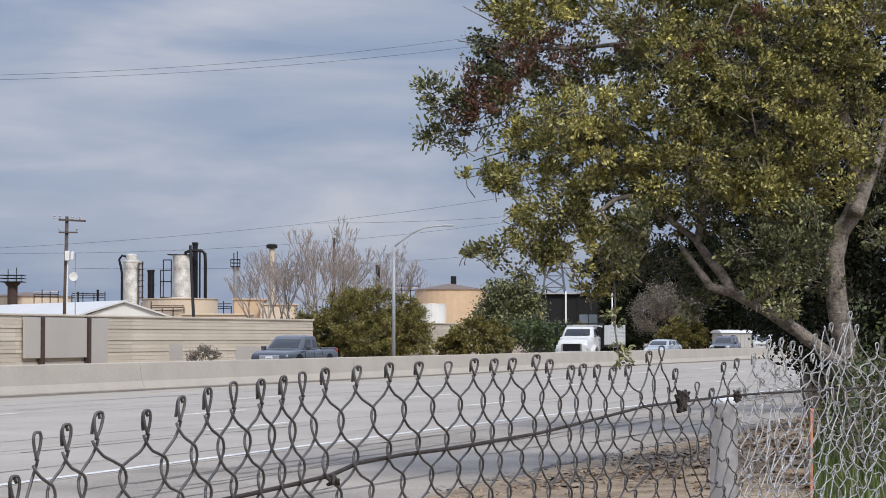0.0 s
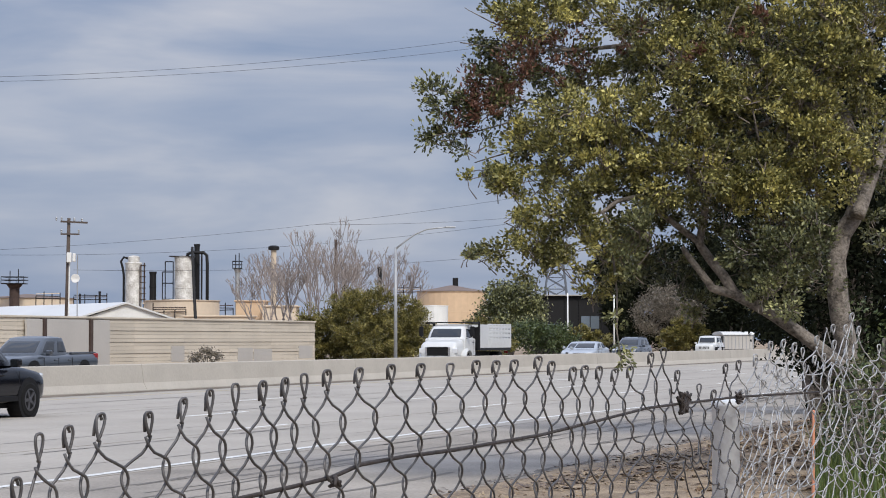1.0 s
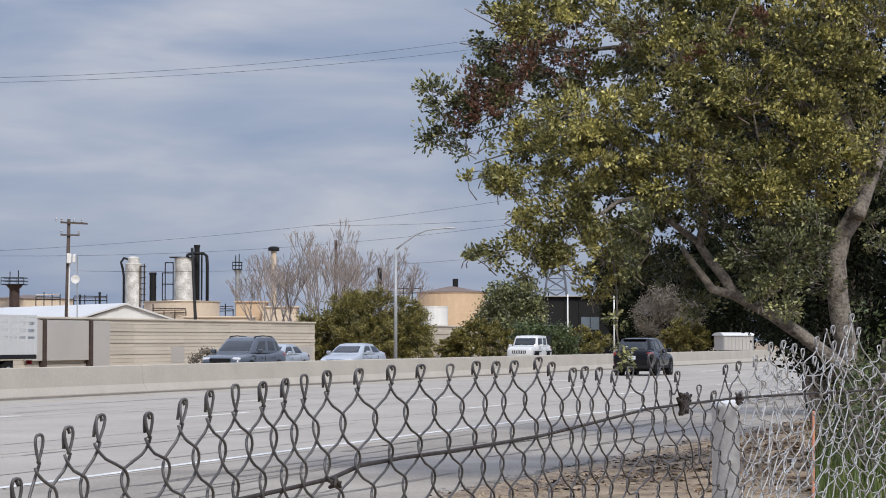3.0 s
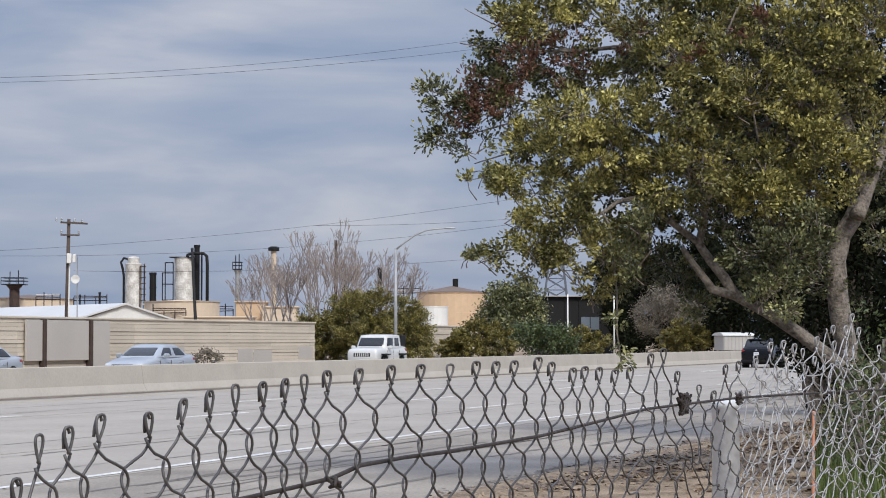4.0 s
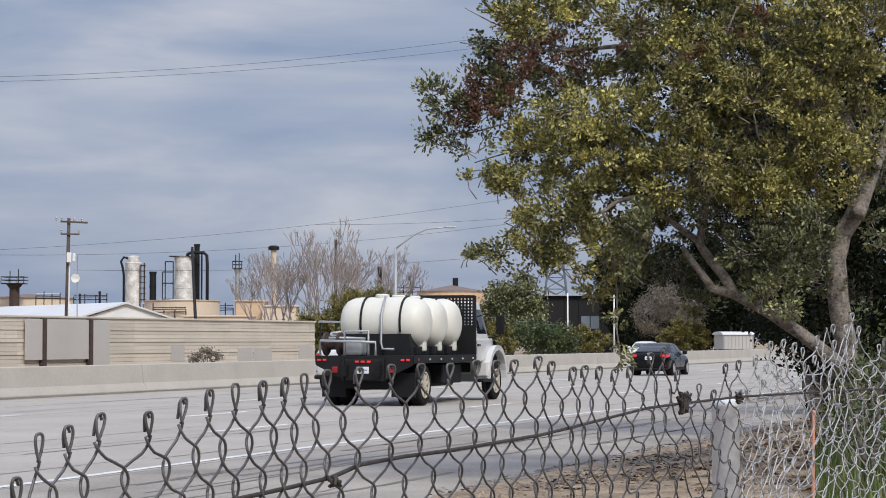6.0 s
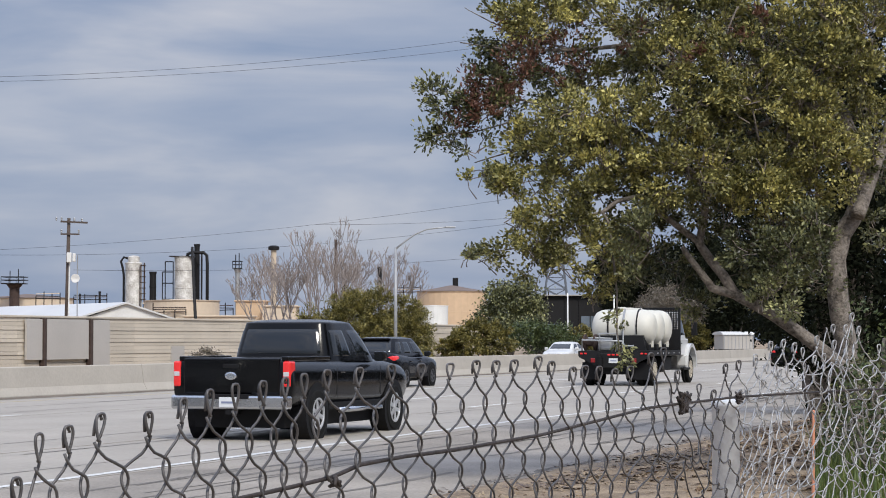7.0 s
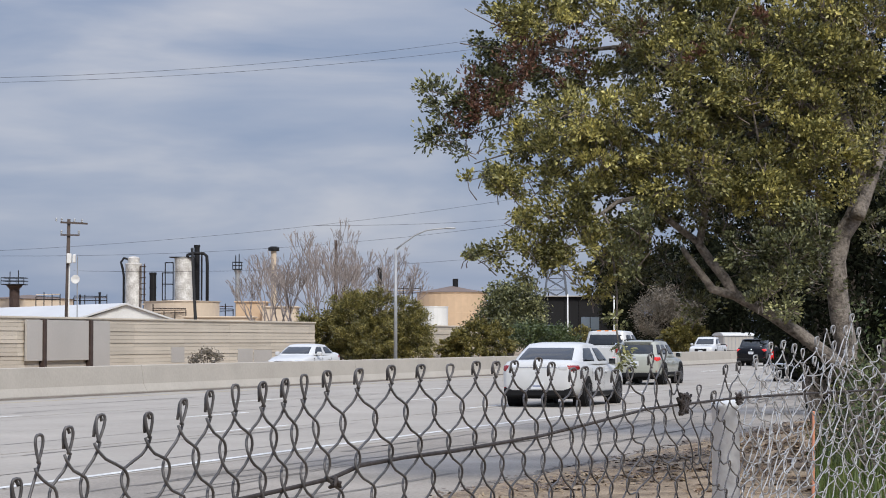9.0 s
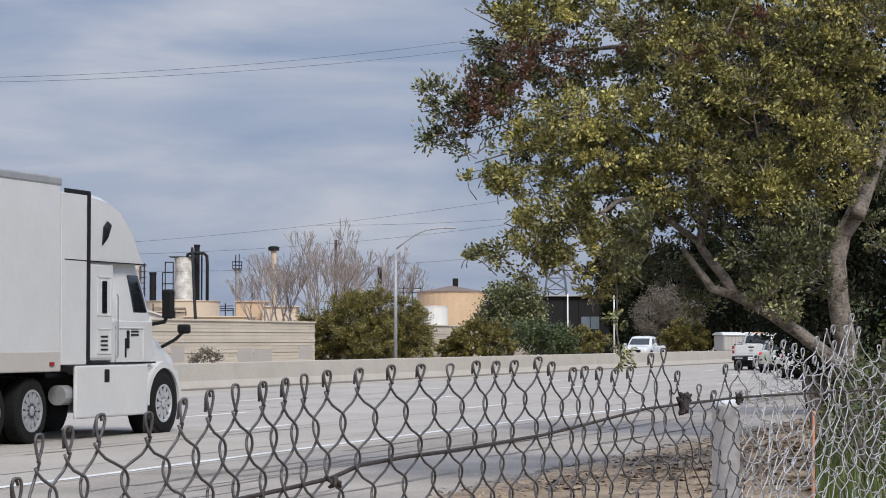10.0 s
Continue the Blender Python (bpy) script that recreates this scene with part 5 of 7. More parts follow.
    # flare platform and slim ladder tower
    for p, w, top, wide in (((284.88, 158.41, 1.60), 0.72, (284.59, 158.31, 9.35)[2], 1.6), ((276.40, 120.39, 1.60), 0.3, (276.05, 120.27, 10.89)[2], 0.6)):
        t = thing("platform_tower", "dark steel tower with railed platform and masts", "tower", Matrix.Translation((p[0], p[1], 0)) @ pose(0, 0, 0, 0, 0, HEADING - 90))
        part("column", revolved([(w, -0.3), (w, top - 0.6), (w * 1.6, top - 0.1), (w * 1.6, top)], 16), RUST_M if wide > 1 else STEEL_M, t)
        part("deck", boxed(-wide, wide, -wide, wide, top, top + 0.12), DARKSTEEL_M, t)
        for z in (0.55, 1.0):
            part("railing", tubed([(-wide, -wide, top + z), (wide, -wide, top + z), (wide, wide, top + z), (-wide, wide, top + z), (-wide, -wide, top + z)], 0.06, sides=5), DARKSTEEL_M, t)
        for x in (-wide, -wide * 0.3, wide * 0.4, wide):
            part("railing_post", tubed([(x, -wide, top), (x, -wide, top + 1.0)], 0.05, sides=5), DARKSTEEL_M, t)
        for x, h in ((-wide * 0.4, 1.9), (wide * 0.35, 2.1)):
            part("mast", tubed([(x, 0, top), (x, 0, top + h)], 0.07, sides=5), DARKSTEEL_M, t)
    # pipe rack and clutter along the roofs
    rnd = random.Random(3)
    for p, ln in (((270.05, 138.83, 7.15), 4.4), ((268.28, 144.16, 7.30), 3.2), ((266.39, 118.25, 5.58), 3.0), ((264.39, 92.22, 7.69), 3.2), ((250.63, 118.14, 5.17), 4.0)):
        t = thing("pipe_rack", "low rack of dark pipes and rails on the works", "pipe rack", Matrix.Translation((p[0], p[1], 0)) @ pose(0, 0, 0, 0, 0, HEADING - 90))
        for k in range(4):
            x = -ln / 2 + ln * k / 3
            part("rack_post", tubed([(x, 0, 0), (x, 0, p[2] + rnd.uniform(-0.2, 0.9))], 0.07, sides=5), DARKSTEEL_M, t)
        for z in (-0.35, 0.0, 0.25):
            part("pipe", tubed([(-ln / 2, 0, p[2] + z), (ln / 2, 0, p[2] + z + rnd.uniform(-0.1, 0.1))], 0.06, sides=5), rnd.choice((DARKSTEEL_M, RUST_M, TAN2_M)), t)


def build_poles():
    o = Vector((134.62, 70.98, 1.60))
    t = thing("utility_pole", "dark wooden utility pole with crossarms and equipment boxes", "pole", Matrix.Translation((o.x, o.y, 0)) @ pose(0, 0, 0, 0, 0.8, HEADING - 90))
    zt = (134.34, 70.81, 9.62)[2]
    part("mast", tubed([(0, 0, -0.3), (0, 0, zt)], 0.17, 0.11, 10), WOOD_M, t, smooth=True)
    part("crossarm", boxed(-0.85, 0.95, -0.22, -0.12, zt - 0.32, zt - 0.2, m=pose(0, 0, 0, 0, 2, 0)), WOOD_M, t)
    part("crossarm", boxed(-0.5, 0.75, -0.22, -0.12, zt - 1.12, zt - 1.02), WOOD_M, t)
    for x, z in ((-0.8, -0.18), (-0.45, -0.18), (0.4, -0.22), (0.9, -0.25), (-0.45, -1.0), (0.7, -1.0)):
        part("insulator", revolved([(0.03, 0), (0.07, 0.06), (0.05, 0.12), (0.08, 0.18), (0.03, 0.26)], 8, (x, -0.17, zt + z)), STEEL_M, t)
    part("equipment_box", boxed(-0.02, 0.28, -0.5, -0.15, zt - 2.95, zt - 2.3, bevel=0.03), WHITE_M, t)
    part("equipment_box", boxed(0.36, 0.55, -0.45, -0.15, zt - 2.9, zt - 2.35, bevel=0.03), WHITE_M, t)
    part("conduit", tubed([(0.13, -0.16, 0), (0.13, -0.16, zt - 2.9)], 0.05, sides=6), WHITE_M, t)
    o = Vector((136.62, 71.31, 1.60))
    t = thing("dish_mast", "slim mast with a round white dish antenna", "antenna", Matrix.Translation((o.x, o.y, 0)) @ pose(0, 0, 0, 0, 0, HEADING - 90))
    part("mast", tubed([(0.08, 0, -0.3), (0.08, 0, (136.41, 71.24, 7.22)[2])], 0.04, sides=6), STEEL_M, t)
    part("dish", revolved([(0.02, 0.0), (0.18, 0.02), (0.30, 0.08), (0.29, 0.09), (0.02, 0.04)], 18), WHITE_M, t, at=pose(-0.02, -0.12, (136.47, 71.26, 5.66)[2], 90, 0, 0))
    # leaning dark pole in front of the vessel
    a, b = (135.55, 61.85, 1.23), (138.85, 63.80, 7.75)
    t = thing("leaning_pole", "thin dark leaning pole behind the wall", "pole", Matrix.Translation((a[0], a[1], 0)))
    part("mast", tubed([(0, 0, -0.3), (b[0] - a[0], b[1] - a[1], b[2])], 0.12, 0.10, 8), DARKSTEEL_M, t)
    # street lamps on the far side
    for p, top, arm, lab in (((133.01, 47.21, 1.60), (132.80, 47.14, 7.31)[2], True, "tall galvanised street lamp with curved mast arm"), ((198.30, 53.81, 1.60), 5.75, False, "slim white pole beyond the far lanes"), ((209.36, 52.25, 1.60), 5.9, False, "slim white pole beyond the far lanes")):
        t = thing("street_lamp" if arm else "slim_pole", lab, "street lamp" if arm else "pole", Matrix.Translation((p[0], p[1], 0)) @ pose(0, 0, 0, 0, 0, HEADING - 90))
        part("mast", tubed([(0, 0, -0.3), (0, 0, top)], 0.12 if arm else 0.085, 0.085 if arm else 0.06, 10), STEEL_M if arm else WHITE_M, t, smooth=True)
        if arm:
            part("mast_arm", tubed([(0, 0, top - 0.1), (0.5, 0, top + 0.32), (1.2, 0, top + 0.82), (1.9, 0, top + 1.12), (2.6, 0, top + 1.22), (3.2, 0, top + 1.25)], 0.065, 0.045, 8), STEEL_M, t, smooth=True)
            part("lamp_head", boxed(3.1, 3.75, -0.14, 0.14, top + 1.2, top + 1.32, bevel=0.04), STEEL_M, t)
            part("base_plate", revolved([(0.22, 0.1), (0.22, 0.35), (0.14, 0.42)], 12), STEEL_M, t)


def build_far_right():
    o = Vector((280.80, 75.29, 1.60))
    t = thing("canopy_building", "dark glazed building with a white roof edge", "building", Matrix.Translation((o.x, o.y, 0)) @ pose(0, 0, 0, 0, 0, HEADING - 90))
    w, top = 5.22, (280.59, 75.22, 7.11)[2]
    part("wall", boxed(-w, w, 0, 8, -0.3, top), DARKSTEEL_M, t)
    part("roof", boxed(-w - 0.4, w + 0.4, -0.6, 8.4, top, top + 0.14, bevel=0.03), PANEL_M, t)
    glass = material("sky_reflecting_glass", (0.30, 0.36, 0.42), 0.08, 0.6, 0.1, 1, 5, 0)
    for k, (x, ww, z0, z1) in enumerate(((-4.0, 0.5, 1.9, 3.5), (-3.0, 0.5, 1.9, 3.5), (-2.0, 0.4, 2.4, 3.5), (1.4, 0.55, 2.9, 4.5), (2.6, 0.55, 2.9, 4.5))):
        part("window", boxed(x - ww, x + ww, -0.06, 0.05, z0, z1, bevel=0.02), glass, t)
    for x in (-3.5, -1.2, 0.6, 3.6):
        part("mullion", boxed(x - 0.06, x + 0.06, -0.12, 0.02, 0, top - 0.02), DARKSTEEL_M, t)
    # lattice power pylon
    PYLON_M = material("dull_galvanised_lattice", (0.11, 0.125, 0.15), 0.7, 0.2, 0.15, 1, 6, 0.0)
    o = Vector((434.56, 120.35, 1.60))
    t = thing("power_pylon", "tall lattice steel power pylon far away", "pylon", Matrix.Translation((o.x, o.y, 0)) @ pose(0, 0, 0, 0, 0, HEADING - 90))
    z0, z1, w0, w1 = 0.0, (433.84, 120.11, 20.71)[2], 3.38, 1.01
    levels = [z1 * k / 9 for k in range(10)]

    def wid(z):
        return w0 + (w1 - w0) * z / z1
    for sx in (-1, 1):
        for sy in (-1, 1):
            part("leg", tubed([(sx * wid(0), sy * wid(0), -0.3), (sx * w1, sy * w1, z1)], 0.17, sides=4), PYLON_M, t)
    for a, b in zip(levels, levels[1:]):
        for y in (-1, 1):
            part("brace", tubed([(-wid(a), y * wid(a), a), (wid(b), y * wid(b), b)], 0.11, sides=4), PYLON_M, t)
            part("brace", tubed([(wid(a), y * wid(a), a), (-wid(b), y * wid(b), b)], 0.11, sides=4), PYLON_M, t)
            part("strut", tubed([(-wid(b), y * wid(b), b), (wid(b), y * wid(b), b)], 0.07, sides=4), PYLON_M, t)
    # covered trailer parked by the far shoulder
    o = Vector((233.73, 45.53, 1.60))
    t = thing("covered_trailer", "grey ribbed trailer with a pale curved cover", "trailer", Matrix.Translation((o.x, o.y, 0)) @ pose(0, 0, 0, 0, 0, HEADING - 70))
    w = 1.7
    part("body", boxed(-w, w, -1.1, 1.1, 0.5, 2.0, bevel=0.05), PANEL_M, t)
    for k in range(9):
        x = -w + 0.1 + 0.42 * k
        part("rib", boxed(x - 0.03, x + 0.03, -1.14, -1.09, 0.55, 2.0), STEEL_M, t)
    part("cover", loft(bmesh.new(), [[(x, 1.25 * math.cos(a), 2.02 + 0.34 * math.sin(a)) for a in [math.pi * i / 8 for i in range(9)]] for x in (-w - 0.15, w + 0.15)]), ROOF_M, t)
    for x in (-0.9, 0.9):
        for y in (-1.0, 0.8):
            part("wheel", revolved([(0.35, 0), (0.38, 0.05), (0.38, 0.18), (0.35, 0.23)], 14), DARKSTEEL_M, t, at=pose(x, y, 0.38, -90, 0, 0))


def build_wires():
    for k, (a, b, sag) in enumerate((((166.75, 98.51, 23.53), (210.39, 61.28, 31.50), 0.9), ((166.76, 98.52, 23.15), (210.43, 61.30, 30.51), 0.8), ((228.94, 135.06, 11.60), (289.34, 78.85, 21.38), 1.2), ((228.95, 135.06, 11.28), (289.47, 78.89, 17.94), 1.6),
                                     ((215.37, 112.73, 8.91), (289.63, 78.95, 13.59), 1.0), ((241.91, 95.53, 14.72), (289.46, 78.89, 18.24), 0.4))):
        a, b = Vector(a), Vector(b)
        pts = [a.lerp(b, u / 16) - Vector((0, 0, sag * 4 * (u / 16) * (1 - u / 16))) for u in range(17)]
        tagged(part("overhead_wire", tubed(pts, 0.014 if k < 2 else 0.016, sides=5), DARKSTEEL_M, smooth=True), "thin dark overhead power line", "cable", "overhead wires")


build_works()
build_poles()
build_far_right()
build_wires()


# ---- vehicles: built at the origin, heading along +x ----
GLASS_M = material("dark_tinted_glass", (0.010, 0.012, 0.014), 0.05, 0.0, 0.05, 1, 4, 0.0, spec=0.75)
TYRE_M = material("black_tyre_rubber", (0.010, 0.010, 0.010), 0.9, 0, 0.3, 6, 40, 0.2, spec=0.2)
RIM_M = material("brushed_alloy_rim", (0.55, 0.56, 0.58), 0.4, 0.5, 0.15, 6, 30, 0.0)
DARKRIM_M = material("dark_alloy_rim", (0.10, 0.10, 0.11), 0.4, 0.6, 0.2, 6, 30, 0.0)
MUDRIM_M = material("dusty_cream_rim", (0.50, 0.45, 0.36), 0.7, 0, 0.35, 6, 30, 0.05)
TRIM_M = material("black_plastic_trim", (0.007, 0.007, 0.008), 0.65, 0, 0.2, 6, 40, 0.05, spec=0.25)
CHROME_M = material("bright_chrome", (0.62, 0.63, 0.65), 0.18, 1.0, 0.05, 3, 10, 0.0)
PLATE_M = material("pale_number_plate", (0.66, 0.68, 0.70), 0.5, 0, 0.05, 3, 10, 0.0)
PLATEBAR_M = material("plate_bar_ink", (0.20, 0.23, 0.34), 0.5, 0, 0.05, 3, 10, 0.0)
RED_M = material("dim_red_lamp", (0.24, 0.014, 0.016), 0.2, 0, 0.1, 8, 30, 0.0, coat=0.4, emit=0.05)
BRAKE_M = material("lit_red_lamp", (0.62, 0.025, 0.025), 0.2, 0, 0.1, 8, 30, 0.0, coat=0.4, emit=0.30)
CLEAR_M = material("clear_lamp", (0.70, 0.71, 0.72), 0.15, 0.3, 0.1, 8, 30, 0.0, coat=1.0)
AMBER_M = material("amber_lamp", (0.70, 0.22, 0.04), 0.2, 0, 0.1, 8, 30, 0.0, emit=0.3)
BLACK_P = paint("black_car_paint", (0.0025, 0.0025, 0.003), rough=0.2, coat=0.2, spec=0.2)
NAVY_P = paint("blue_black_car_paint", (0.004, 0.0045, 0.007), rough=0.2, coat=0.2, spec=0.2)
WHITE_P = paint("white_car_paint", (0.57, 0.575, 0.57), coat=0.4)
CREAM_P = material("cream_polythene", (0.60, 0.585, 0.52), 0.5, 0, 0.06, 2, 9, 0.02)
KHAKI_P = paint("pale_khaki_car_paint", (0.36, 0.37, 0.325))
SILVER_P = paint("silver_car_paint", (0.42, 0.45, 0.48), 0.5)
GREY_P = paint("slate_blue_grey_car_paint", (0.05, 0.06, 0.075), 0.3)


def wheel(parent, x, y, r, w, rim, spokes=5, dual=False):
    """Tyre with tread shoulder, alloy rim, hub and spokes; turns about its own axle."""
    out = 1 if y > 0 else -1
    prof = [(r * 0.62, -w / 2), (r * 0.90, -w / 2), (r * 0.985, -w * 0.40), (r, -w * 0.25), (r, w * 0.25), (r * 0.985, w * 0.40), (r * 0.90, w / 2), (r * 0.62, w / 2)]
    bm = revolved(prof, 28, caps=False)
    if dual:
        revolve(bm, prof, 28, (0, 0, -out * w * 1.15), caps=False)
    bmesh.ops.rotate(bm, verts=bm.verts[:], cent=(0, 0, 0), matrix=Matrix.Rotation(radians(-90), 3, "X"))
    ob = part("wheel", bm, TYRE_M, parent, at=Matrix.Translation((x, y, r)))
    z = w / 2 * out
    bm = bmesh.new()
    revolve(bm, [(r * 0.64, z - 0.03 * out), (r * 0.64, z + 0.006 * out), (r * 0.57, z + 0.008 * out), (r * 0.55, z - 0.03 * out)], 24, caps=False)
    revolve(bm, [(r * 0.16, z - 0.04 * out), (r * 0.16, z + 0.0 * out), (r * 0.08, z + 0.012 * out)], 12)
    for k in range(spokes):
        a = 2 * math.pi * k / spokes
        box(bm, r * 0.10, r * 0.60, -r * 0.085, r * 0.085, min(z - 0.035 * out, z - 0.004 * out), max(z - 0.035 * out, z - 0.004 * out), 0, Matrix.Rotation(a, 4, "Z"))
    bmesh.ops.recalc_face_normals(bm, faces=bm.faces[:])
    bmesh.ops.rotate(bm, verts=bm.verts[:], cent=(0, 0, 0), matrix=Matrix.Rotation(radians(-90), 3, "X"))
    part("rim", bm, rim, ob)
    bm = revolved([(r * 0.60, z - 0.06 * out), (r * 0.60, z - 0.045 * out)], 20)
    bmesh.ops.rotate(bm, verts=bm.verts[:], cent=(0, 0, 0), matrix=Matrix.Rotation(radians(-90), 3, "X"))
    part("brake_disc", bm, TRIM_M, ob)
    return ob


def body_shell(stations, cut=1.0):
    rings = []
    for x, zl, zh, w in stations:
        h = zh - zl
        half = [(0, zl), (0.80 * w, zl), (0.955 * w, zl + 0.07 * h), (0.99 * w, zl + 0.28 * h), (1.0 * w, zl + 0.50 * h), (0.995 * w, zl + 0.66 * h), (0.965 * w, zl + 0.84 * h), (0.90 * w, zl + 0.95 * h), (0.75 * w, zh), (0, zh + 0.02)]
        rings.append([(x, y, z) for y, z in half] + [(x, -y, z) for y, z in half[-2:0:-1]])
    return loft(bmesh.new(), rings)


def dense(st, n=5):
    """More stations between the given ones, on a smooth curve."""
    out = []
    for i in range(len(st) - 1):
        p0, p1, p2, p3 = st[max(i - 1, 0)], st[i], st[i + 1], st[min(i + 2, len(st) - 1)]
        for k in range(n):
            t = k / n
            row = [p1[0] + (p2[0] - p1[0]) * t]
            for j in (1, 2, 3):
                m1 = (p2[j] - p0[j]) / max(1e-6, p2[0] - p0[0]) * (p2[0] - p1[0])
                m2 = (p3[j] - p1[j]) / max(1e-6, p3[0] - p1[0]) * (p2[0] - p1[0])
                row.append((2 * t ** 3 - 3 * t * t + 1) * p1[j] + (t ** 3 - 2 * t * t + t) * m1 + (-2 * t ** 3 + 3 * t * t) * p2[j] + (t ** 3 - t * t) * m2)
            out.append(tuple(row))
    return out + [st[-1]]


def cabin(parent, xb0, xb1, zb, wb, xt0, xt1, zt, wt, mat, splits=(0.0, 0.5, 1.0), round_=0.07, rear=True):
    """Rounded greenhouse: bowed sides that lean in to a crowned roof, with curved windscreen, rear window and split side windows."""
    power = 9.0 - 40.0 * round_

    def at(a, v, off=0.0):
        # a: turns round the footprint from the front, v: from belt to roof edge (0 to 1) and over the roof (to 2)
        q = min(v, 1.0)
        ease = q + 0.34 * q * (q - 1.0) * (1 if v <= 1 else 0)
        lean = q + 0.22 * q * (q - 1.0)
        x0, x1, w = xb0 + (xt0 - xb0) * ease, xb1 + (xt1 - xb1) * ease, wb + (wt - wb) * lean
        z = zb + (zt - zb) * q
        if v > 1:
            k = v - 1.0
            s = math.cos(k * math.pi / 2) * 0.16 + 0.84 * (1 - k)
            mid = (x0 + x1) / 2
            x0, x1, w = mid + (x0 - mid) * s, mid + (x1 - mid) * s, w * s
            z += 0.055 * math.sin(min(1.0, k * 1.6) * math.pi / 2)
        c, sn = math.cos(2 * math.pi * a), math.sin(2 * math.pi * a)
        e = 2.0 / power
        px = (x0 + x1) / 2 + (x1 - x0) / 2 * math.copysign(abs(c) ** e, c)
        py = w * math.copysign(abs(sn) ** e, sn)
        return Vector((px, py, z))

    def turn(px_frac, side):
        # the turn at which the side stands at a share of the length (0 rear, 1 front)
        u = max(-0.985, min(0.985, 2 * px_frac - 1))
        a = math.acos(math.copysign(abs(u) ** (power / 2), u)) / (2 * math.pi)
        return a if side > 0 else 1 - a
    turns = sorted({round(turn(k / 24, s) % 1, 6) for k in range(25) for s in (-1, 1)} | {round(b + sg * math.asin((k / 10) ** (power / 2)) / (2 * math.pi), 6) % 1 for k in range(0, 10) for b in (0.0, 0.5) for sg in (-1, 1)})
    bm = bmesh.new()
    rows = [[bm.verts.new(at(a, v)) for a in turns] for v in (0, .15, .3, .45, .6, .72, .82, .9, .96, 1.0, 1.03, 1.08, 1.15, 1.3, 1.5, 1.75, 1.95)]
    n = len(turns)
    for lo, hi in zip(rows, rows[1:]):
        for k in range(n):
            bm.faces.new((lo[k], lo[(k + 1) % n], hi[(k + 1) % n], hi[k]))
    bm.faces.new(rows[-1])
    bmesh.ops.recalc_face_normals(bm, faces=bm.faces[:])
    part("cabin", bm, mat, parent, smooth=True)

    def window(name, place, v0, v1, steps=12):
        # place(u, v) gives the turn; the pane follows the body 6 mm proud, with an edge turned in and cut corners
        bm = bmesh.new()
        grid = []
        for j in range(9):
            v = v0 + (v1 - v0) * j / 8
            row = []
            for i in range(steps + 1):
                u = i / steps
                edge = min(j, 8 - j) / 8
                trim = 0.05 * max(0.0, 1 - edge * 7) ** 2
                uu = trim + u * (1 - 2 * trim)
                p = at(place(uu, v), v)
                du, dv = at(place(min(1, uu + .02), v), v) - at(place(max(0, uu - .02), v), v), at(place(uu, v + .02), v + .02) - at(place(uu, v - .02), v - .02)
                nrm = du.cross(dv).normalized()
                if nrm.dot(p - Vector(((xb0 + xb1) / 2, 0, zb))) < 0:
                    nrm = -nrm
                out = -0.02 if i in (0, steps) or j in (0, 8) else 0.007
                row.append(bm.verts.new(p + nrm * out))
            grid.append(row)
        for lo, hi in zip(grid, grid[1:]):
            for i in range(steps):
                bm.faces.new((lo[i], lo[i + 1], hi[i + 1], hi[i]))
        bmesh.ops.recalc_face_normals(bm, faces=bm.faces[:])
        bm.normal_update()
        bm.faces.ensure_lookup_table()
        f = bm.faces[len(bm.faces) // 2]
        if f.normal.dot(f.calc_center_median() - Vector(((xb0 + xb1) / 2, 0, zb))) < 0:
            bmesh.ops.reverse_faces(bm, faces=bm.faces[:])
        return part(name, bm, GLASS_M, parent, smooth=True)

    def across(front):
        def place(u, v):
            y = (2 * u - 1) * 0.88
            a = math.asin(math.copysign(abs(y) ** (power / 2), y)) / (2 * math.pi)
            return a % 1 if front else 0.5 - a
        return place
    window("windscreen", across(True), 0.06, 0.90, 16)
    if rear:
        window("rear_window", across(False), 0.14, 0.90, 16)
    for s0, s1 in zip(splits, splits[1:]):
        for side in (-1, 1):
            def along(u, v, s0=s0, s1=s1, side=side):
                return turn((s0 + 0.022) + (s1 - s0 - 0.044) * u, side)
            window("side_window", along, 0.08, 0.88, 10)


def skin_lamp(parent, name, stations, x0, x1, z0, z1, side, mat, taper=0.0):
    """A lamp glass that follows the body's own curve round a corner, a finger proud of it."""
    st = dense(stations, 8)
    prof = ((0.0, 0.80), (0.07, 0.955), (0.28, 0.99), (0.50, 1.0), (0.66, 0.995), (0.84, 0.965), (0.95, 0.90), (1.0, 0.75))
    bm = bmesh.new()
    grid = []
    n, m = 12, 6
    for i in range(n + 1):
        x = x0 + (x1 - x0) * i / n
        zl, zh, w = (lerp([(r[0], r[j]) for r in st], x) for j in (1, 2, 3))
        row = []
        for j in range(m + 1):
            u = j / m
            z = min(zh - 0.02, z0 + (z1 - z0) * (u + taper * (i / n) * (1 - u)))
            rim = i in (0, n) or j in (0, m)
            y = w * lerp(prof, (z - zl) / (zh - zl))
            row.append(bm.verts.new((x - (0.0 if rim else 0.012), side * (y + (-0.02 if rim else 0.012)), z)))
        grid.append(row)
    for a, b in zip(grid, grid[1:]):
        for j in range(m):
            bm.faces.new((a[j], b[j], b[j + 1], a[j + 1]) if side > 0 else (a[j], a[j + 1], b[j + 1], b[j]))
    bmesh.ops.recalc_face_normals(bm, faces=bm.faces[:])
    bm.faces.ensure_lookup_table()
    f = bm.faces[len(bm.faces) // 2]
    if f.normal.y * side < 0:
        bmesh.ops.reverse_faces(bm, faces=bm.faces[:])
    return part(name, bm, mat, parent, smooth=True)


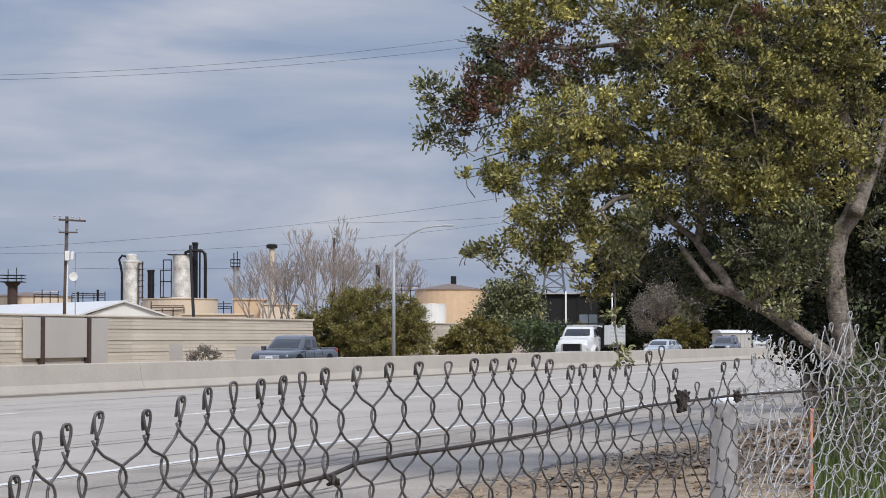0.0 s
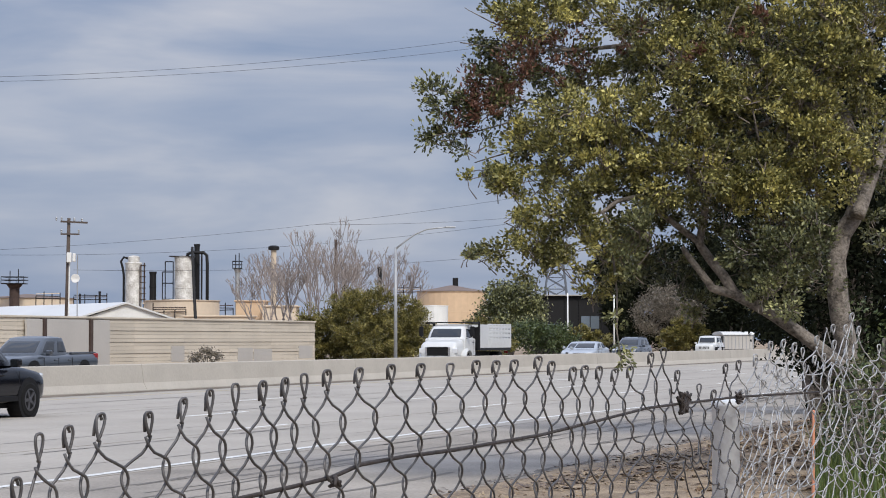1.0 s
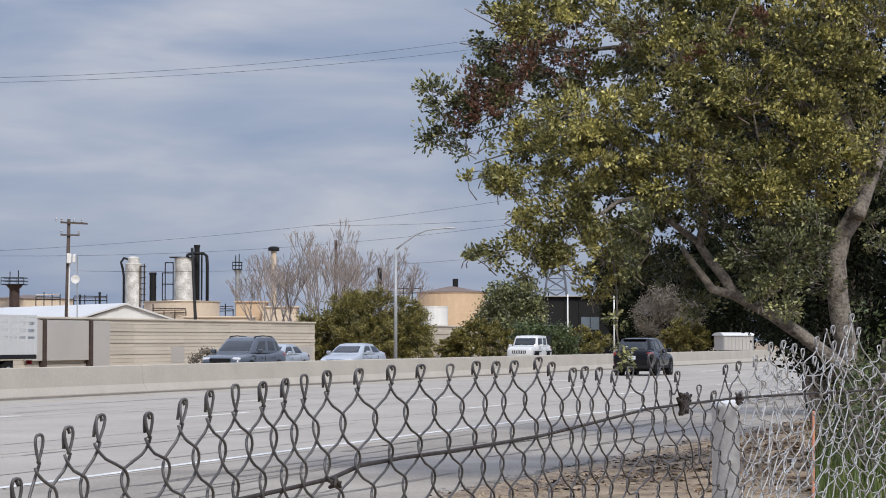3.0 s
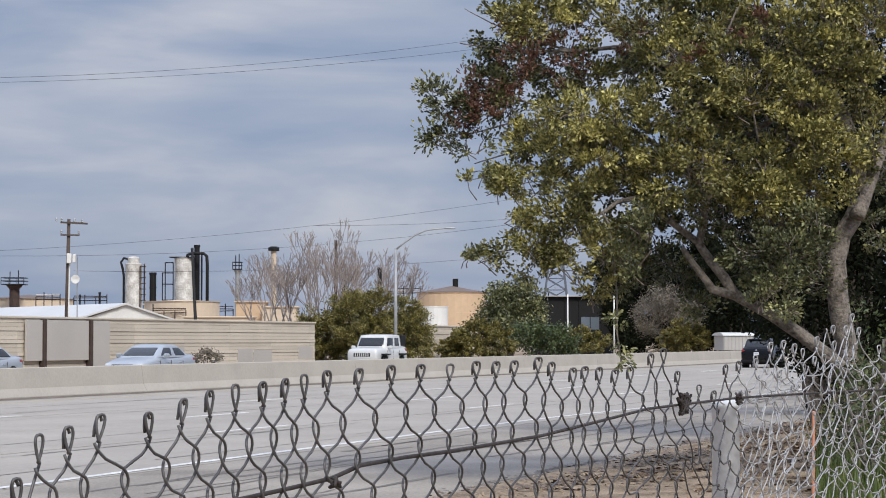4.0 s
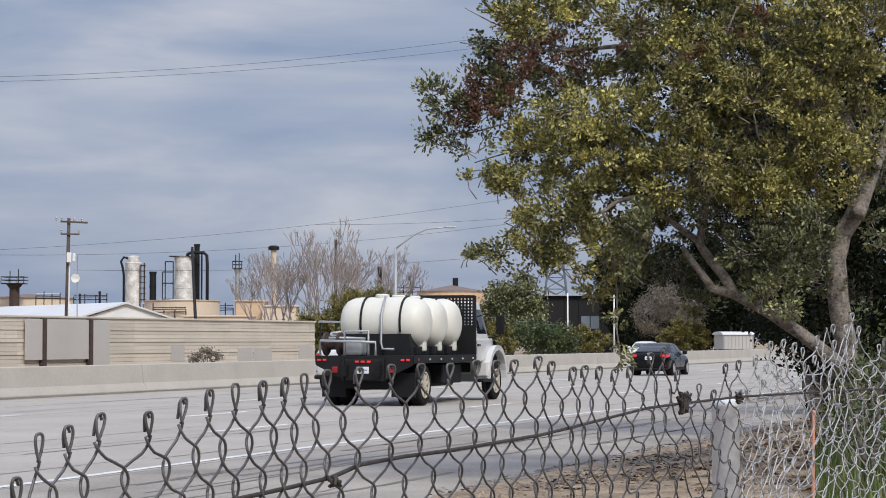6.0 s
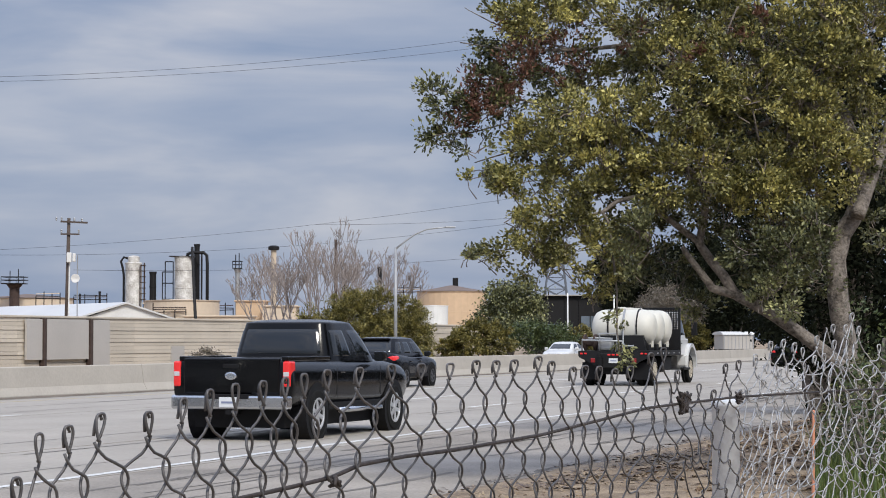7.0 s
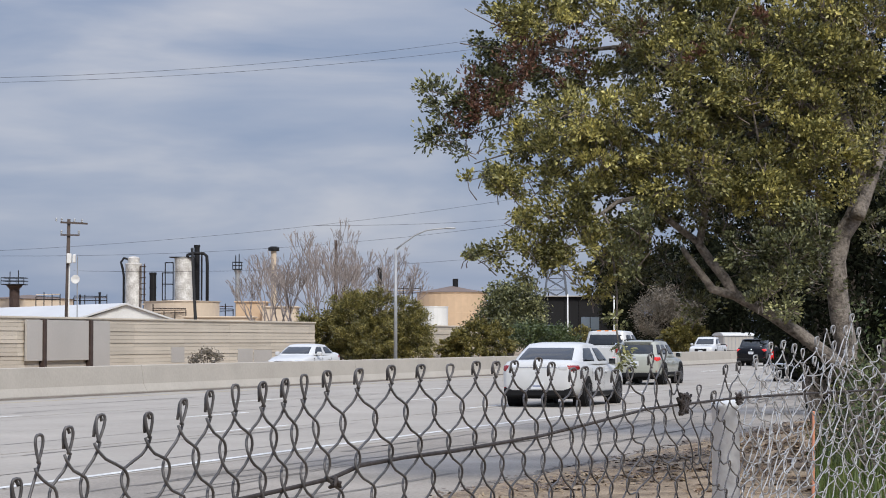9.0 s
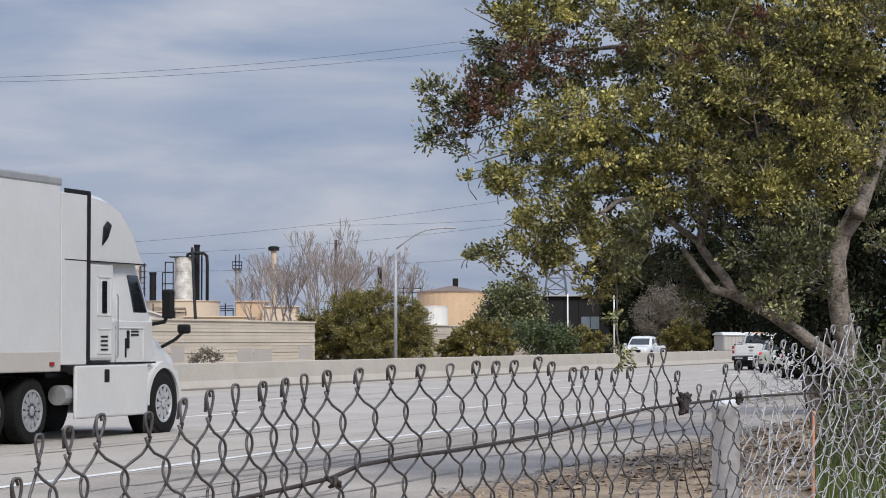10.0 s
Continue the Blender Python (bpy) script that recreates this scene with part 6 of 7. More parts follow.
def plate(parent, x, z, y=0.0, back=True):
    s = -1 if back else 1
    p = part("number_plate", boxed(x - 0.012, x + 0.012, y - 0.155, y + 0.155, z - 0.08, z + 0.08, bevel=0.006), PLATE_M, parent)
    part("plate_bar", boxed(x + s * 0.012, x + s * 0.016, y - 0.11, y + 0.11, z - 0.018, z + 0.014), PLATEBAR_M, p)


def lamp(parent, name, x, y, z, lx, ly, lz, mat, bev=0.02, m=None):
    return part(name, boxed(x - lx / 2, x + lx / 2, y - ly / 2, y + ly / 2, z - lz / 2, z + lz / 2, bevel=min(bev, min(lx, ly, lz) * 0.4), m=m), mat, parent)


def common(t, L, W, wheelbase, r, mat, belt, rim, mirror_x, door_x=(), sill=0.3, arch=1.11, spokes=5, shift=0.0, tyre=0.21):
    """Wheels, arches, mirrors, door gaps and handles."""
    w = W / 2
    wheels = []
    for x in (-wheelbase / 2 + shift, wheelbase / 2 + shift):
        for y in (-1, 1):
            bm = revolved([(r * arch, 0), (r * arch, 0.30)], 26)
            bmesh.ops.rotate(bm, verts=bm.verts[:], cent=(0, 0, 0), matrix=Matrix.Rotation(radians(-90), 3, "X"))
            part("wheel_arch", bm, TRIM_M, t, at=Matrix.Translation((x, y * w - 0.30 + 0.008 if y > 0 else -w - 0.008, r * 1.04)))
            wheels.append(wheel(t, x, y * (w - tyre / 2 + 0.028), r, tyre, rim, spokes))
    for y in (-1, 1):
        mi = part("mirror", boxed(mirror_x - 0.09, mirror_x + 0.09, y * (w + 0.07) - 0.10, y * (w + 0.07) + 0.10, belt - 0.02, belt + 0.15, bevel=0.04), mat, t)
        part("mirror_glass", boxed(mirror_x - 0.098, mirror_x - 0.088, y * (w + 0.07) - 0.08, y * (w + 0.07) + 0.08, belt + 0.0, belt + 0.13), GLASS_M, mi)
        for x in door_x:
            part("door_gap", boxed(x - 0.006, x + 0.006, y * (w - 0.005) - 0.004, y * (w + 0.0) + 0.004, sill + 0.12, belt - 0.10), TRIM_M, t)
        for x in door_x[:-1]:
            part("door_handle", boxed(x + 0.10, x + 0.30, y * (w + 0.005) - 0.02, y * (w + 0.005) + 0.02, belt - 0.20, belt - 0.165, bevel=0.01), mat, t)
        part("sill_trim", boxed(-wheelbase / 2 + r * 1.25 + shift, wheelbase / 2 - r * 1.25 + shift, y * (w - 0.02) - 0.03, y * (w - 0.02) + 0.03, sill - 0.06, sill + 0.05, bevel=0.01), TRIM_M, t)
    part("underbody", boxed(-L / 2 + 0.35, L / 2 - 0.35, -w + 0.25, w - 0.25, 0.2, sill + 0.1), TRIM_M, t)
    return wheels


def emblem(t, x, z, r=0.06, mat=None):
    bm = revolved([(r, 0), (r, 0.012), (r * 0.7, 0.02)], 16, squash=0.62)
    bmesh.ops.rotate(bm, verts=bm.verts[:], cent=(0, 0, 0), matrix=Matrix.Rotation(radians(90), 3, "X") @ Matrix.Rotation(0, 3, "Y"))
    bmesh.ops.rotate(bm, verts=bm.verts[:], cent=(0, 0, 0), matrix=Matrix.Rotation(radians(-90 if x < 0 else 90), 3, "Z"))
    part("badge", bm, mat or CHROME_M, t, at=Matrix.Translation((x, 0, z)))


def front_end(t, x, w, zl, zg, mat_grille=None, slots=0):
    """Headlamps, grille and lower intake on the nose."""
    for y in (-1, 1):
        lamp(t, "headlamp", x - 0.20, y * (w - 0.30), zg + 0.02, 0.22, 0.32, 0.13, CLEAR_M, 0.05)
    g = lamp(t, "grille", x - 0.03, 0, zg - 0.05, 0.06, w * 0.95, 0.20, mat_grille or TRIM_M, 0.02)
    for k in range(slots):
        lamp(g, "grille_bar", x + 0.003, (k - (slots - 1) / 2) * w * 0.12, zg - 0.05, 0.01, 0.05, 0.17, WHITE_P)
    lamp(t, "lower_intake", x - 0.05, 0, zl + 0.12, 0.06, w * 1.3, 0.14, TRIM_M, 0.02)
    plate(t, x + 0.02, zl + 0.22, back=False)


def sedan(label, mat, L, W, H, lit, kind=0):
    t = thing("sedan", label, "car")
    w, k = W / 2, L / 4.63
    z = H / 1.42
    st = [(-2.31, .46, .74, .62), (-2.28, .36, .90, .74), (-2.18, .28, 1.00, .83), (-1.9, .23, 1.03, .885), (-1.3, .21, 1.01, .90), (-.5, .19, .965, .90), (.6, .19, .95, .90), (1.05, .19, .945, .90), (1.6, .2, .87, .885), (2.0, .24, .79, .84), (2.2, .3, .71, .76), (2.29, .38, .64, .66), (2.31, .44, .58, .5)]
    shape = [(x * k, a * z, b * z, c * w / 0.9) for x, a, b, c in st]
    part("body", body_shell(dense(shape)), mat, t, smooth=True)
    cabin(t, -1.92 * k, 1.20 * k, .93 * z, .83 * w / .9, -1.02 * k, .26 * k, H - .05, .64 * w / .9, mat, (0.10, 0.52, 0.92), 0.07)
    x = -L / 2
    lm = BRAKE_M if lit else RED_M
    for y in (-1, 1):
        tl = skin_lamp(t, "tail_lamp", shape, x + .035, x + .46, .77 * z, .93 * z, y, lm, 0.35)
        lamp(tl, "inner_lamp", x + .065, y * w * (.64 if kind else .69), .86 * z, .11, .22 if kind else .20, .12, CLEAR_M if kind else lm, .03)
        lamp(t, "rear_reflector", x + .10, y * (w - .20), .42 * z, .10, .16, .05, RED_M, .01)
    part("trunk_gap", boxed(x + .015, x + .05, -w * .62, w * .62, .66 * z, .67 * z), TRIM_M, t)
    part("trunk_strip", boxed(x + .012, x + .06, -w * .52, w * .52, .865 * z, .88 * z, bevel=.006), CHROME_M if kind else TRIM_M, t)
    plate(t, x + (.004 if not kind else -.008), (.76 if not kind else .47) * z)
    emblem(t, x - .0, .955 * z if not kind else .86 * z)
    part("lower_bumper", boxed(x + .03, x + .45, -w * .88, w * .88, .24 * z, (.34 if not kind else .44) * z, bevel=.04), TRIM_M, t)
    if not kind:
        part("spoiler", boxed(x + .14, x + .34, -w * .70, w * .70, 1.025 * z, 1.05 * z, bevel=.012), mat, t)
    front_end(t, L / 2 + .01, w, .22, .64 * z)
    wh = common(t, L, W, 2.72 * k, .325 * (1 if not kind else 1.06), mat, .93 * z, RIM_M if not kind else DARKRIM_M, .62 * k, (-.95 * k, .05 * k, .98 * k), .30)
    return t, wh


def suv(label, mat, L, W, H, lit, cladding=True, rails=True, rim=None, boxy=False):
    t = thing("sport_utility_car", label, "car")
    w, k, z = W / 2, L / 4.6, H / 1.66
    if boxy:
        st = [(-2.3, .5, 1.05, .80), (-2.26, .42, 1.12, .87), (-2.0, .36, 1.14, .90), (-1, .35, 1.12, .90), (.7, .35, 1.10, .90), (1.1, .36, 1.10, .86), (1.9, .4, 1.06, .80), (2.22, .45, 1.00, .76), (2.3, .55, .9, .7)]
    else:
        st = [(-2.30, .50, .92, .70), (-2.26, .40, 1.06, .80), (-2.12, .34, 1.14, .87), (-1.7, .30, 1.12, .90), (-.5, .28, 1.06, .90), (.6, .28, 1.04, .90), (1.0, .28, 1.04, .90), (1.5, .29, .99, .895), (1.95, .32, .92, .86), (2.18, .38, .84, .78), (2.27, .46, .76, .68), (2.30, .54, .70, .55)]
    shape = [(x * k, a * z, b * z, c * w / 0.9) for x, a, b, c in st]
    part("body", body_shell(dense(shape)), mat, t, smooth=True)
    if boxy:
        cabin(t, -2.2 * k, 1.0 * k, 1.06 * z, .84 * w / .9, -2.1 * k, .55 * k, H - .02, .74 * w / .9, mat, (0.0, .3, .62, .97), 0.06)
    else:
        cabin(t, -2.14 * k, 1.12 * k, 1.04 * z, .82 * w / .9, -1.72 * k, .22 * k, H - .05, .66 * w / .9, mat, (0.04, .24, .55, .92), 0.07)
        part("roof_spoiler", boxed(-1.84 * k, -1.45 * k, -.56 * w, .56 * w, H - .085, H - .035, bevel=.02), mat, t)
    if rails:
        for y in (-1, 1):
            part("roof_rail", tubed([(-1.6 * k, y * .58 * w, H - .04), (-1.4 * k, y * .59 * w, H + .01), (-.6 * k, y * .60 * w, H + .035), (.05 * k, y * .59 * w, H + .01), (.2 * k, y * .57 * w, H - .04)], .022, sides=6), TRIM_M, t, smooth=True)
    x = -L / 2
    for y in (-1, 1):
        tl = skin_lamp(t, "tail_lamp", shape, x + .035, x + .40, .86 * z, 1.06 * z, y, BRAKE_M if lit else RED_M, 0.4)
        lamp(tl, "inner_lamp", x + .10, y * w * .77, .96 * z, .16, .28, .16, BRAKE_M if lit else RED_M, .05)
        lamp(t, "rear_reflector", x + .08, y * (w - .2), .52 * z, .10, .18, .07, RED_M, .02)
    part("tailgate_strip", boxed(x - .0, x + .06, -w * .5, w * .5, .93 * z, .955 * z, bevel=.008), CHROME_M if not cladding else mat, t)
    part("tailgate_gap", boxed(x + .008, x + .05, -w * .66, w * .66, .60 * z, .608 * z), TRIM_M, t)
    plate(t, x - .006, .80 * z, 0)
    emblem(t, x - .0, .99 * z)
    part("lower_bumper", boxed(x - .015, x + .5, -w * .95, w * .95, .30 * z, .47 * z if cladding else .42 * z, bevel=.05), TRIM_M, t)
    front_end(t, L / 2 + .01, w, .32, .80 * z, None if not boxy else TRIM_M, 7 if boxy else 0)
    wh = common(t, L, W, 2.68 * k, .36 if not boxy else .40, mat, 1.04 * z, rim or DARKRIM_M, .68 * k, (-.95 * k, .02 * k, .95 * k), .40, arch=1.22 if cladding else 1.14)
    if boxy:
        for xx in (-1, 1):
            for y in (-1, 1):
                part("fender_flare", boxed(xx * 1.34 * k - .5, xx * 1.34 * k + .5, y * (w + .04) - .09, y * (w + .04) + .09, .82, .90, bevel=.03), TRIM_M, t)
        part("rear_hardtop", boxed(-2.235 * k, -1.40 * k, -.93 * w, .93 * w, 1.16 * z, H + .012, bevel=.06), TRIM_M, t, "black removable rear top")
        part("spare_wheel_cover", revolved([(.36, 0), (.38, .04), (.38, .2), (.3, .24)], 20), TRIM_M, t, at=pose(-L / 2, 0, 1.0, 0, -90, 0))
    return t, wh


def pickup(label, mat, L, W, H, lit, chrome=True, rack=False):
    t = thing("pickup_truck", label, "truck")
    w, k, z = W / 2, L / 5.85, H / 1.9
    st = [(-2.90, .62, 1.20, .92), (-2.88, .56, 1.27, .985), (-2.6, .52, 1.29, 1.0), (-1.2, .50, 1.28, 1.0), (-.9, .48, 1.27, 1.0), (.9, .46, 1.25, 1.0), (1.3, .46, 1.25, .995), (2.1, .50, 1.20, .98), (2.6, .55, 1.14, .94), (2.85, .6, 1.05, .88), (2.92, .68, .95, .8)]
    part("body", body_shell(dense([(x * k, a * z, b * z, c * w / 1.0) for x, a, b, c in st], 4)), mat, t, smooth=True)
    part("bed_liner", boxed(-2.78 * k, -1.08 * k, -w * .74, w * .74, 1.20 * z, 1.305 * z, bevel=.01), TRIM_M, t)
    for y in (-1, 1):
        part("bed_rail", boxed(-2.85 * k, -1.0 * k, y * w * .86 - .05, y * w * .86 + .05, 1.25 * z, 1.325 * z, bevel=.015), TRIM_M if not chrome else mat, t)
    cabin(t, -.98 * k, 1.42 * k, 1.22 * z, .91 * w, -.80 * k, .55 * k, H - .03, .74 * w, mat, (.05, .47, .92), .08)
    x = -2.92 * k
    tg = part("tailgate", boxed(x + .0, x + .10, -w * .80, w * .80, .74 * z, 1.30 * z, bevel=.025), mat, t)
    part("tailgate_handle", boxed(x - .012, x + .02, -.14, .14, 1.14 * z, 1.21 * z, bevel=.01), TRIM_M, tg)
    part("tailgate_crease", boxed(x - .006, x + .02, -w * .7, w * .7, .86 * z, .875 * z), mat, tg)
    emblem(t, x - .0, 1.02 * z, .10)
    for y in (-1, 1):
        tl = lamp(t, "tail_lamp", x + .12, y * (w - .085), 1.05 * z, .24, .13, .40, BRAKE_M if lit else RED_M, .03)
        lamp(tl, "reverse_lamp", x + .002, y * (w - .085), 1.05 * z, .02, .09, .07, CLEAR_M, .005)
    bp = part("rear_bumper", boxed(x - .10, x + .12, -w * .98, w * .98, .50 * z, .72 * z, bevel=.04), CHROME_M if chrome else TRIM_M, t)
    if not chrome:
        for y in (-1, 1):
            part("bumper_insert", boxed(x - .112, x - .09, y * .62 - .20, y * .62 + .20, .58 * z, .66 * z, bevel=.01), CHROME_M, bp)
    part("bumper_step", boxed(x - .11, x + .02, -.34, .34, .66 * z, .735 * z, bevel=.01), TRIM_M, t)
    plate(t, x - .105, .61 * z)
    part("hitch", boxed(x - .1, x + .3, -.05, .05, .42 * z, .50 * z), TRIM_M, t)
    front_end(t, 2.93 * k, w, .5, .92 * z, CHROME_M if chrome else None)
    if rack:
        for y in (-1, 1):
            part("bed_rack", tubed([(-2.75 * k, y * w * .8, 1.31 * z), (-2.55 * k, y * w * .8, 1.42 * z), (-1.3 * k, y * w * .8, 1.42 * z), (-1.1 * k, y * w * .8, 1.31 * z)], .025, sides=6), CHROME_M, t, smooth=True)
        for y in (-.3, 0, .3):
            lamp(t, "cab_lamp", -.72 * k, y, H + .005, .10, .14, .035, AMBER_M, .01)
    wh = common(t, L, W, 3.65 * k, .405, mat, 1.24 * z, RIM_M, .95 * k, (-.92 * k, .1 * k, 1.15 * k), .52, arch=1.2, spokes=6, tyre=.27)
    for y in (-1, 1):
        part("side_step", tubed([(-.9 * k, y * (w + .02), .44), (1.1 * k, y * (w + .02), .44)], .045, sides=8), CHROME_M if chrome else TRIM_M, t, smooth=True)
    return t, wh


def truck_cab(t, x0, w, roof, mat, nose=1.9, floor_z=.75, proud=.14):
    """Conventional cab: upright cabin over sloping hood, from x0 forwards."""
    part("cab_body", boxed(x0, x0 + 1.75, -w, w, floor_z, 1.62, bevel=.06), mat, t)
    cabin(t, x0 + .0, x0 + 1.75, 1.58, w * .98, x0 + .08, x0 + 1.22, roof, w * .84, mat, (.22, .88), .09)
    xs = [(x0 + 1.70, .70, 1.58, w * .95), (x0 + 2.2, .66, 1.50, w * .92), (x0 + 2.2 + nose * .4, .64, 1.42, w * .90), (x0 + 1.75 + nose * .92, .62, 1.30, w * .88), (x0 + 1.75 + nose, .66, 1.18, w * .80)]
    part("hood", body_shell(dense(xs, 4)), mat, t, smooth=True)
    xf = x0 + 1.75 + nose
    part("front_bumper", boxed(xf - .12, xf + proud, -w * (.88 + proud), w * (.88 + proud), .45, .72, bevel=.05), mat, t)
    g = part("grille", boxed(xf - .05, xf + .03, -w * .52, w * .52, .76, 1.20, bevel=.03), TRIM_M, t)
    for k in range(5):
        part("grille_bar", boxed(xf + .02, xf + .045, -w * .46, w * .46, .82 + .08 * k, .85 + .08 * k), DARKSTEEL_M, g)
    for y in (-1, 1):
        part("grille_surround", boxed(xf - .04, xf + .05, y * w * .56 - .05, y * w * .56 + .05, .74, 1.20, bevel=.02), CHROME_M, t)
        lamp(t, "headlamp", xf - .10, y * w * .80, 1.0, .22, .32, .26, CLEAR_M, .05)
        m = part("mirror", boxed(x0 + 1.42, x0 + 1.52, y * (w + .28) - .11, y * (w + .28) + .11, 1.72, 2.22, bevel=.03), TRIM_M, t)
        part("mirror_arm", tubed([(x0 + 1.47, y * w * .93, 2.25), (x0 + 1.47, y * (w + .26), 2.27), (x0 + 1.47, y * (w + .26), 1.68), (x0 + 1.47, y * w * .97, 1.62)], .02, sides=6), TRIM_M, m)
        part("door_gap", boxed(x0 + .30, x0 + .315, y * w - .006, y * w + .006, .82, 1.55), TRIM_M, t)
        part("door_handle", boxed(x0 + .36, x0 + .54, y * (w + .012) - .02, y * (w + .012) + .02, 1.42, 1.46), TRIM_M, t)
        part("cab_step", boxed(x0 + .5, x0 + 1.5, y * w - .12, y * w + .04, .48, .58, bevel=.02), DARKSTEEL_M, t)
    return xf


def fender(t, x, y, r, mat, width=.42):
    """Rounded wing over a front wheel."""
    bm = bmesh.new()
    rings = []
    for i in range(13):
        a = math.pi * (-.02 + 1.04 * i / 12)
        rings.append([(x + q * math.cos(a), yy, r + .02 + q * math.sin(a)) for q, yy in ((r * 1.15, y - width / 2), (r * 1.36, y - width / 2), (r * 1.36, y + width / 2), (r * 1.15, y + width / 2))])
    part("fender", loft(bm, rings), mat, t)


def cross_tank(xc, rx, ry, zc, rz, n=24):
    """Oval tank lying across the truck, with domed ends and a flat foot."""
    rings = []
    for u, sc in ((-1.0, .30), (-.985, .50), (-.94, .70), (-.86, .86), (-.74, .96), (-.6, 1.0), (-.2, 1.0), (.2, 1.0), (.6, 1.0), (.74, .96), (.86, .86), (.94, .70), (.985, .50), (1.0, .30)):
        ring = []
        for k in range(n):
            a = 2 * math.pi * k / n
            z = zc + rz * sc * math.sin(a)
            ring.append((xc + rx * sc * math.cos(a) * (1.0 if math.sin(a) > -.8 else .8), ry * u, z))
        rings.append(ring)
    return loft(bmesh.new(), rings)


def tank_truck():
    t = thing("flatbed_tank_truck", "white flatbed truck carrying three cream plastic water tanks", "truck")
    w = 1.22
    wh = []
    xr, xf = -3.9, .95
    part("deck", boxed(xr, xf, -w, w, 1.06, 1.20, bevel=.015), DARKSTEEL_M, t)
    part("deck_rail", boxed(xr, xf, -w - .03, -w + .0, 1.02, 1.20, bevel=.008), DARKSTEEL_M, t)
    part("deck_rail", boxed(xr, xf, w, w + .03, 1.02, 1.20, bevel=.008), DARKSTEEL_M, t)
    # tail: a deep box in the middle with wings that slope up to the deck's corners
    wing = [(-w, 1.20), (-w, .98), (-.57, .66), (-.52, .60), (.52, .60), (.57, .66), (w, .98), (w, 1.20)]
    part("tail_plate", loft(bmesh.new(), [[(x, y, z) for y, z in wing] for x in (xr - .05, xr + .04)]), DARKSTEEL_M, t)
    part("tail_box", boxed(xr - .10, xr + .5, -.50, .50, .62, 1.12, bevel=.03), DARKSTEEL_M, t)
    for y in (-.50, .50):
        part("tail_bar", boxed(xr - .13, xr - .08, y - .035, y + .035, .60, 1.14, bevel=.01), DARKSTEEL_M, t)
    for y in (-1, 1):
        lamp(t, "tail_lamp", xr - .07, y * .72, .87, .05, .15, .15, RED_M, .02)
        part("mud_flap", boxed(-3.62, -3.59, y * .88 - .30, y * .88 + .30, .22, .80), TRIM_M, t)
        for k in range(6):
            lamp(t, "marker_lamp", -3.6 + .85 * k, y * (w + .035), 1.11, .09, .02, .045, RED_M if k < 1 else CLEAR_M, .005)
    for y in (-.15, 0, .15):
        lamp(t, "marker_lamp", xr - .11, y, 1.06, .03, .10, .05, BRAKE_M, .01)
    for y in (-1.12, -.98, .98, 1.12):
        lamp(t, "marker_lamp", xr - .07, y, 1.10, .03, .09, .05, BRAKE_M, .01)
    plate(t, xr - .115, .86, 0.0)
    for y in (-.42, .42):
        part("chassis_rail", boxed(-4.2, 3.2, y - .06, y + .06, .72, .98), TRIM_M, t)
    part("rear_axle", tubed([(-2.95, -1.0, .5), (-2.95, 1.0, .5)], .12, sides=8), TRIM_M, t)
    # dark block added to stand for the shade beneath the deck
    part("underbody", boxed(-3.7, 1.0, -.62, .62, .42, 1.06, bevel=.04), TRIM_M, t)
    part("tool_box", boxed(-1.2, .3, -1.05, -.5, .5, .98, bevel=.03), TRIM_M, t)
    part("fuel_tank", boxed(-1.2, .3, .5, 1.05, .5, .98, bevel=.08), TRIM_M, t)
    for x, dual in ((-2.95, True), (2.92, False)):
        for y in (-1, 1):
            wh.append(wheel(t, x, y * (1.06 if dual else 1.04), .50, .27, MUDRIM_M, 8, dual))
    # cradle and tanks
    part("cradle", loft(bmesh.new(), [[(x, -.88, 1.20), (x, .88, 1.20), (x, .80, 1.72), (x, -.80, 1.72)] for x in (-3.02, -1.75)]), DARKSTEEL_M, t)
    for xc in (-2.36, -1.18, -.02):
        tank = part("water_tank", cross_tank(xc, .585, 1.10, 1.99, .62), CREAM_P, t, "cream plastic tank lying across the deck", smooth=True)
        part("filler_cap", revolved([(.17, 2.58), (.17, 2.66), (.13, 2.69)], 16, (xc, .1, 0)), CREAM_P, tank)
        for y in (-.92, .92):
            part("tank_foot", boxed(xc - .10, xc + .10, y - .09, y + .09, 1.30, 1.66, bevel=.03), CREAM_P, tank)
        part("saddle", boxed(xc - .42, xc + .42, -.95, .95, 1.20, 1.42, bevel=.03), TRIM_M, t)
        for y in (-.55, .45):
            pts = [(xc + .60 * math.cos(a), y, 1.99 + .635 * math.sin(a)) for a in [math.pi * (-.12 + 1.24 * k / 16) for k in range(17)]]
            part("strap", tubed(pts, .028, sides=4), DARKSTEEL_M, t)
    # rear pipework
    for pts in ([(-3.4, -.55, 1.35), (-3.05, -.15, 1.35), (-3.02, -.1, 1.5), (-2.98, -.1, 2.2), (-2.7, -.1, 2.62)], [(-3.9, .5, 1.2), (-3.9, .5, 1.78), (-3.9, -.1, 1.78), (-3.9, -.1, 1.2)], [(-3.9, .9, 1.62), (-3.5, .5, 1.62), (-3.3, .2, 1.6)], [(-3.95, -.3, 1.2), (-3.95, -.3, 1.52), (-3.95, 1.1, 1.56), (-3.95, 1.1, 1.2)]):
        part("pipework", tubed(pts, .032, sides=6), STEEL_M, t, smooth=True)
    part("pump", boxed(-3.8, -3.4, .1, .6, 1.20, 1.58, bevel=.08), STEEL_M, t)
    part("hose_reel", revolved([(.28, -.2), (.28, -.15), (.14, -.13), (.14, .13), (.28, .15), (.28, .2)], 16), RUST_M, t, at=pose(-3.6, .9, 1.48, 90, 0, 0))
